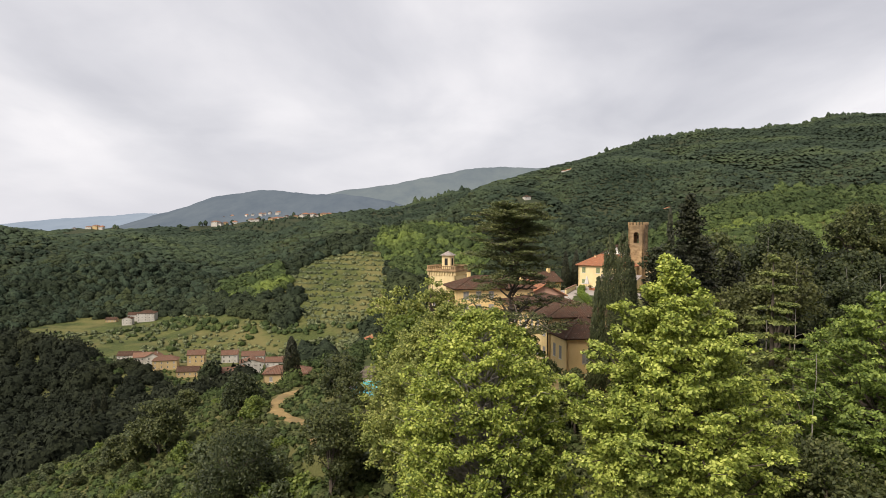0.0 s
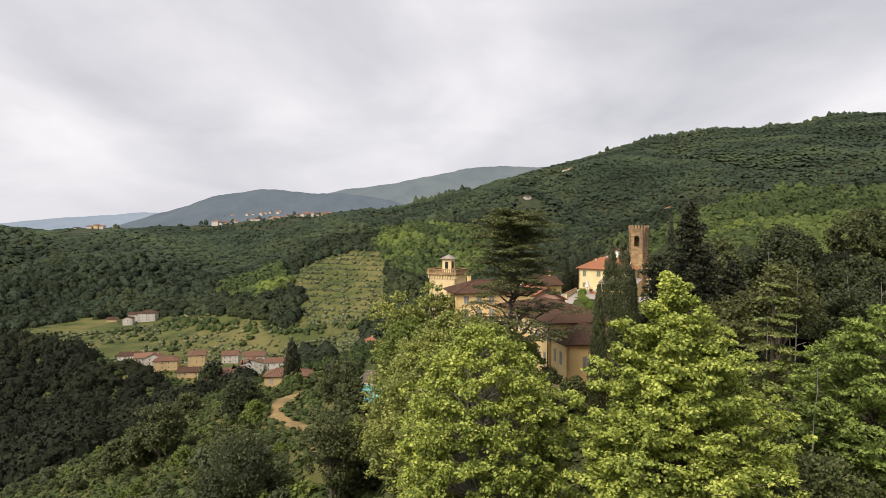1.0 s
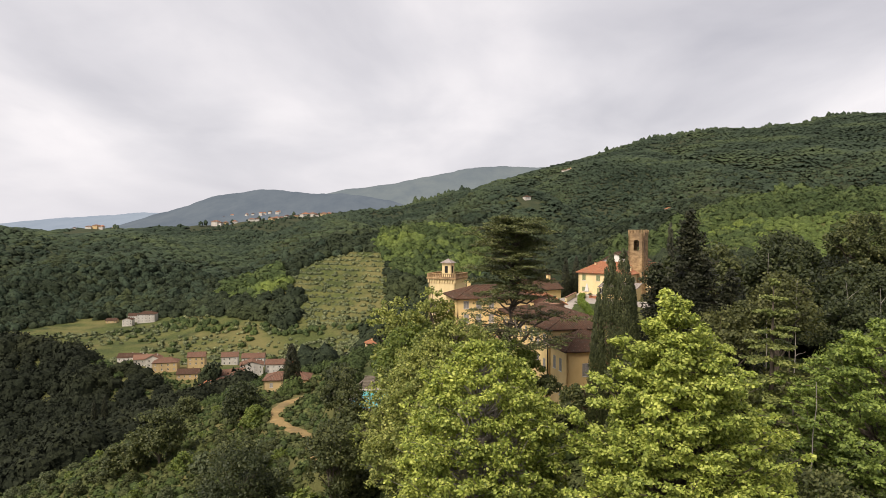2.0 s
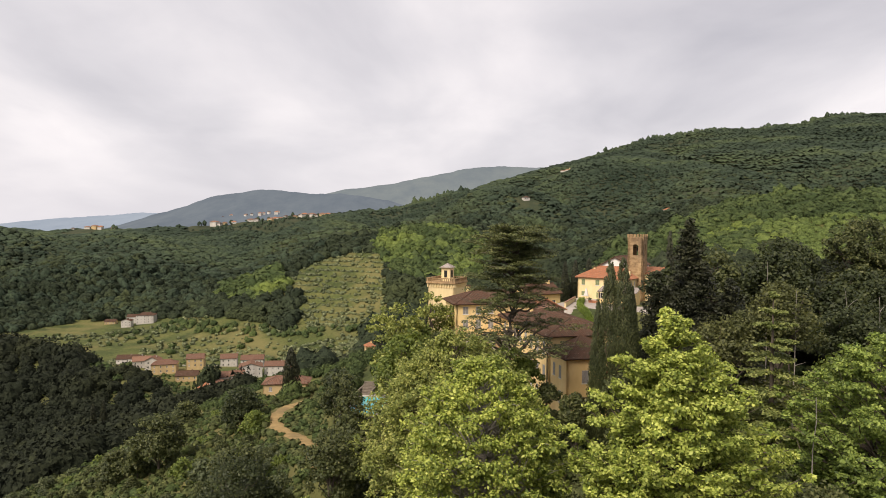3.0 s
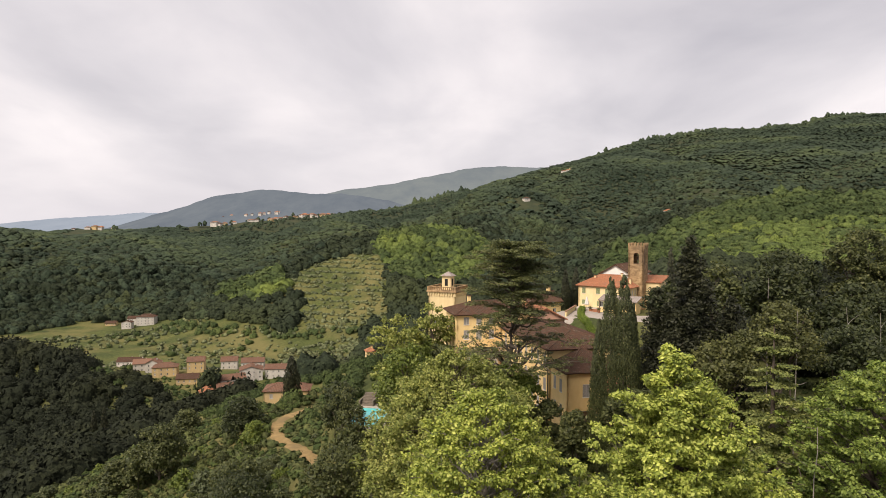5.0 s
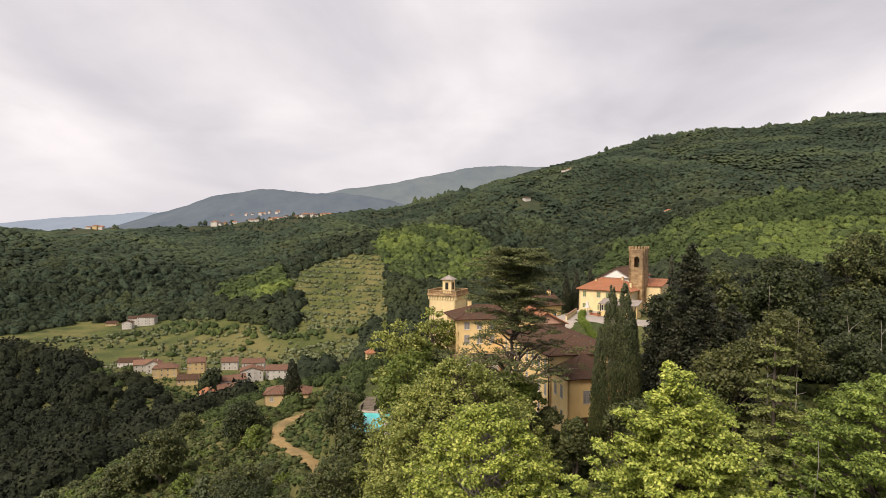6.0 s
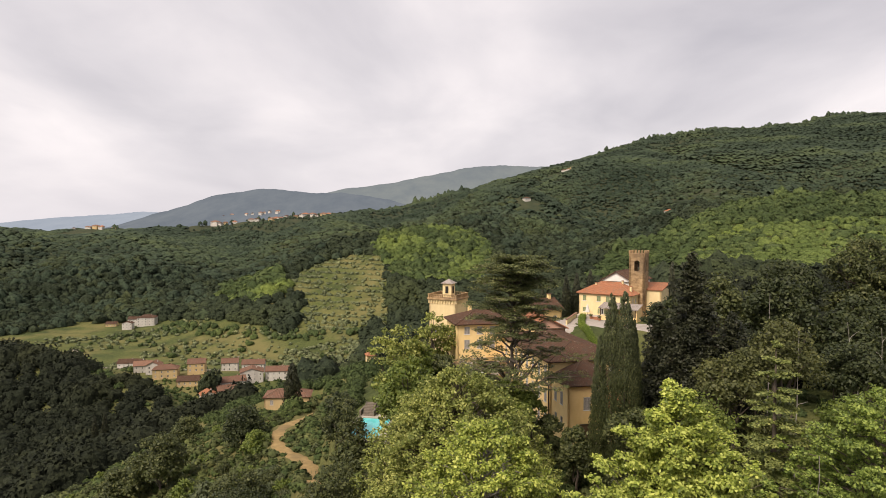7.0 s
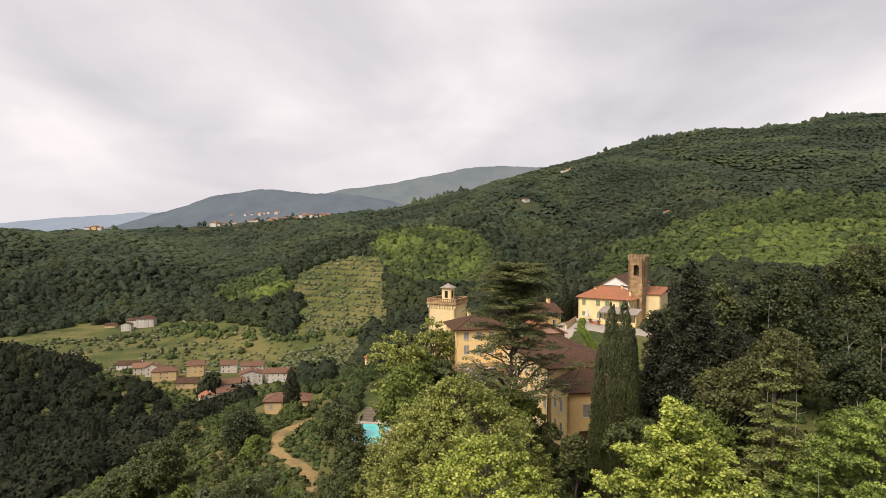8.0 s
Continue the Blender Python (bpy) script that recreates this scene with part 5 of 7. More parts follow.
def build_church():
    S, top = 3.8, 16.3
    ob = thing("bell_tower", Matrix.Translation((44.95, 155.2, 45.3)) @ pose(0, 0, 0, 0, 0, -31), "weathered stone bell tower with arched openings and battlements", "tower")
    for turn in (pose(0, 0, 0), pose(S, 0, 0, 0, 0, 90), pose(S, S, 0, 0, 0, 180), pose(0, S, 0, 0, 0, -90)):
        wall = part("wall", arch_panel(S, top - 0.9, S / 2, 1.25, 11.2, 2.7), STONE, ob)
        wall.matrix_basis = turn
        for k in range(6):
            x = 0.05 + k * (S - 0.1) / 5
            b = part("merlon", boxed(x - 0.17, x + 0.17, -0.06, 0.26, top - 0.75, top + 0.02, bevel=0.04), STONE, ob)
            b.matrix_basis = turn
            b = part("corbel", boxed(x - 0.12, x + 0.12, -0.07, 0.05, top - 1.5, top - 0.95, bevel=0.03), STONE, ob)
            b.matrix_basis = turn
    part("parapet_floor", boxed(-0.07, S + 0.07, -0.07, S + 0.07, top - 0.97, top - 0.72, bevel=0.03), STONE, ob)
    part("inner_floor", boxed(0.3, S - 0.3, 0.3, S - 0.3, 10.8, 11.1), STONE, ob)
    bm = bmesh.new()
    prof = [(0.0, 0.9), (0.16, 0.88), (0.24, 0.7), (0.28, 0.35), (0.42, 0.06), (0.46, 0.0)]
    rings = [[bm.verts.new((S / 2 + rr * math.cos(k * 0.524), S / 2 + rr * math.sin(k * 0.524), 12.1 + z)) for k in range(12)] for rr, z in prof[1:]]
    tip = bm.verts.new((S / 2, S / 2, 12.1 + 0.9))
    for k in range(12):
        bm.faces.new((rings[0][k], rings[0][(k + 1) % 12], tip))
        for a, b in zip(rings, rings[1:]):
            bm.faces.new((a[k], b[k], b[(k + 1) % 12], a[(k + 1) % 12]))
    part("bell", bm, METAL_DARK, ob, "dark bronze bell")
    part("bell_beam", boxed(0.2, S - 0.2, S / 2 - 0.1, S / 2 + 0.1, 13.0, 13.2), WOOD_DARK, ob)
    house("church_nave", Matrix.Translation((41.3, 168.2, 44.5)) @ pose(0, 0, 0, 0, 0, -35), 8.4, 15.0, 8.6, "gable", 2.4, WALL_WHITE, TILE_BROWN,
          "church nave with whitewashed gable and old tiled roof", "church", along="y", seed=12, over=0.45)
    house("sacristy", Matrix.Translation((48.3, 155.8, 45.0)) @ pose(0, 0, 0, 0, 0, -33), 4.8, 7.0, 7.0, "lean", 1.3, WALL_CREAM, TILE_RED,
          "yellow sacristy beside the bell tower with red tiled roof", "church", seed=13, over=0.3)


def build_upper_house():
    M = Matrix.Translation((33.2, 157.2, 45.2)) @ pose(0, 0, 0, 0, 0, -35)
    house("upper_house", M, 13.0, 8.2, 5.9, "hip", 2.3, WALL_CREAM, TILE_RED,
          "pale yellow two-storey house with green shutters and bright red tiled roof", "house", seed=14, over=0.5, shutters=SHUTTER_GREEN,
          fronts=[(1.0, 1.9, 3.9, 5.3, "shut"), (4.6, 5.6, 3.9, 5.3, "shut"), (6.9, 7.9, 3.9, 5.3, "shut"), (10.4, 11.4, 3.9, 5.3, "shut"),
                  (1.0, 1.9, 1.2, 2.3, "shut"), (5.4, 6.4, 0.9, 2.2, "wide"), (8.0, 9.0, 0.1, 2.2, "door")],
          rights=[(1.4, 2.1, 3.9, 5.0, "open"), (3.4, 4.1, 3.9, 5.0, "open")], chimneys=[(3.2, 3.0, 8.1, 0.2), (9.5, 4.4, 8.8, 0.22), (12.2, 2.5, 7.7, 0.24)])
    P = M @ Matrix.Translation((6.9, -3.4, 0))
    ob = thing("veranda", P, "timber veranda with grey roof sheets against the yellow house", "veranda")
    bm = bmesh.new()
    roof_plane(bm, (-0.4, -0.4, 2.9), (9.0, -0.4, 2.9), (9.0, 3.35, 3.9), (-0.4, 3.35, 3.9), random.Random(5), 0.5)
    part("roof", bm, TILE_GREY, ob)
    for x in (0.0, 2.1, 4.2, 6.3, 8.4):
        part("post", boxed(x - 0.09, x + 0.09, -0.09, 0.09, -1.5, 2.95), WOOD_DARK, ob)
    part("parapet", boxed(-0.1, 8.6, -0.14, 0.14, -2.5, 1.0, bevel=0.03), WALL_YELLOW, ob)
    part("side_wall", boxed(8.45, 8.7, 0.1, 3.3, -2.5, 3.0), WALL_YELLOW, ob)
    steps = thing("brick_steps", M @ Matrix.Translation((4.6, -3.2, 0)), "low red brick steps up to the terrace", "steps")
    for k in range(4):
        part("step", boxed(0, 2.0, -0.4 * k - 0.42, -0.4 * k, -1.2, 0.55 - 0.16 * k, bevel=0.02), TILE_RED, steps)
    terr = tagged(part("terrace", boxed(0, 6.8, 0, 3.2, -1.5, 0.55, bevel=0.03), PALE_STONE, None), "raised paved terrace edged with brick in front of the yellow house", "terrace", kind="structure")
    terr.matrix_world = M @ Matrix.Translation((0, -3.2, 0))
    # closed parasol
    par = thing("parasol", M @ Matrix.Translation((3.0, -1.8, 0.55)), "closed white parasol standing on the terrace", "parasol")
    v, f = tube([(0, 0, 0), (0, 0, 1.0), (0, 0, 2.6)], 0.035, 0.03, 8)
    mesh_object("pole", v, f, WOOD_DARK, par)
    bm = bmesh.new()
    prof = [(0.08, 2.75), (0.22, 2.2), (0.36, 1.5), (0.5, 0.9), (0.42, 0.75)]
    rings = [[bm.verts.new((rr * (1 + 0.18 * (k % 2)) * math.cos(k * 0.524), rr * (1 + 0.18 * (k % 2)) * math.sin(k * 0.524), z)) for k in range(12)] for rr, z in prof]
    for a, b in zip(rings, rings[1:]):
        for k in range(12):
            bm.faces.new((a[k], b[k], b[(k + 1) % 12], a[(k + 1) % 12]))
    part("canopy", bm, WALL_WHITE, par)
    part("foot", boxed(-0.3, 0.3, -0.3, 0.3, 0, 0.08, bevel=0.02), PALE_STONE, par)


build_villa()
build_castle()
build_church()
build_upper_house()

# ---- garden and slopes round the villa ----
def cedar(place, height, seed):
    """A cedar of Lebanon: bare forking limbs and level plates of needles with gaps between."""
    r = np.random.RandomState(seed)
    tree = thing("cedar_tree", Matrix.Translation(place), "huge old cedar with level dark branches before the villa", "tree")
    cen, rad = [], []
    limbs = [tube(bent((0, 0, -0.5), (0.4, 0.3, height * 0.98), 0, r, 12), 0.62, 0.06, 10)]
    tiers = [(0.46, 10.6, 6, 0.62), (0.50, 11.6, 7, 0.55), (0.55, 10.8, 7, 0.52), (0.64, 7.0, 6, 0.5), (0.70, 7.0, 7, 0.42), (0.76, 6.8, 8, 0.38), (0.82, 6.6, 8, 0.34), (0.87, 6.6, 9, 0.32), (0.92, 6.4, 9, 0.3), (0.96, 5.8, 9, 0.28), (0.985, 4.2, 8, 0.25)]
    for h, reach, n, first in tiers:
        for k in range(n):
            a = 6.283 * (k + r.uniform(-0.3, 0.3)) / n + h * 9
            L = reach * r.uniform(0.55, 1.15)
            z0 = h * height - L * r.uniform(0.1, 0.4)
            tip = np.array([math.cos(a) * L, math.sin(a) * L, h * height + r.uniform(-1.1, 0.7)])
            limb = bent((0.2, 0.15, z0), tip, 0.12, r, 8)
            limbs.append(tube(limb, 0.06 + 0.014 * L, 0.02, 6))
            for s in np.arange(first, 1.03, 0.12):
                p = limb[min(7, int(s * 7))]
                for side in (-1, 0, 1):
                    wide = 0.20 * L * (1.15 - s * 0.5)
                    q = p + np.array([-math.sin(a), math.cos(a), 0]) * side * wide + np.array([r.normal() * 0.25, r.normal() * 0.25, r.uniform(0.0, 0.3)])
                    if r.uniform() < 0.88:
                        cen.append(q)
                        rad.append(r.uniform(0.6, 1.15))
                        if side and r.uniform() < 0.5:
                            limbs.append(tube([tuple(p), tuple((p + q) / 2 + [0, 0, 0.05]), tuple(q)], 0.05, 0.015, 4))
    v, f, p = leaves(np.array(cen), np.array(rad), 52, 0.22, r, 0.24, 0.2, 1.2)
    mesh_object("crown", v, f, NEEDLE_CEDAR, tree, puff=p)
    v, f = joined(limbs)
    mesh_object("trunk", v, f, BARK, tree, smooth=True)


def round_lobes(t, w, r, n=4):
    """Lobes for a natural crown of height t and half width w."""
    out = [(0, 0, t - w * 0.95, w * 0.85, w * 0.85, w * 0.9)]
    for k in range(n):
        a = 6.283 * k / n + r.uniform(-0.4, 0.4)
        out.append((math.cos(a) * w * 0.5, math.sin(a) * w * 0.5, t - w * r.uniform(0.9, 1.5), w * 0.6, w * 0.6, w * 0.55))
    if t > 2.3 * w:
        for k in range(4):
            a = 1.57 * k + r.uniform(-0.5, 0.5)
            out.append((math.cos(a) * w * 0.55, math.sin(a) * w * 0.55, t * r.uniform(0.36, 0.5), w * 0.5, w * 0.5, w * 0.5))
    return out


def build_named_trees():
    x, y, z = rooted(9.3, 87.5)
    cedar((x, y, z), 63.2 - z, 31)
    x, y, z = rooted(30.3, 78.0)
    conifer("fir_tree", (x, y, z), 64.4 - z, 7.4, NEEDLE_DARK, "tall dark fir with dense drooping boughs", 32, tiers=36, per_tier=18, leaf=0.30, count=22, droop=0.25, shape=0.75, plate=0.6, puffy=1.35)
    x, y, z = rooted(27.4, 81.0)
    conifer("fir_tree", (x, y, z), 57.5 - z, 4.6, NEEDLE_DARK, "dark fir growing against a taller one", 33, tiers=28, per_tier=13, leaf=0.30, count=20, droop=0.28, shape=0.6, plate=0.6, puffy=1.35)
    x, y, z = rooted(34.8, 76.5)
    conifer("fir_tree", (x, y, z), 57.0 - z, 6.0, NEEDLE_DARK, "dark fir growing against a taller one", 34, tiers=26, per_tier=12, leaf=0.30, count=20, droop=0.28, shape=0.7, plate=0.6, puffy=1.35)
    x, y, z = rooted(28.0, 53.5)
    conifer("yew_tree", (x, y, z), 57.9 - z, 4.7, NEEDLE_LIGHT, "layered conifer with pale green branch tips", 35, tiers=16, per_tier=11, leaf=0.22, count=46, droop=0.06, shape=0.62, plate=0.30)
    for n, (x, y, top, w) in enumerate(((21.6, 76.0, 59.6, 2.2), (20.2, 76.6, 59.2, 2.1), (23.0, 77.6, 56.4, 1.7), (18.9, 77.2, 54.0, 1.4))):
        z = at(x, y)
        cypress("cypress_tree", (x, y, z - 0.1), top - z, w, NEEDLE_CYPRESS, "slender dark green cypress beside the house", 40 + n, "cypresses", 22000, 0.17)
    z = at(30, 84)
    cypress("cypress_tree", (30.0, 84.0, z - 0.1), 62.6 - z, 1.3, NEEDLE_DARK, "dark cypress beside the tall fir", 46, "cypresses", 6000, 0.3)
    proto = cypress("cypress_tree", (34.0, 178.0, at(34, 178) - 0.1), 13.5, 1.5, NEEDLE_DARK, "dark cypress behind the yellow house", 47, "cypress group", 3600, 0.42)
    for x, y, s in ((37.0, 180.0, 0.9), (40.3, 177.0, 0.95), (38.6, 186.0, 1.0), (27.0, 176.0, 0.85), (47.0, 205.0, 1.0)):
        copy_thing(proto, Matrix.Translation((x, y, at(x, y) - 0.1)) @ pose(0, 0, 0, 0, 0, x * 37)).scale = (s, s, s)
    for x, y, top in ((-110.0, 196.0, -3.4), (-107.0, 196.5, -5.6)):
        z = at(x, y)
        cypress("cypress_tree", (x, y, z - 0.1), max(13, top - z), 1.5, NEEDLE_DARK, "slim dark cypress on the lower slope", int(50 - x), "slope cypresses", 3500, 0.34)
    z = at(-39.3, 161)
    cypress("cypress_tree", (-39.3, 161.0, z - 0.1), 32.0 - z, 2.4, NEEDLE_DARK, "stout dark cypress beside the farmhouse", 52, "", 5000, 0.42)
    named = [
        # x, y, top, half width, material, leaf, label
        (-8.8, 113, 50.2, 5.3, LEAF_PLANE, 0.38, "yellow-green tree with airy crown below the villa"),
        (-5.6, 97, 47.9, 5.2, LEAF_FRESH, 0.36, "fresh green tree below the villa"),
        (-2.6, 126, 50.6, 3.8, LEAF_PLANE, 0.32, "airy thin-leaved tree in front of the castle tower"),
        (0.6, 127.5, 48.0, 3.4, LEAF_PLANE, 0.32, "airy thin-leaved tree in front of the castle tower"),
        (-5.0, 120.0, 45.6, 4.2, LEAF_FRESH, 0.36, "green tree below the castle tower"),
        (-0.6, 119.0, 42.6, 2.8, LEAF_MID, 0.34, "green tree beside the villa forecourt"),
        (8.2, 80.5, 48.4, 3.3, LEAF_FRESH, 0.27, "dark green tree against the villa wall"),
        (10.8, 82.2, 47.0, 2.5, LEAF_FRESH, 0.26, "green shrub tree against the villa wall"),
        (13.2, 82.0, 43.2, 2.0, LEAF_MID, 0.26, "green shrub against the villa wall"),
        (16.0, 78.0, 42.8, 2.2, LEAF_MID, 0.28, "thin shrub tree before the porch arch"),
        (-16.4, 102.0, 40.4, 3.5, LEAF_MID, 0.28, "airy dark tree spreading in front of the pool"),
        (-18.2, 108.5, 39.0, 2.8, LEAF_DARK, 0.32, "dark bushy tree beside the track"),
        (-14.2, 99.0, 37.6, 3.2, LEAF_MID, 0.26, "airy dark tree spreading in front of the pool"),
        (-18.4, 105.0, 36.6, 2.3, LEAF_DARK, 0.30, "dark bushy tree above the track"),
        (-13.6, 95.5, 33.4, 2.6, LEAF_MID, 0.34, "bushy tree beside the track"),
        (-12.6, 70.5, 40.6, 3.6, LEAF_MID, 0.27, "grey-green bushy tree beside the plane tree"),
        (-12.4, 84.0, 36.0, 2.8, LEAF_MID, 0.27, "bushy tree beside the track"),
        (-55.6, 121.5, 27.6, 5.6, LEAF_MID, 0.34, "rounded green tree on the scrubby slope"),
        (-26.6, 80.0, 34.6, 6.0, LEAF_DARK, 0.24, "broad soft dark green tree beside the track"),
        (-32.4, 97.5, 30.0, 4.2, LEAF_MID, 0.28, "spreading green bush tree above the track"),
        (-43.4, 134.5, 29.3, 4.6, LEAF_DARK, 0.36, "dark dense tree above the track"),
        (-66.0, 125.5, 18.6, 3.6, LEAF_MID, 0.34, "green bush tree on the scrubby slope"),
        (-65.5, 158.5, 18.0, 4.6, LEAF_MID, 0.36, "green tree at the edge of the oak wood"),
        (-38.5, 127.0, 26.0, 2.8, LEAF_FRESH, 0.34, "fresh green bush beside the track"),
        (-14.6, 96, 34.6, 3.0, LEAF_MID, 0.36, "grey-green bushy tree beside the track"),
        (38.5, 56.0, 54.0, 5.6, LEAF_FRESH, 0.27, "bright green tree with layered foliage"),
        (23.6, 61.0, 52.0, 4.4, LEAF_FRESH, 0.27, "green tree behind the maple"),
        (20.4, 66.5, 49.0, 3.6, LEAF_MID, 0.28, "green tree behind the maple"),
        (36.2, 68.5, 58.0, 5.0, LEAF_BROWN, 0.30, "olive-green oak with rounded crown"),
        (30.3, 68.2, 54.0, 4.0, LEAF_BROWN, 0.30, "green oak with rounded crown"),
        (46.5, 72.0, 55.0, 4.6, LEAF_DARK, 0.32, "dark oak on the wooded slope"),
        (28.8, 82.5, 58.6, 3.2, LEAF_DARK, 0.28, "dark dense tree between the fir and the church"),
        (51.5, 98.0, 60.5, 6.0, LEAF_DARK, 0.36, "dark oak on the wooded slope"),
        (60.0, 112.0, 62.6, 6.0, LEAF_DARK, 0.38, "dark oak on the wooded slope"),
        (44.0, 103.0, 60.2, 5.2, LEAF_MID, 0.36, "oak on the wooded slope"),
        (84.0, 128.0, 66.0, 7.2, LEAF_MID, 0.40, "broad oak standing above the wooded slope"),
        (58.0, 92.0, 56.0, 5.5, LEAF_DARK, 0.36, "dark oak on the wooded slope"),
        (66.0, 100.0, 57.5, 5.5, LEAF_DARK, 0.36, "dark oak on the wooded slope"),
        (70.0, 128.0, 61.0, 6.0, LEAF_DARK, 0.38, "dark oak on the wooded slope"),
        (25.0, 40.0, 47.0, 4.0, LEAF_MID, 0.22, "leafy green shrub tree below the maple"),
        (20.5, 43.0, 49.0, 4.2, LEAF_MID, 0.22, "leafy tree below the maple"),
        (31.0, 40.0, 47.0, 4.0, LEAF_MID, 0.22, "bright green tree below the slope"),
    ]
    for n, (x, y, top, w, mat, leaf, label) in enumerate(named):
        z = at(x, y) - 0.15
        r = np.random.RandomState(100 + n)
        t = max(top - z, w * 1.6)
        k = int((70 + 5.5 * w * w) * (0.5 if "airy" in label else 1.0))
        broadleaf("tree", (x, y, z), t, round_lobes(t, w, r), k, 0.30 + w * 0.15, 62 if y < 75 else 36, leaf * (1.0 if y < 75 else 1.25), mat, label, 200 + n)


def fill_slope(protos, poly, step, r, lo, hi, keep_off=()):
    xs, ys = [p[0] for p in poly], [p[1] for p in poly]
    gx, gy = np.meshgrid(np.arange(min(xs), max(xs), step), np.arange(min(ys), max(ys), step))
    x = (gx + r.uniform(-0.45, 0.45, gx.shape) * step).ravel()
    y = (gy + r.uniform(-0.45, 0.45, gy.shape) * step).ravel()
    ok = inside(x, y, poly)
    for cx, cy, rad in keep_off:
        ok &= np.hypot(x - cx, y - cy) > rad
    for px, py in zip(x[ok], y[ok]):
        s = r.uniform(lo, hi)
        ob = copy_thing(protos[r.randint(len(protos))], Matrix.Translation((px, py, at(px, py) - 0.2)) @ pose(0, 0, 0, 0, 0, r.uniform(0, 360)))
        ob.scale = (s * r.uniform(0.9, 1.15), s * r.uniform(0.9, 1.15), s * r.uniform(0.85, 1.15))


def fill_wood(name, crowns, mat, label, poly, step, r, lo, hi, keep_off=()):
    """A wood of leafy crowns over a stretch of the plan, in one mesh."""
    xs, ys = [p[0] for p in poly], [p[1] for p in poly]
    gx, gy = np.meshgrid(np.arange(min(xs), max(xs), step), np.arange(min(ys), max(ys), step))
    x = (gx + r.uniform(-0.45, 0.45, gx.shape) * step).ravel()
    y = (gy + r.uniform(-0.45, 0.45, gy.shape) * step).ravel()
    ok = inside(x, y, poly)
    for cx, cy, rad in keep_off:
        ok &= np.hypot(x - cx, y - cy) > rad
    x, y = x[ok], y[ok]
    v, f, p = stacked(crowns, np.stack([x, y, land(x, y) - 0.3], -1), r.uniform(lo, hi, len(x)), r.uniform(0.85, 1.2, len(x)), r)
    tagged(mesh_object(name, v, f, mat, puff=p), label, "woods", kind="stuff")


def build_slopes():
    r = np.random.RandomState(77)

    def proto(n, t, w, mat, leaf, count, label, place):
        rr = np.random.RandomState(300 + n)
        return broadleaf("tree", (place[0], place[1], at(*place) - 0.2), t, round_lobes(t, w, rr), count, 0.35 + w * 0.17, 22, leaf * 1.2, mat, label, 300 + n, "trees on the slope")

    dark = CROWNS_CLOSE
    mixed = [proto(3, 6.0, 3.0, LEAF_MID, 0.40, 60, "green tree on the scrubby slope", (-60, 122)),
             proto(4, 4.2, 2.6, LEAF_FRESH, 0.40, 50, "fresh green bush on the scrubby slope", (-48, 115)),
             proto(5, 5.0, 2.8, OLIVE_CARD, 0.38, 55, "grey-green olive on the scrubby slope", (-42, 108)),
             proto(6, 5.0, 3.0, OLIVE_CARD, 0.40, 60, "grey-green olive on the scrubby slope", (-66, 132)),
             proto(7, 3.4, 2.4, LEAF_FRESH, 0.36, 45, "fresh green bush on the scrubby slope", (-52, 104)),
             proto(8, 5.4, 3.0, LEAF_MID, 0.40, 55, "green tree on the scrubby slope", (-58, 100))]
    off = [(a[0] + f * (b[0] - a[0]) + 0.22 * q, (a[1] + f * (b[1] - a[1])) - q, 3.0) for a, b in zip(TRACK, TRACK[1:]) for f in (0, 0.25, 0.5, 0.75) for q in (0, 3.0, 6.0)]
    off += [(-18, 112, 9), (-44, 183, 12), (-39, 161, 3), (-108, 193, 6), (-44, 168, 8), (-37, 171, 8), (5, 118.5, 7.5)]
    fill_wood("oak_wood", dark, WOOD_HOLM_DIM_LEAF, "dense dark oak wood covering the hump below", [(-210, 165), (-110, 138), (-84, 150), (-80, 190), (-84, 236), (-92, 246), (-210, 250)], 5.8, r, 3.2, 5.2, off)
    fill_wood("oak_wood", dark, WOOD_HOLM_DIM_LEAF, "dense dark oak wood covering the hump below", [(-160, 246), (-112, 243), (-116, 262), (-126, 274), (-143, 288), (-165, 285)], 6.4, r, 2.6, 4.4, off)
    fill_slope(mixed, [(-100, 84), (-26, 70), (-26, 100), (-32, 128), (-40, 150), (-62, 170), (-84, 150), (-105, 140)], 5.6, r, 0.3, 0.72, off)
    small = CROWNS_CLOSE
    fill_wood("valley_trees", small, WOOD_BRIGHT_LEAF, "green trees and bushes between slope and village", [(-78, 190), (-62, 170), (-40, 150), (-28, 128), (-20, 135), (-14, 170), (-20, 240), (-66, 240)], 5.6, r, 1.1, 2.5, off)
    fill_wood("oak_wood", dark, WOOD_HOLM_DIM_LEAF, "dark oak wood on the slope beside the church", [(56, 124), (75, 88), (110, 100), (200, 190), (150, 240), (95, 240), (62, 180)], 7.6, r, 3.8, 6.0, off)
    fill_wood("oak_wood", dark, WOOD_HOLM_DIM_LEAF, "dark oak wood behind the villa", [(-16, 176), (20, 176), (30, 192), (60, 205), (90, 240), (-16, 240)], 7.2, r, 3.0, 4.8, off)
    fill_slope(mixed, [(-12, 55), (-7, 84), (-11, 101), (-20, 104), (-24, 82), (-22, 55)], 4.2, r, 0.55, 1.0, off)
    fill_slope(mixed, [(10, 84), (16, 79), (24, 81), (27, 89), (17, 92.5)], 3.0, r, 0.35, 0.6, off)
    fill_slope(mixed, [(-12, 100), (8, 92), (14, 98), (12, 116), (-4, 122), (-12, 118)], 4.6, r, 0.4, 0.75, off)
    fill_slope(mixed, [(-36, 98), (-26, 98), (-30, 112), (-33, 124), (-39, 126)], 2.8, r, 0.3, 0.55, off)
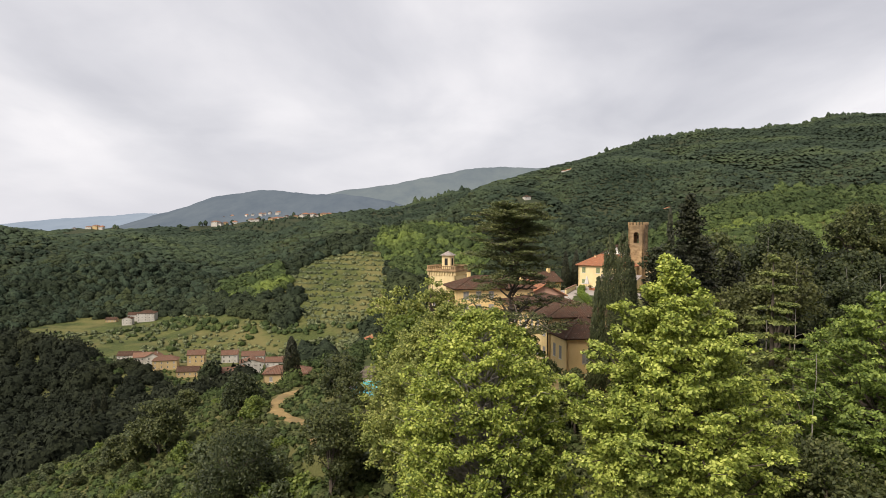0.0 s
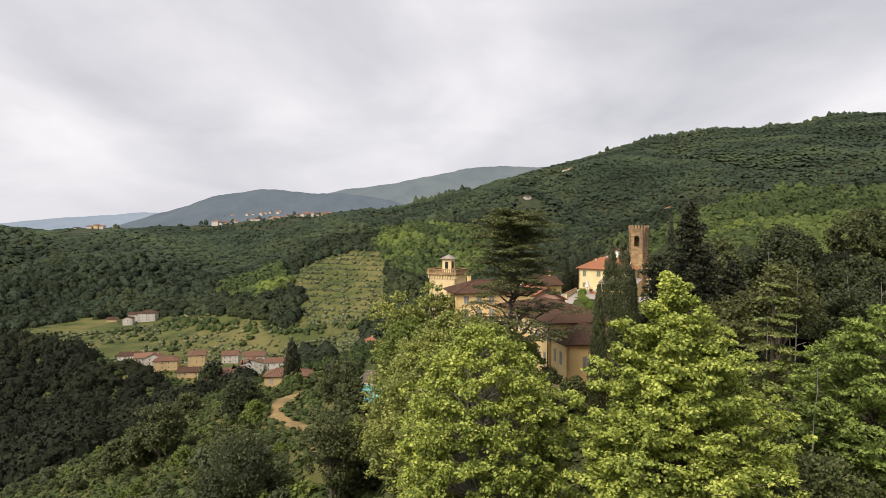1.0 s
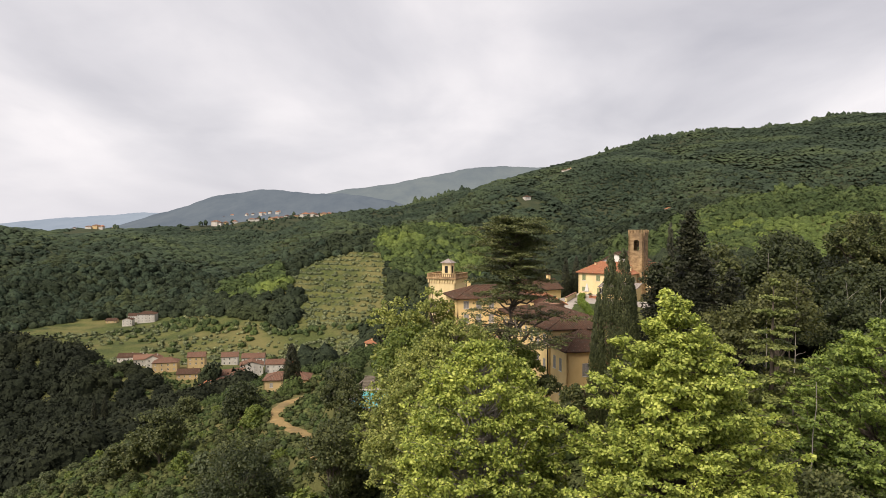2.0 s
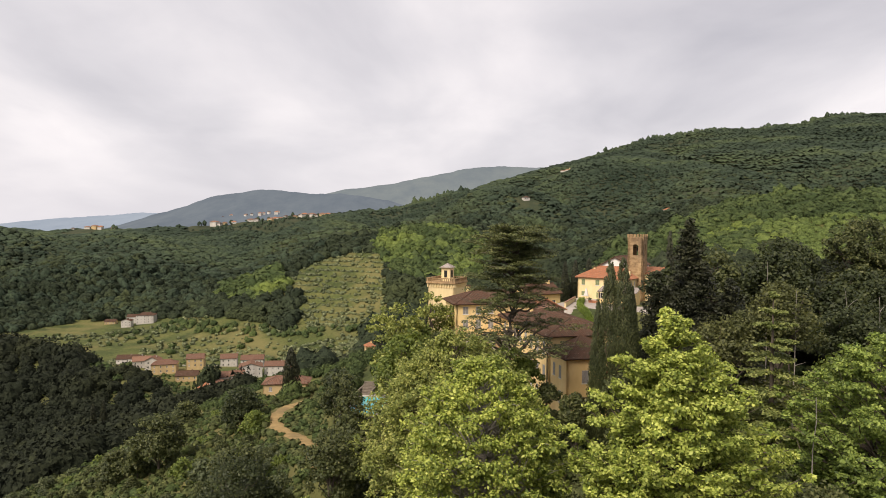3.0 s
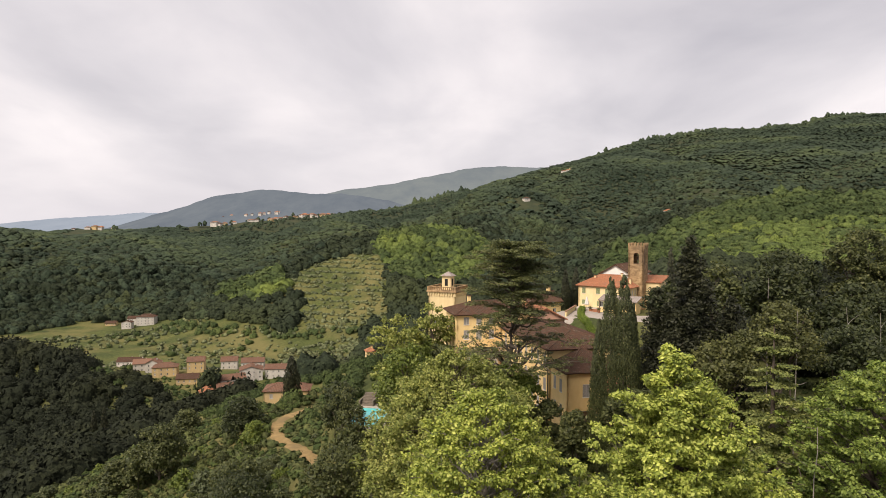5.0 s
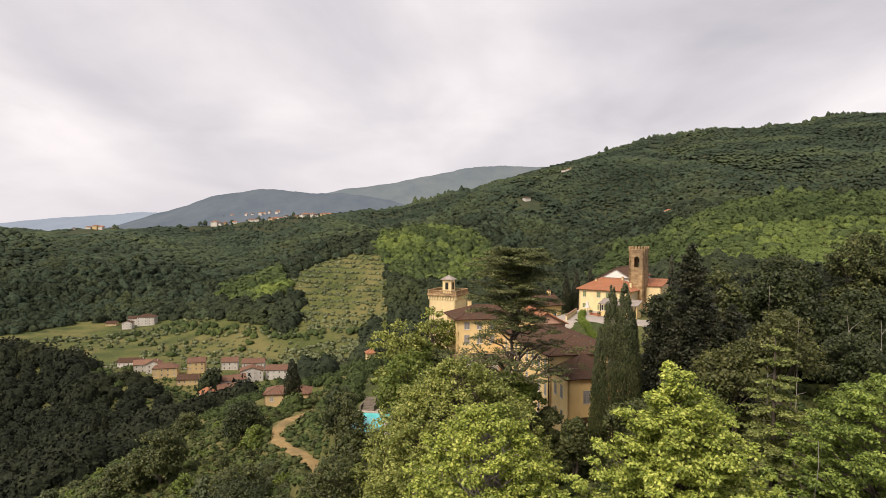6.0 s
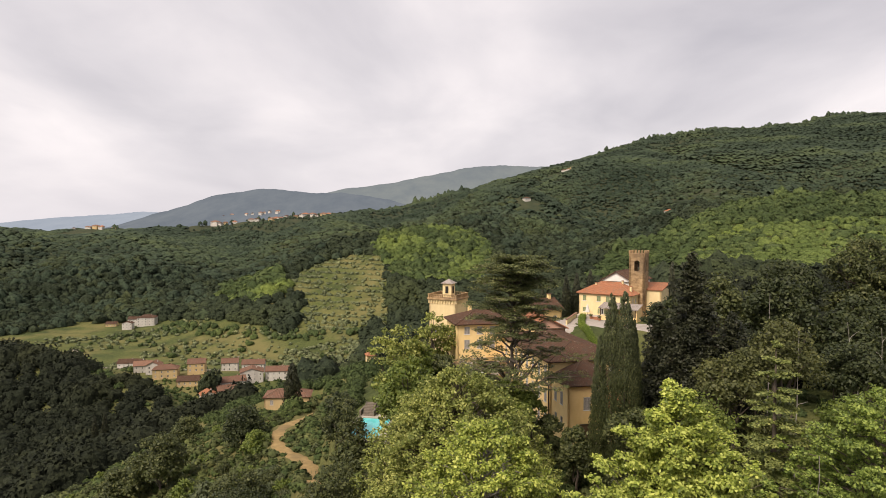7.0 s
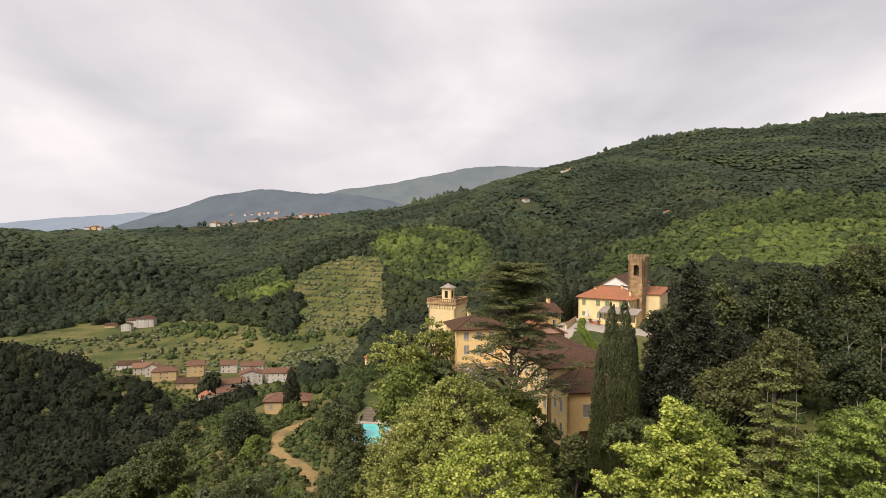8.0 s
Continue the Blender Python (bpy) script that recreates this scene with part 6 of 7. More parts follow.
    fill_slope(mixed, [(-25.5, 106), (-20.4, 106), (-21.0, 122), (-29, 124)], 2.8, r, 0.28, 0.5, off)
    fill_slope(mixed, [(-33, 101), (-25, 99), (-24.8, 102), (-27.6, 107.5), (-30.5, 114), (-35, 114)], 1.7, r, 0.28, 0.5, off)
    fill_slope(mixed, [(-18.6, 95), (-17.0, 99), (-20.0, 103.0), (-22.0, 108), (-25.6, 110), (-23.0, 103.8), (-20.2, 98.6)], 1.5, r, 0.24, 0.42, off)
    fill_slope(mixed, [(-30, 84), (-20, 84), (-21.5, 94), (-26, 103), (-29, 106), (-33, 104)], 2.3, r, 0.3, 0.6, off)
    fill_slope(mixed, [(-17, 86), (-15.5, 96), (-20.8, 104.5), (-26, 110), (-24, 104), (-20, 97)], 2.3, r, 0.26, 0.5, off)
    fill_slope(mixed, [(3, 48), (11, 46), (15, 64), (6, 66)], 4.4, r, 0.4, 0.75, off)


OLIVE_CARD = leaf_material("olive_leaves", (0.05, 0.065, 0.032), (0.085, 0.105, 0.05), (0.14, 0.155, 0.08), 0.2)


def ribbon(name, line, width, mat, label, lift=0.06):
    pts = np.array(line, float)
    s = np.linspace(0, len(pts) - 1, 90)
    c = np.stack([np.interp(s, np.arange(len(pts)), pts[:, k]) for k in (0, 1)], -1)
    for _ in range(6):
        c[1:-1] = (c[:-2] + 2 * c[1:-1] + c[2:]) / 4
    d = np.gradient(c, axis=0)
    d /= np.linalg.norm(d, axis=1)[:, None]
    n = np.stack([d[:, 1], -d[:, 0]], -1)
    w = width * (1 + 0.18 * np.sin(s * 5.1) + 0.1 * np.sin(s * 13.0))
    rows = []
    for f in np.linspace(-0.5, 0.5, 7):
        p = c + n * (f * w)[:, None]
        rows.append(np.stack([p[:, 0], p[:, 1], land(p[:, 0], p[:, 1]) + lift - 0.25 * (abs(f) > 0.45)], -1))
    v = np.concatenate(rows)
    k = len(s)
    i, j = np.meshgrid(np.arange(6), np.arange(k - 1), indexing="ij")
    f = np.stack([i * k + j, i * k + j + 1, (i + 1) * k + j + 1, (i + 1) * k + j], -1).reshape(-1, 4)
    return tagged(mesh_object(name, v, f, mat, smooth=True), label, "road", kind="structure")


def build_pool():
    m = Matrix.Translation((-18.3, 105.2, 31.45)) @ pose(0, 0, 0, 0, 0, -8)
    bm = boxed(0, 13.0, 0, 1.2, -0.5, 0.05)
    box(bm, 0, 13.0, 12.6, 15.0, -0.5, 0.05), box(bm, 0, 1.2, 1.2, 12.6, -0.5, 0.05), box(bm, 6.6, 13.0, 1.2, 12.6, -0.5, 0.05)
    deck = tagged(part("pavement_pool", bm, PALE_STONE, None), "pale stone terrace round the swimming pool", "terrace", kind="structure")
    deck.matrix_world = m
    pool = thing("swimming_pool", m, "turquoise swimming pool seen through branches", "pool")
    bm = boxed(1.2, 6.6, 1.2, 12.6, -1.6, -1.5)
    part("basin", bm, POOL_TILE, pool)
    part("water", boxed(1.22, 6.58, 1.22, 12.58, -0.2, -0.12), POOL_WATER, pool, "clear turquoise water")
    steps = thing("garden_steps", Matrix.Translation((-15.9, 118.5, 31.5)) @ pose(0, 0, 0, 0, 0, -8), "stone garden steps rising from the pool", "steps")
    for k in range(9):
        part("step", boxed(0, 2.2, k * 0.38, k * 0.38 + 0.42, -0.3, 0.18 + k * 0.19, bevel=0.02), STEP_STONE, steps)
    part("cheek_wall", boxed(-0.35, -0.02, -0.2, 3.6, -0.3, 1.0, bevel=0.03), STEP_STONE, steps)
    part("cheek_wall", boxed(2.22, 2.55, -0.2, 3.6, -0.3, 1.0, bevel=0.03), STEP_STONE, steps)


def pool_materials():
    m, nt, b = material("pool_water", 0.08, 0, 0.5)
    n = noise_node(nt, 0.8, 3, 0.5, world_pos(nt))
    col = ramp_node(nt, n, ((0.3, (0.06, 0.50, 0.52)), (0.7, (0.12, 0.62, 0.62))))
    nt.links.new(col, b.inputs["Base Color"])
    add_bump(nt, b, noise_node(nt, 4, 3, 0.5, world_pos(nt)), 0.2, 0.02)
    return m, simple_noise_material("pool_tiles", (0.15, 0.5, 0.52), (0.2, 0.6, 0.6), 2, 0.4, 0.05, 0.005)


POOL_WATER, POOL_TILE = pool_materials()
GRAVEL = simple_noise_material("pale_gravel_drive", (0.27, 0.235, 0.205), (0.36, 0.32, 0.285), 1.2, 0.95, 0.3, 0.03, None, (0.22, 0.19, 0.16))
HEDGE_LEAF = leaf_material("box_hedge_leaves", (0.09, 0.14, 0.02), (0.14, 0.20, 0.03), (0.20, 0.26, 0.045), 0.2)


def build_hedge():
    r = np.random.RandomState(8)
    pts = np.array([(33.4, 153.0), (31.6, 147.0), (30.4, 140.0), (30.6, 133.0), (32.0, 126.0), (34.0, 121.0)])
    s = np.linspace(0, len(pts) - 1, 60)
    c = np.stack([np.interp(s, np.arange(len(pts)), pts[:, k]) for k in (0, 1)], -1)
    z = land(c[:, 0], c[:, 1])
    hedge = thing("hedge", Matrix.Translation((31, 138, 0)), "clipped bright green box hedge along the drive", "hedge")
    cen = np.concatenate([np.stack([c[:, 0] - 31 + dx, c[:, 1] - 138, z + dz], -1) for dx in (-0.35, 0.35) for dz in (0.3, 0.85)])
    v, f, p = leaves(cen, np.full(len(cen), 0.48), 80, 0.16, r, 1.0, 0.9, 0.3)
    mesh_object("foliage", v, f, HEDGE_LEAF, hedge, puff=p)


def build_undergrowth():
    """Low tufts, brambles and small bushes on open ground near the villa."""
    r = np.random.RandomState(91)
    out = []
    for poly, step, share in (([(-100, 84), (-26, 60), (-6, 60), (-4, 92), (-9, 103), (-20.1, 103), (-20.6, 122), (-24, 124), (-24, 170), (-62, 176), (-105, 140)], 1.7, 0.85),
                              ([(-6, 44), (30, 44), (32, 84), (28, 92), (14, 98), (6, 120), (-8, 124), (-6, 92)], 1.7, 0.75), ([(30, 46), (60, 60), (60, 110), (34, 128), (26, 112), (30, 96)], 2.4, 0.7)):
        xs, ys = [p[0] for p in poly], [p[1] for p in poly]
        gx, gy = np.meshgrid(np.arange(min(xs), max(xs), step), np.arange(min(ys), max(ys), step))
        x, y = (gx + r.uniform(-0.8, 0.8, gx.shape)).ravel(), (gy + r.uniform(-0.8, 0.8, gy.shape)).ravel()
        ok = inside(x, y, poly) & (r.uniform(0, 1, len(x)) < share)
        for a, b in zip(TRACK, TRACK[1:]):
            for f in np.linspace(0, 1, 6):
                ok &= np.hypot(x - a[0] - f * (b[0] - a[0]), y - a[1] - f * (b[1] - a[1])) > 1.5
        ok &= ~inside(x, y, [(-20.0, 103), (-8, 103), (-7, 122), (-20.0, 122)])
        out.append(np.stack([x[ok], y[ok]], -1))
    p = np.concatenate(out)
    z = land(p[:, 0], p[:, 1])
    for name, mat, sel in (("undergrowth", WOOD_BRIGHT_LEAF, slice(0, None, 2)), ("dry_brambles", BRAMBLE_LEAF, slice(1, None, 2))):
        q = p[sel]
        v, f, n = stacked(CROWNS_BUSH, np.stack([q[:, 0], q[:, 1], z[sel] - 0.15], -1), r.uniform(0.45, 1.5, len(q)), r.uniform(0.6, 1.0, len(q)), r)
        tagged(mesh_object(name, v, f, mat, puff=n), "low bushes, brambles and tufts on open ground", "undergrowth", kind="stuff")


def bare_tree(place, height, seed, lean, label):
    """A dead bleached trunk with a few broken branches."""
    r = np.random.RandomState(seed)
    tree = thing("dead_tree", Matrix.Translation(place), label, "tree")
    top = np.array([lean[0], lean[1], height])
    stem = np.linspace((0, 0, -0.4), top, 9)
    stem[1:-1] += r.normal(size=(7, 3)) * 0.05
    v, f = tube(stem, 0.085 if height > 14 else 0.05, 0.02, 7)
    mesh_object("trunk", v, f, BARK_PALE, tree, smooth=True)
    for k in range(0 if seed == 504 else 5):
        p = stem[3 + k % 6]
        a = r.uniform(0, 6.283)
        L = r.uniform(0.5, 1.5)
        v, f = tube(bent(p, p + np.array([math.cos(a) * L, math.sin(a) * L, L * r.uniform(0.5, 1.1)]), 0.05, r, 5), 0.035, 0.008, 5)
        mesh_object("branch", v, f, BARK_PALE, tree, smooth=True)


build_named_trees()
build_undergrowth()
for spot, top, lean, n in (((41.4, 81.0), 58.9, (0.1, 0.0), 1), ((55.2, 82.0), 55.0, (-2.8, 0.4), 2), ((58.5, 84.0), 54.0, (-0.4, 0.2), 3), ((26.2, 45.0), 51.0, (0.6, 0.0), 4), ((37.0, 66.5), 56.6, (0.2, 0.0), 5)):
    bare_tree((spot[0], spot[1], at(*spot)), top - at(*spot), 500 + n, lean, "bleached dead trunk with bare broken branches")
build_slopes()
ribbon("road_dirt_track", TRACK, 3.2, DIRT, "dry reddish dirt track winding down the slope", 0.12)
ribbon("road_drive", [(24.0, 141.0), (28.0, 148.0), (32.0, 150.0), (38.0, 142.5), (46.0, 139.5), (53.0, 141.0)], 9.5, GRAVEL, "pale gravel drive in front of the yellow house", 0.1)
def build_terrace():
    """Villa forecourt: retaining wall with balustrade, two stair flights, a parked car; wall and pots along the upper drive."""
    m = VILLA @ Matrix.Translation((-8.6, 21.7, 5.6))
    wall = thing("terrace_wall", m, "grey stone terrace wall with balustrade in front of the villa", "wall")
    part("wall_body", boxed(-0.6, 9.0, 0, 4.5, -4.0, 1.5, bevel=0.04), STONE, wall)
    part("paving", boxed(-0.5, 8.9, 0.4, 4.45, 1.5, 1.56), DIRT, wall, "reddish worn terrace paving")
    part("coping", boxed(-0.7, 9.05, -0.1, 0.5, 1.5, 1.62, bevel=0.03), PALE_STONE, wall)
    for k in range(18):
        x = -0.5 + k * 0.53
        if not (0.1 < x < 1.9 or 4.6 < x < 6.4):
            part("baluster", boxed(x, x + 0.16, 0.12, 0.28, 1.62, 2.3), PALE_STONE, wall)
    for x0, x1 in ((-0.6, 0.1), (1.9, 4.6), (6.4, 9.0)):
        part("rail", boxed(x0, x1, 0.05, 0.35, 2.3, 2.42, bevel=0.02), PALE_STONE, wall)
    for x0 in (0.2, 4.7):
        st = thing("stone_stairs", m @ Matrix.Translation((x0, -0.12, 0)), "grey stone stair flight up to the villa terrace", "stairs", "terrace stairs")
        for k in range(8):
            part("step", boxed(0, 1.6, -0.32 * (8 - k), -0.32 * (7 - k), -1.5, 0.19 * (k + 1), bevel=0.015), PALE_STONE, st)
        for x in (-0.3, 1.62):
            part("stringer", boxed(x, x + 0.28, -2.7, 0.0, -1.5, 1.75, bevel=0.05), STONE, st)
    car = thing("parked_car", Matrix.Translation((5.2, 116.6, at(5.2, 116.6) + 0.02)) @ pose(0, 0, 0, 0, 0, 18), "pale parked car under the cedar in front of the villa", "car")
    bm = boxed(-2.1, 2.1, -0.86, 0.86, 0.28, 0.85, bevel=0.14)
    part("body", bm, WALL_WHITE, car)
    bm = boxed(-1.3, 1.15, -0.74, 0.74, 0.84, 1.42, bevel=0.22)
    part("cabin", bm, DARK_GLASS, car)
    part("roof", boxed(-0.95, 0.8, -0.62, 0.62, 1.40, 1.46, bevel=0.03), WALL_WHITE, car)
    for x in (-1.3, 1.3):
        for y in (-0.82, 0.82):
            bm = bmesh.new()
            bmesh.ops.create_cone(bm, cap_ends=True, segments=16, radius1=0.32, radius2=0.32, depth=0.2, matrix=pose(x, y, 0.32, 90, 0, 0))
            wheel = part("wheel", bm, RUBBER, car)
            bm = bmesh.new()
            bmesh.ops.create_cone(bm, cap_ends=True, segments=12, radius1=0.19, radius2=0.17, depth=0.03, matrix=pose(x, y * 1.13, 0.32, 90, 0, 0))
            part("rim", bm, SHUTTER, wheel)
    g = Matrix.Translation((31.0, 152.5, 44.6)) @ pose(0, 0, 0, 0, 0, 68)
    gw = thing("garden_wall", g, "cream plastered garden wall beside the drive", "wall")
    part("wall_body", boxed(-9, 3.5, -0.18, 0.18, -2.0, 1.5, bevel=0.03), WALL_CREAM, gw)
    part("coping", boxed(-9.1, 3.6, -0.26, 0.26, 1.5, 1.62, bevel=0.02), TILE_OLD, gw)
    proto = None
    for x, y in ((38.6, 142.6), (39.6, 139.6), (36.2, 148.4), (34.8, 151.0)):
        if proto is None:
            proto = thing("flower_pot", Matrix.Translation((x, y, at(x, y) + 0.1)), "terracotta pot with a clipped reddish shrub on the drive", "pot", "pots on the drive")
            bm = bmesh.new()
            bmesh.ops.create_cone(bm, cap_ends=True, segments=14, radius1=0.26, radius2=0.4, depth=0.6, matrix=pose(0, 0, 0.3))
            part("pot", bm, TILE_RED, proto)
            rr = np.random.RandomState(3)
            v, f, p = leaves(np.array([[0, 0, 0.95], [0.2, 0, 0.85], [-0.2, 0.1, 0.9], [0, 0, 0.65]]), np.array([0.4, 0.3, 0.3, 0.3]), 60, 0.14, rr)
            mesh_object("shrub", v, f, LEAF_MID, proto, puff=p)
        else:
            copy_thing(proto, Matrix.Translation((x, y, at(x, y) + 0.1)))


RUBBER = simple_noise_material("tyre_rubber", (0.018, 0.018, 0.018), (0.03, 0.03, 0.03), 8, 0.8, 0.1, 0.005)
build_pool()
build_hedge()
build_terrace()

# ---- village in the valley and hamlets on the hills ----
def village_house(x, y, z, w, d, h, turn, wall, roof, kind, rise, label, seed, along="x", storeys=2, shut=None):
    h, rise = h * 0.84, rise * 1.2
    n = max(1, int(w / 3.2))
    holes = []
    for k in range(storeys):
        for i in range(n):
            a = (i + 0.5) * w / n - 0.45
            holes.append((a, a + 0.9, h - 2.1 - 2.8 * k, h - 0.8 - 2.8 * k, "open" if (i + seed) % 3 else "shut"))
    holes = [o for o in holes if o[2] > 0.2]
    side = [(d / 2 - 0.45, d / 2 + 0.45, h - 2.1, h - 0.8, "open")]
    z = min(at(x + w * 0.5, y), at(x + w * 0.5, y + d)) + 0.1
    return house("village_house", Matrix.Translation((x, y, z)) @ pose(0, 0, 0, 0, 0, turn), w, d, h, kind, rise, wall, roof, label, "house", group="village houses",
                 fronts=holes, rights=side, lefts=side, along=along, over=0.4, seed=seed, spacing=0.45, eaves=False, chimneys=[(w * 0.7, d * 0.6, h + rise + 0.5, 0.3)])


def build_village():
    rows = [
        # x, y, foot height, width, depth, height, turn, wall, roof, roof kind, along, label
        (-188, 402, -28, 15, 9, 7.4, 14, VILLAGE_OCHRE, TILE_VILLAGE, "hip", "x", "yellow village house with red tiled hip roof"),
        (-209, 420, -26, 11, 9, 6.5, 20, VILLAGE_WHITE, TILE_OLD, "gable", "x", "white village house with weathered tiled roof"),
        (-198, 414, -26, 9, 8, 7.4, 10, VILLAGE_WHITE, TILE_VILLAGE, "gable", "y", "white village house with tiled gable roof"),
        (-170, 413, -26.5, 11, 9, 9.0, 14, VILLAGE_OCHRE, TILE_VILLAGE, "gable", "x", "tall yellow village house with red roof"),
        (-167, 389, -28.5, 13, 8, 4.6, 10, VILLAGE_OCHRE, TILE_BROWN, "gable", "x", "low yellow house with brown tiled roof"),
        (-240, 458, -28, 13, 9, 6.5, 8, VILLAGE_WHITE, TILE_BROWN, "gable", "x", "pale village house with old brown roof"),
        (-228, 452, -28, 11, 9, 7.5, -14, VILLAGE_WHITE, TILE_BROWN, "hip", "x", "cream village house with brown hip roof"),
        (-139, 357, -28.5, 8.5, 8, 6.2, 30, VILLAGE_WHITE, TILE_RED, "gable", "y", "small white house with red tiled gable roof"),
        (-133, 366, -28.5, 11, 8, 6.0, 24, VILLAGE_WHITE, TILE_VILLAGE, "gable", "x", "white house with red tiled roof"),
        (-135, 377, -28.5, 15, 9, 7.6, 28, VILLAGE_WHITE, TILE_VILLAGE, "gable", "x", "whitewashed house with broad red roof"),
        (-128, 391, -29.5, 14, 11, 8.4, 16, VILLAGE_WHITE, TILE_VILLAGE, "gable", "y", "cream house with red tiled gable roof"),
        (-114, 397, -31, 14, 9, 7.5, 6, VILLAGE_WHITE, TILE_VILLAGE, "gable", "x", "white house with tiled roof at the end of the row"),
        (-101.4, 398.4, -31, 3.5, 8.8, 6.9, 6, WALL_PINK, TILE_RED, "gable", "y", "narrow red-washed house end with tiled roof"),
        (-155, 434, -29, 11, 9, 8.2, 14, VILLAGE_WHITE, TILE_VILLAGE, "gable", "x", "pale village house with weathered tiled roof"),
        (-139, 428, -31, 15, 9, 8.6, 10, VILLAGE_WHITE, TILE_VILLAGE, "gable", "x", "cream village house with red roof"),
    ]
    for n, (x, y, z, w, d, h, turn, wall, roof, kind, along, label) in enumerate(rows):
        village_house(x, y, z, w, d, h, turn, wall, roof, kind, 1.9, label, 60 + n, along)
    v, f, p = shard_crown(77, 900, 0.16, 1.0, 3)
    tree = thing("tree", Matrix.Translation((-140, 373, at(-140, 373))), "large dark round tree among the village houses", "tree")
    mesh_object("crown", v * np.array([6.2, 6.2, 8.6]), f, WOOD_DARK_LEAF, tree, puff=p)
    v, f = tube([(0, 0, -0.5), (0, 0, 5)], 0.4, 0.2, 8)
    mesh_object("trunk", v, f, BARK, tree)
    # white farm on the far side of the field
    village_house(-330, 672, -44, 18, 12, 11.0, 8, VILLAGE_WHITE, TILE_BROWN, "hip", 2.2, "large white three-storey farmhouse with brown roof in the field", 80, storeys=3)
    village_house(-339, 658, -45, 10, 8, 8.0, 8, VILLAGE_WHITE, TILE_BROWN, "gable", 1.6, "small white farm building with gable roof", 81, "y")
    village_house(-343, 678, -44, 15, 9, 8.4, 8, VILLAGE_WHITE, TILE_BROWN, "gable", 1.8, "cream farm building behind the white house", 82)
    village_house(-366, 676, -42, 11, 8, 3.4, 8, VILLAGE_OCHRE, TILE_BROWN, "gable", 1.6, "low barn with brown roof beside the white farm", 83, storeys=1)
    # farmhouse below the villa, and a garden shed
    village_house(-51.5, 178, 14.6, 12.6, 7.0, 4.2, 6, VILLAGE_OCHRE, TILE_VILLAGE, "hip", 1.2, "low cream farmhouse with brown tiled hip roof behind a cypress", 84, storeys=1)
    village_house(-31.0, 250, 8.0, 3.4, 3.4, 5.6, 20, WALL_YELLOW, TILE_RED, "hip", 0.9, "small ochre garden pavilion with tiled roof", 85, storeys=1)
    village_house(-12.0, 236, 25.0, 4.5, 7, 7.4, -10, WALL_WHITE, TILE_RED, "gable", 1.2, "small white house below the castle tower", 86, "y")


def far_house(n, wall, roof, w, d, h):
    return house("hill_house", Matrix.Translation((-1000 - 40 * n, 1890, at(-1000 - 40 * n, 1890))), w, d, h, "hip", 2.2, wall, roof,
                 "small house among trees far up on the hill", "house", group="hill houses", fronts=row(1.5, 3.2, int(w / 3.4), 1.2, h - 2.4, h - 0.9, "open"), spacing=1.6, eaves=False, over=0.5)


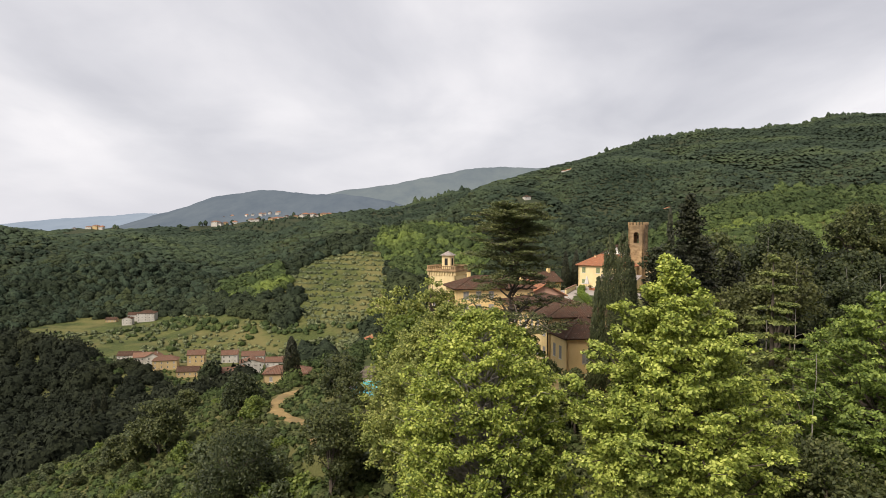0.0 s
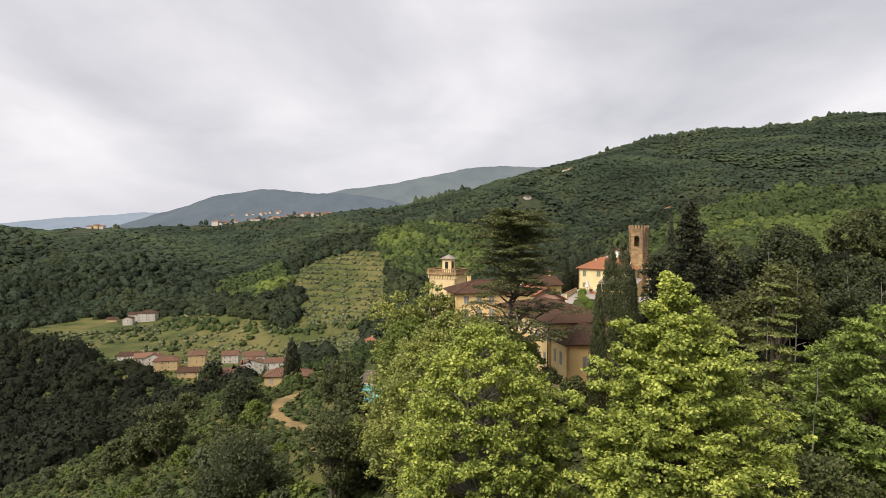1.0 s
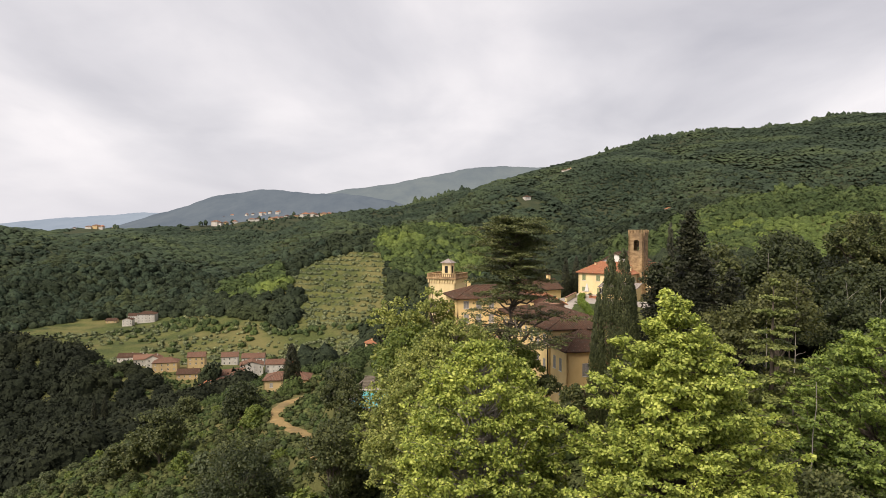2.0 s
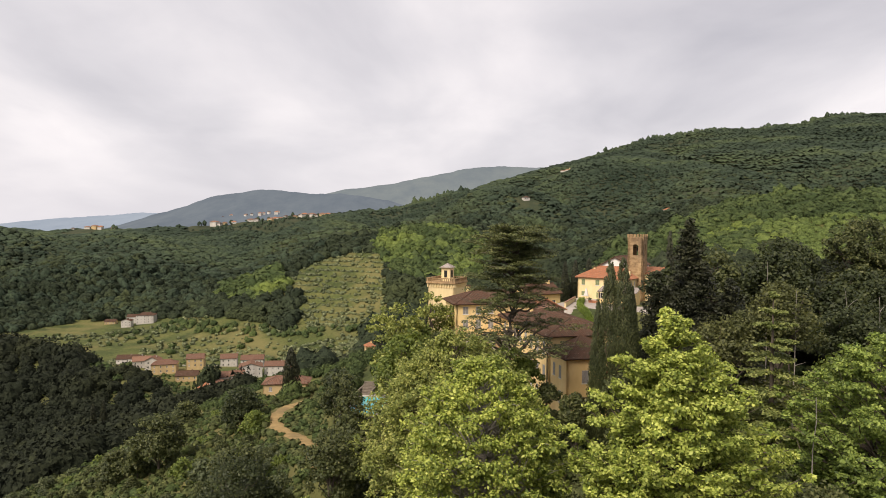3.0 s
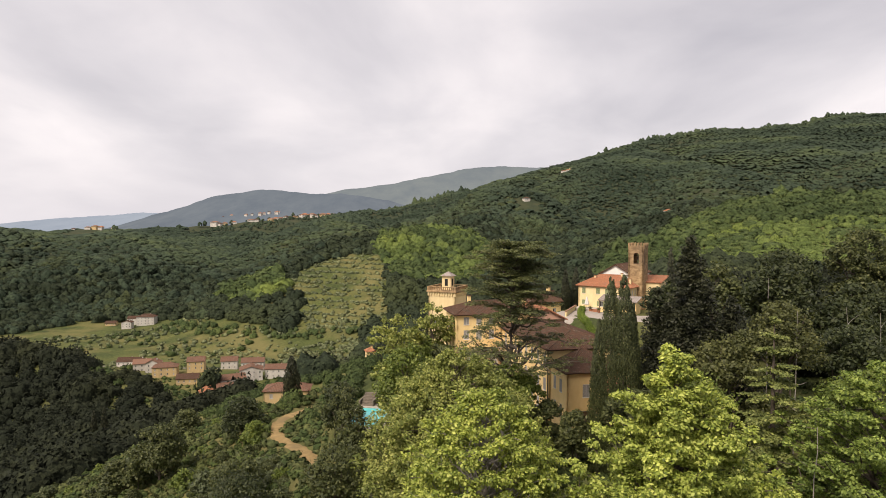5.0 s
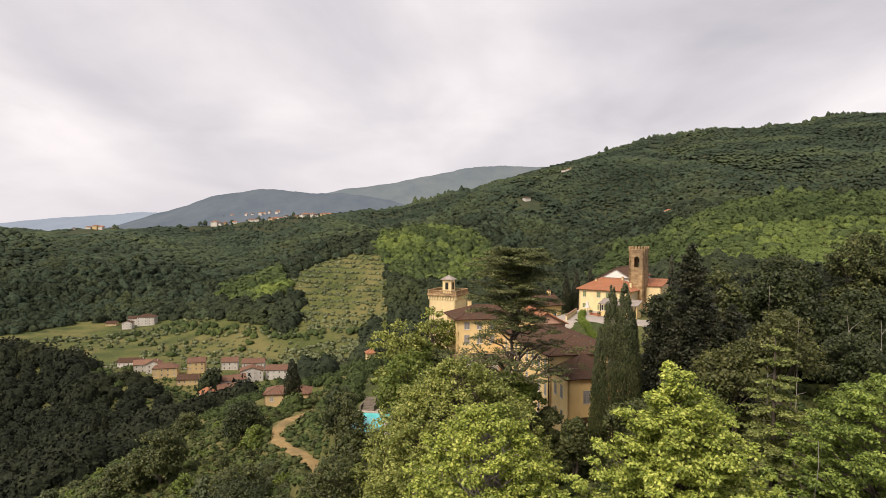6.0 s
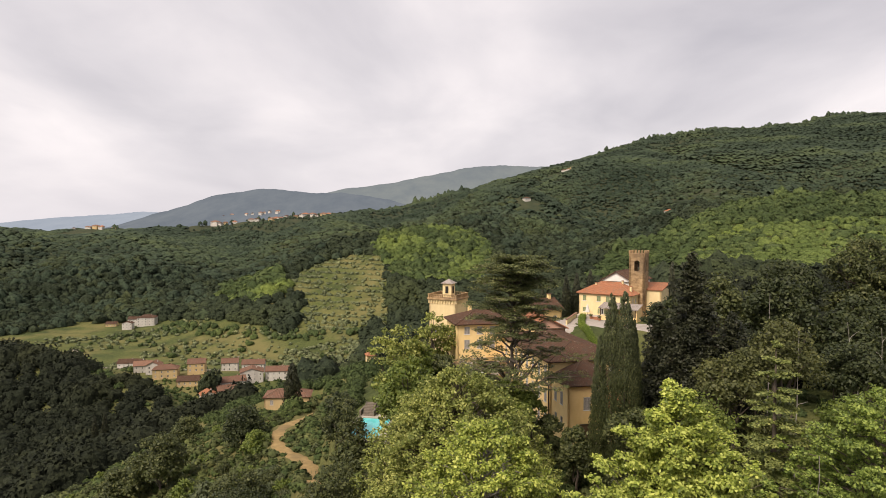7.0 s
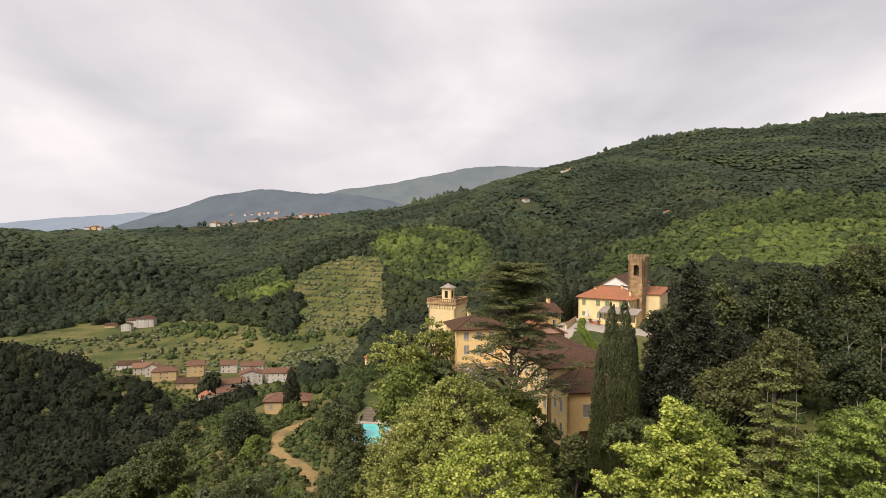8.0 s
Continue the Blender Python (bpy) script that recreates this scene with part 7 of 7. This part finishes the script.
def build_hamlets():
    protos = [far_house(0, VILLAGE_OCHRE, TILE_OLD, 14, 10, 6), far_house(1, VILLAGE_WHITE, TILE_RED, 12, 9, 6.5), far_house(2, VILLAGE_WHITE, TILE_OLD, 17, 10, 6.5), far_house(3, VILLAGE_WHITE, TILE_BROWN, 10, 9, 6)]
    r = np.random.RandomState(17)
    spots = [(-1062, 1895, 1.3), (-1045, 1905, 1.0)]
    # houses along the brow of the ridge: share of the way across, distance, size
    for a, y, s in ((-0.372, 1905, 1.5), (-0.360, 1890, 1.2), (-0.352, 1900, 1.0), (-0.338, 1880, 1.2), (-0.313, 1885, 1.2), (-0.303, 1875, 1.4), (-0.281, 1860, 1.5), (-0.273, 1872, 1.3), (-0.264, 1855, 1.2),
                    (-0.256, 1880, 1.3), (-0.240, 1860, 1.0), (-0.226, 1845, 1.7), (-0.218, 1862, 1.4), (-0.208, 1850, 1.2), (-0.199, 1868, 1.5), (-0.190, 1850, 1.5), (-0.184, 1875, 1.3), (-0.232, 1890, 1.2), (-0.176, 1888, 1.0)):
        spots.append((a * y, y, s))
    spots += [(x, y, 1.15) for x, y in ((324, 930), (366, 872), (146, 1166), (158, 1890), (172, 1880), (100, 1900), (120, 1895), (452, 2290), (430, 2270), (415, 2285))]
    for n, (x, y, s) in enumerate(spots):
        ob = copy_thing(protos[n % 4], Matrix.Translation((x, y, at(x, y) + 0.2)) @ pose(0, 0, 0, 0, 0, r.uniform(-40, 40)))
        ob.scale = (s, s, s)
    # a second row on the slope of the blue hill behind, with a church tower
    for n, (a, y, s) in enumerate(((-0.353, 2990, 1.2), (-0.341, 3000, 1.4), (-0.318, 3010, 1.2), (-0.308, 3020, 1.3), (-0.296, 3030, 1.5), (-0.289, 3040, 1.2), (-0.281, 3060, 1.3), (-0.270, 3060, 1.4), (-0.266, 3075, 1.2))):
        ob = copy_thing(protos[1 if n % 3 else 3], Matrix.Translation((a * y, y, backdrop_height(BLUE_CREST, 0, a * y, y) - 1.5)) @ pose(0, 0, 0, 0, 0, r.uniform(-30, 30)))
        ob.scale = (s, s, s)


def build_poles():
    for n, (x, y) in enumerate(((-97, 430), (-60, 452), (-150, 455))):
        pole = thing("utility_pole", Matrix.Translation((x, y, at(x, y))), "grey utility pole in the valley field", "pole", "utility poles")
        v, f = tube([(0, 0, -0.5), (0, 0, 5), (0, 0, 10.5)], 0.2, 0.13, 8)
        mesh_object("post", v, f, BARK_PALE, pole, smooth=True)
        part("crossarm", boxed(-1.0, 1.0, -0.07, 0.07, 9.6, 9.8), BARK_PALE, pole)


ribbon("road_village", [(-330, 560), (-270, 470), (-215, 446), (-140, 442), (-80, 470), (-50, 540)], 5.0, GRAVEL, "pale village road along the valley field", 0.5)
build_poles()
build_village()
build_hamlets()
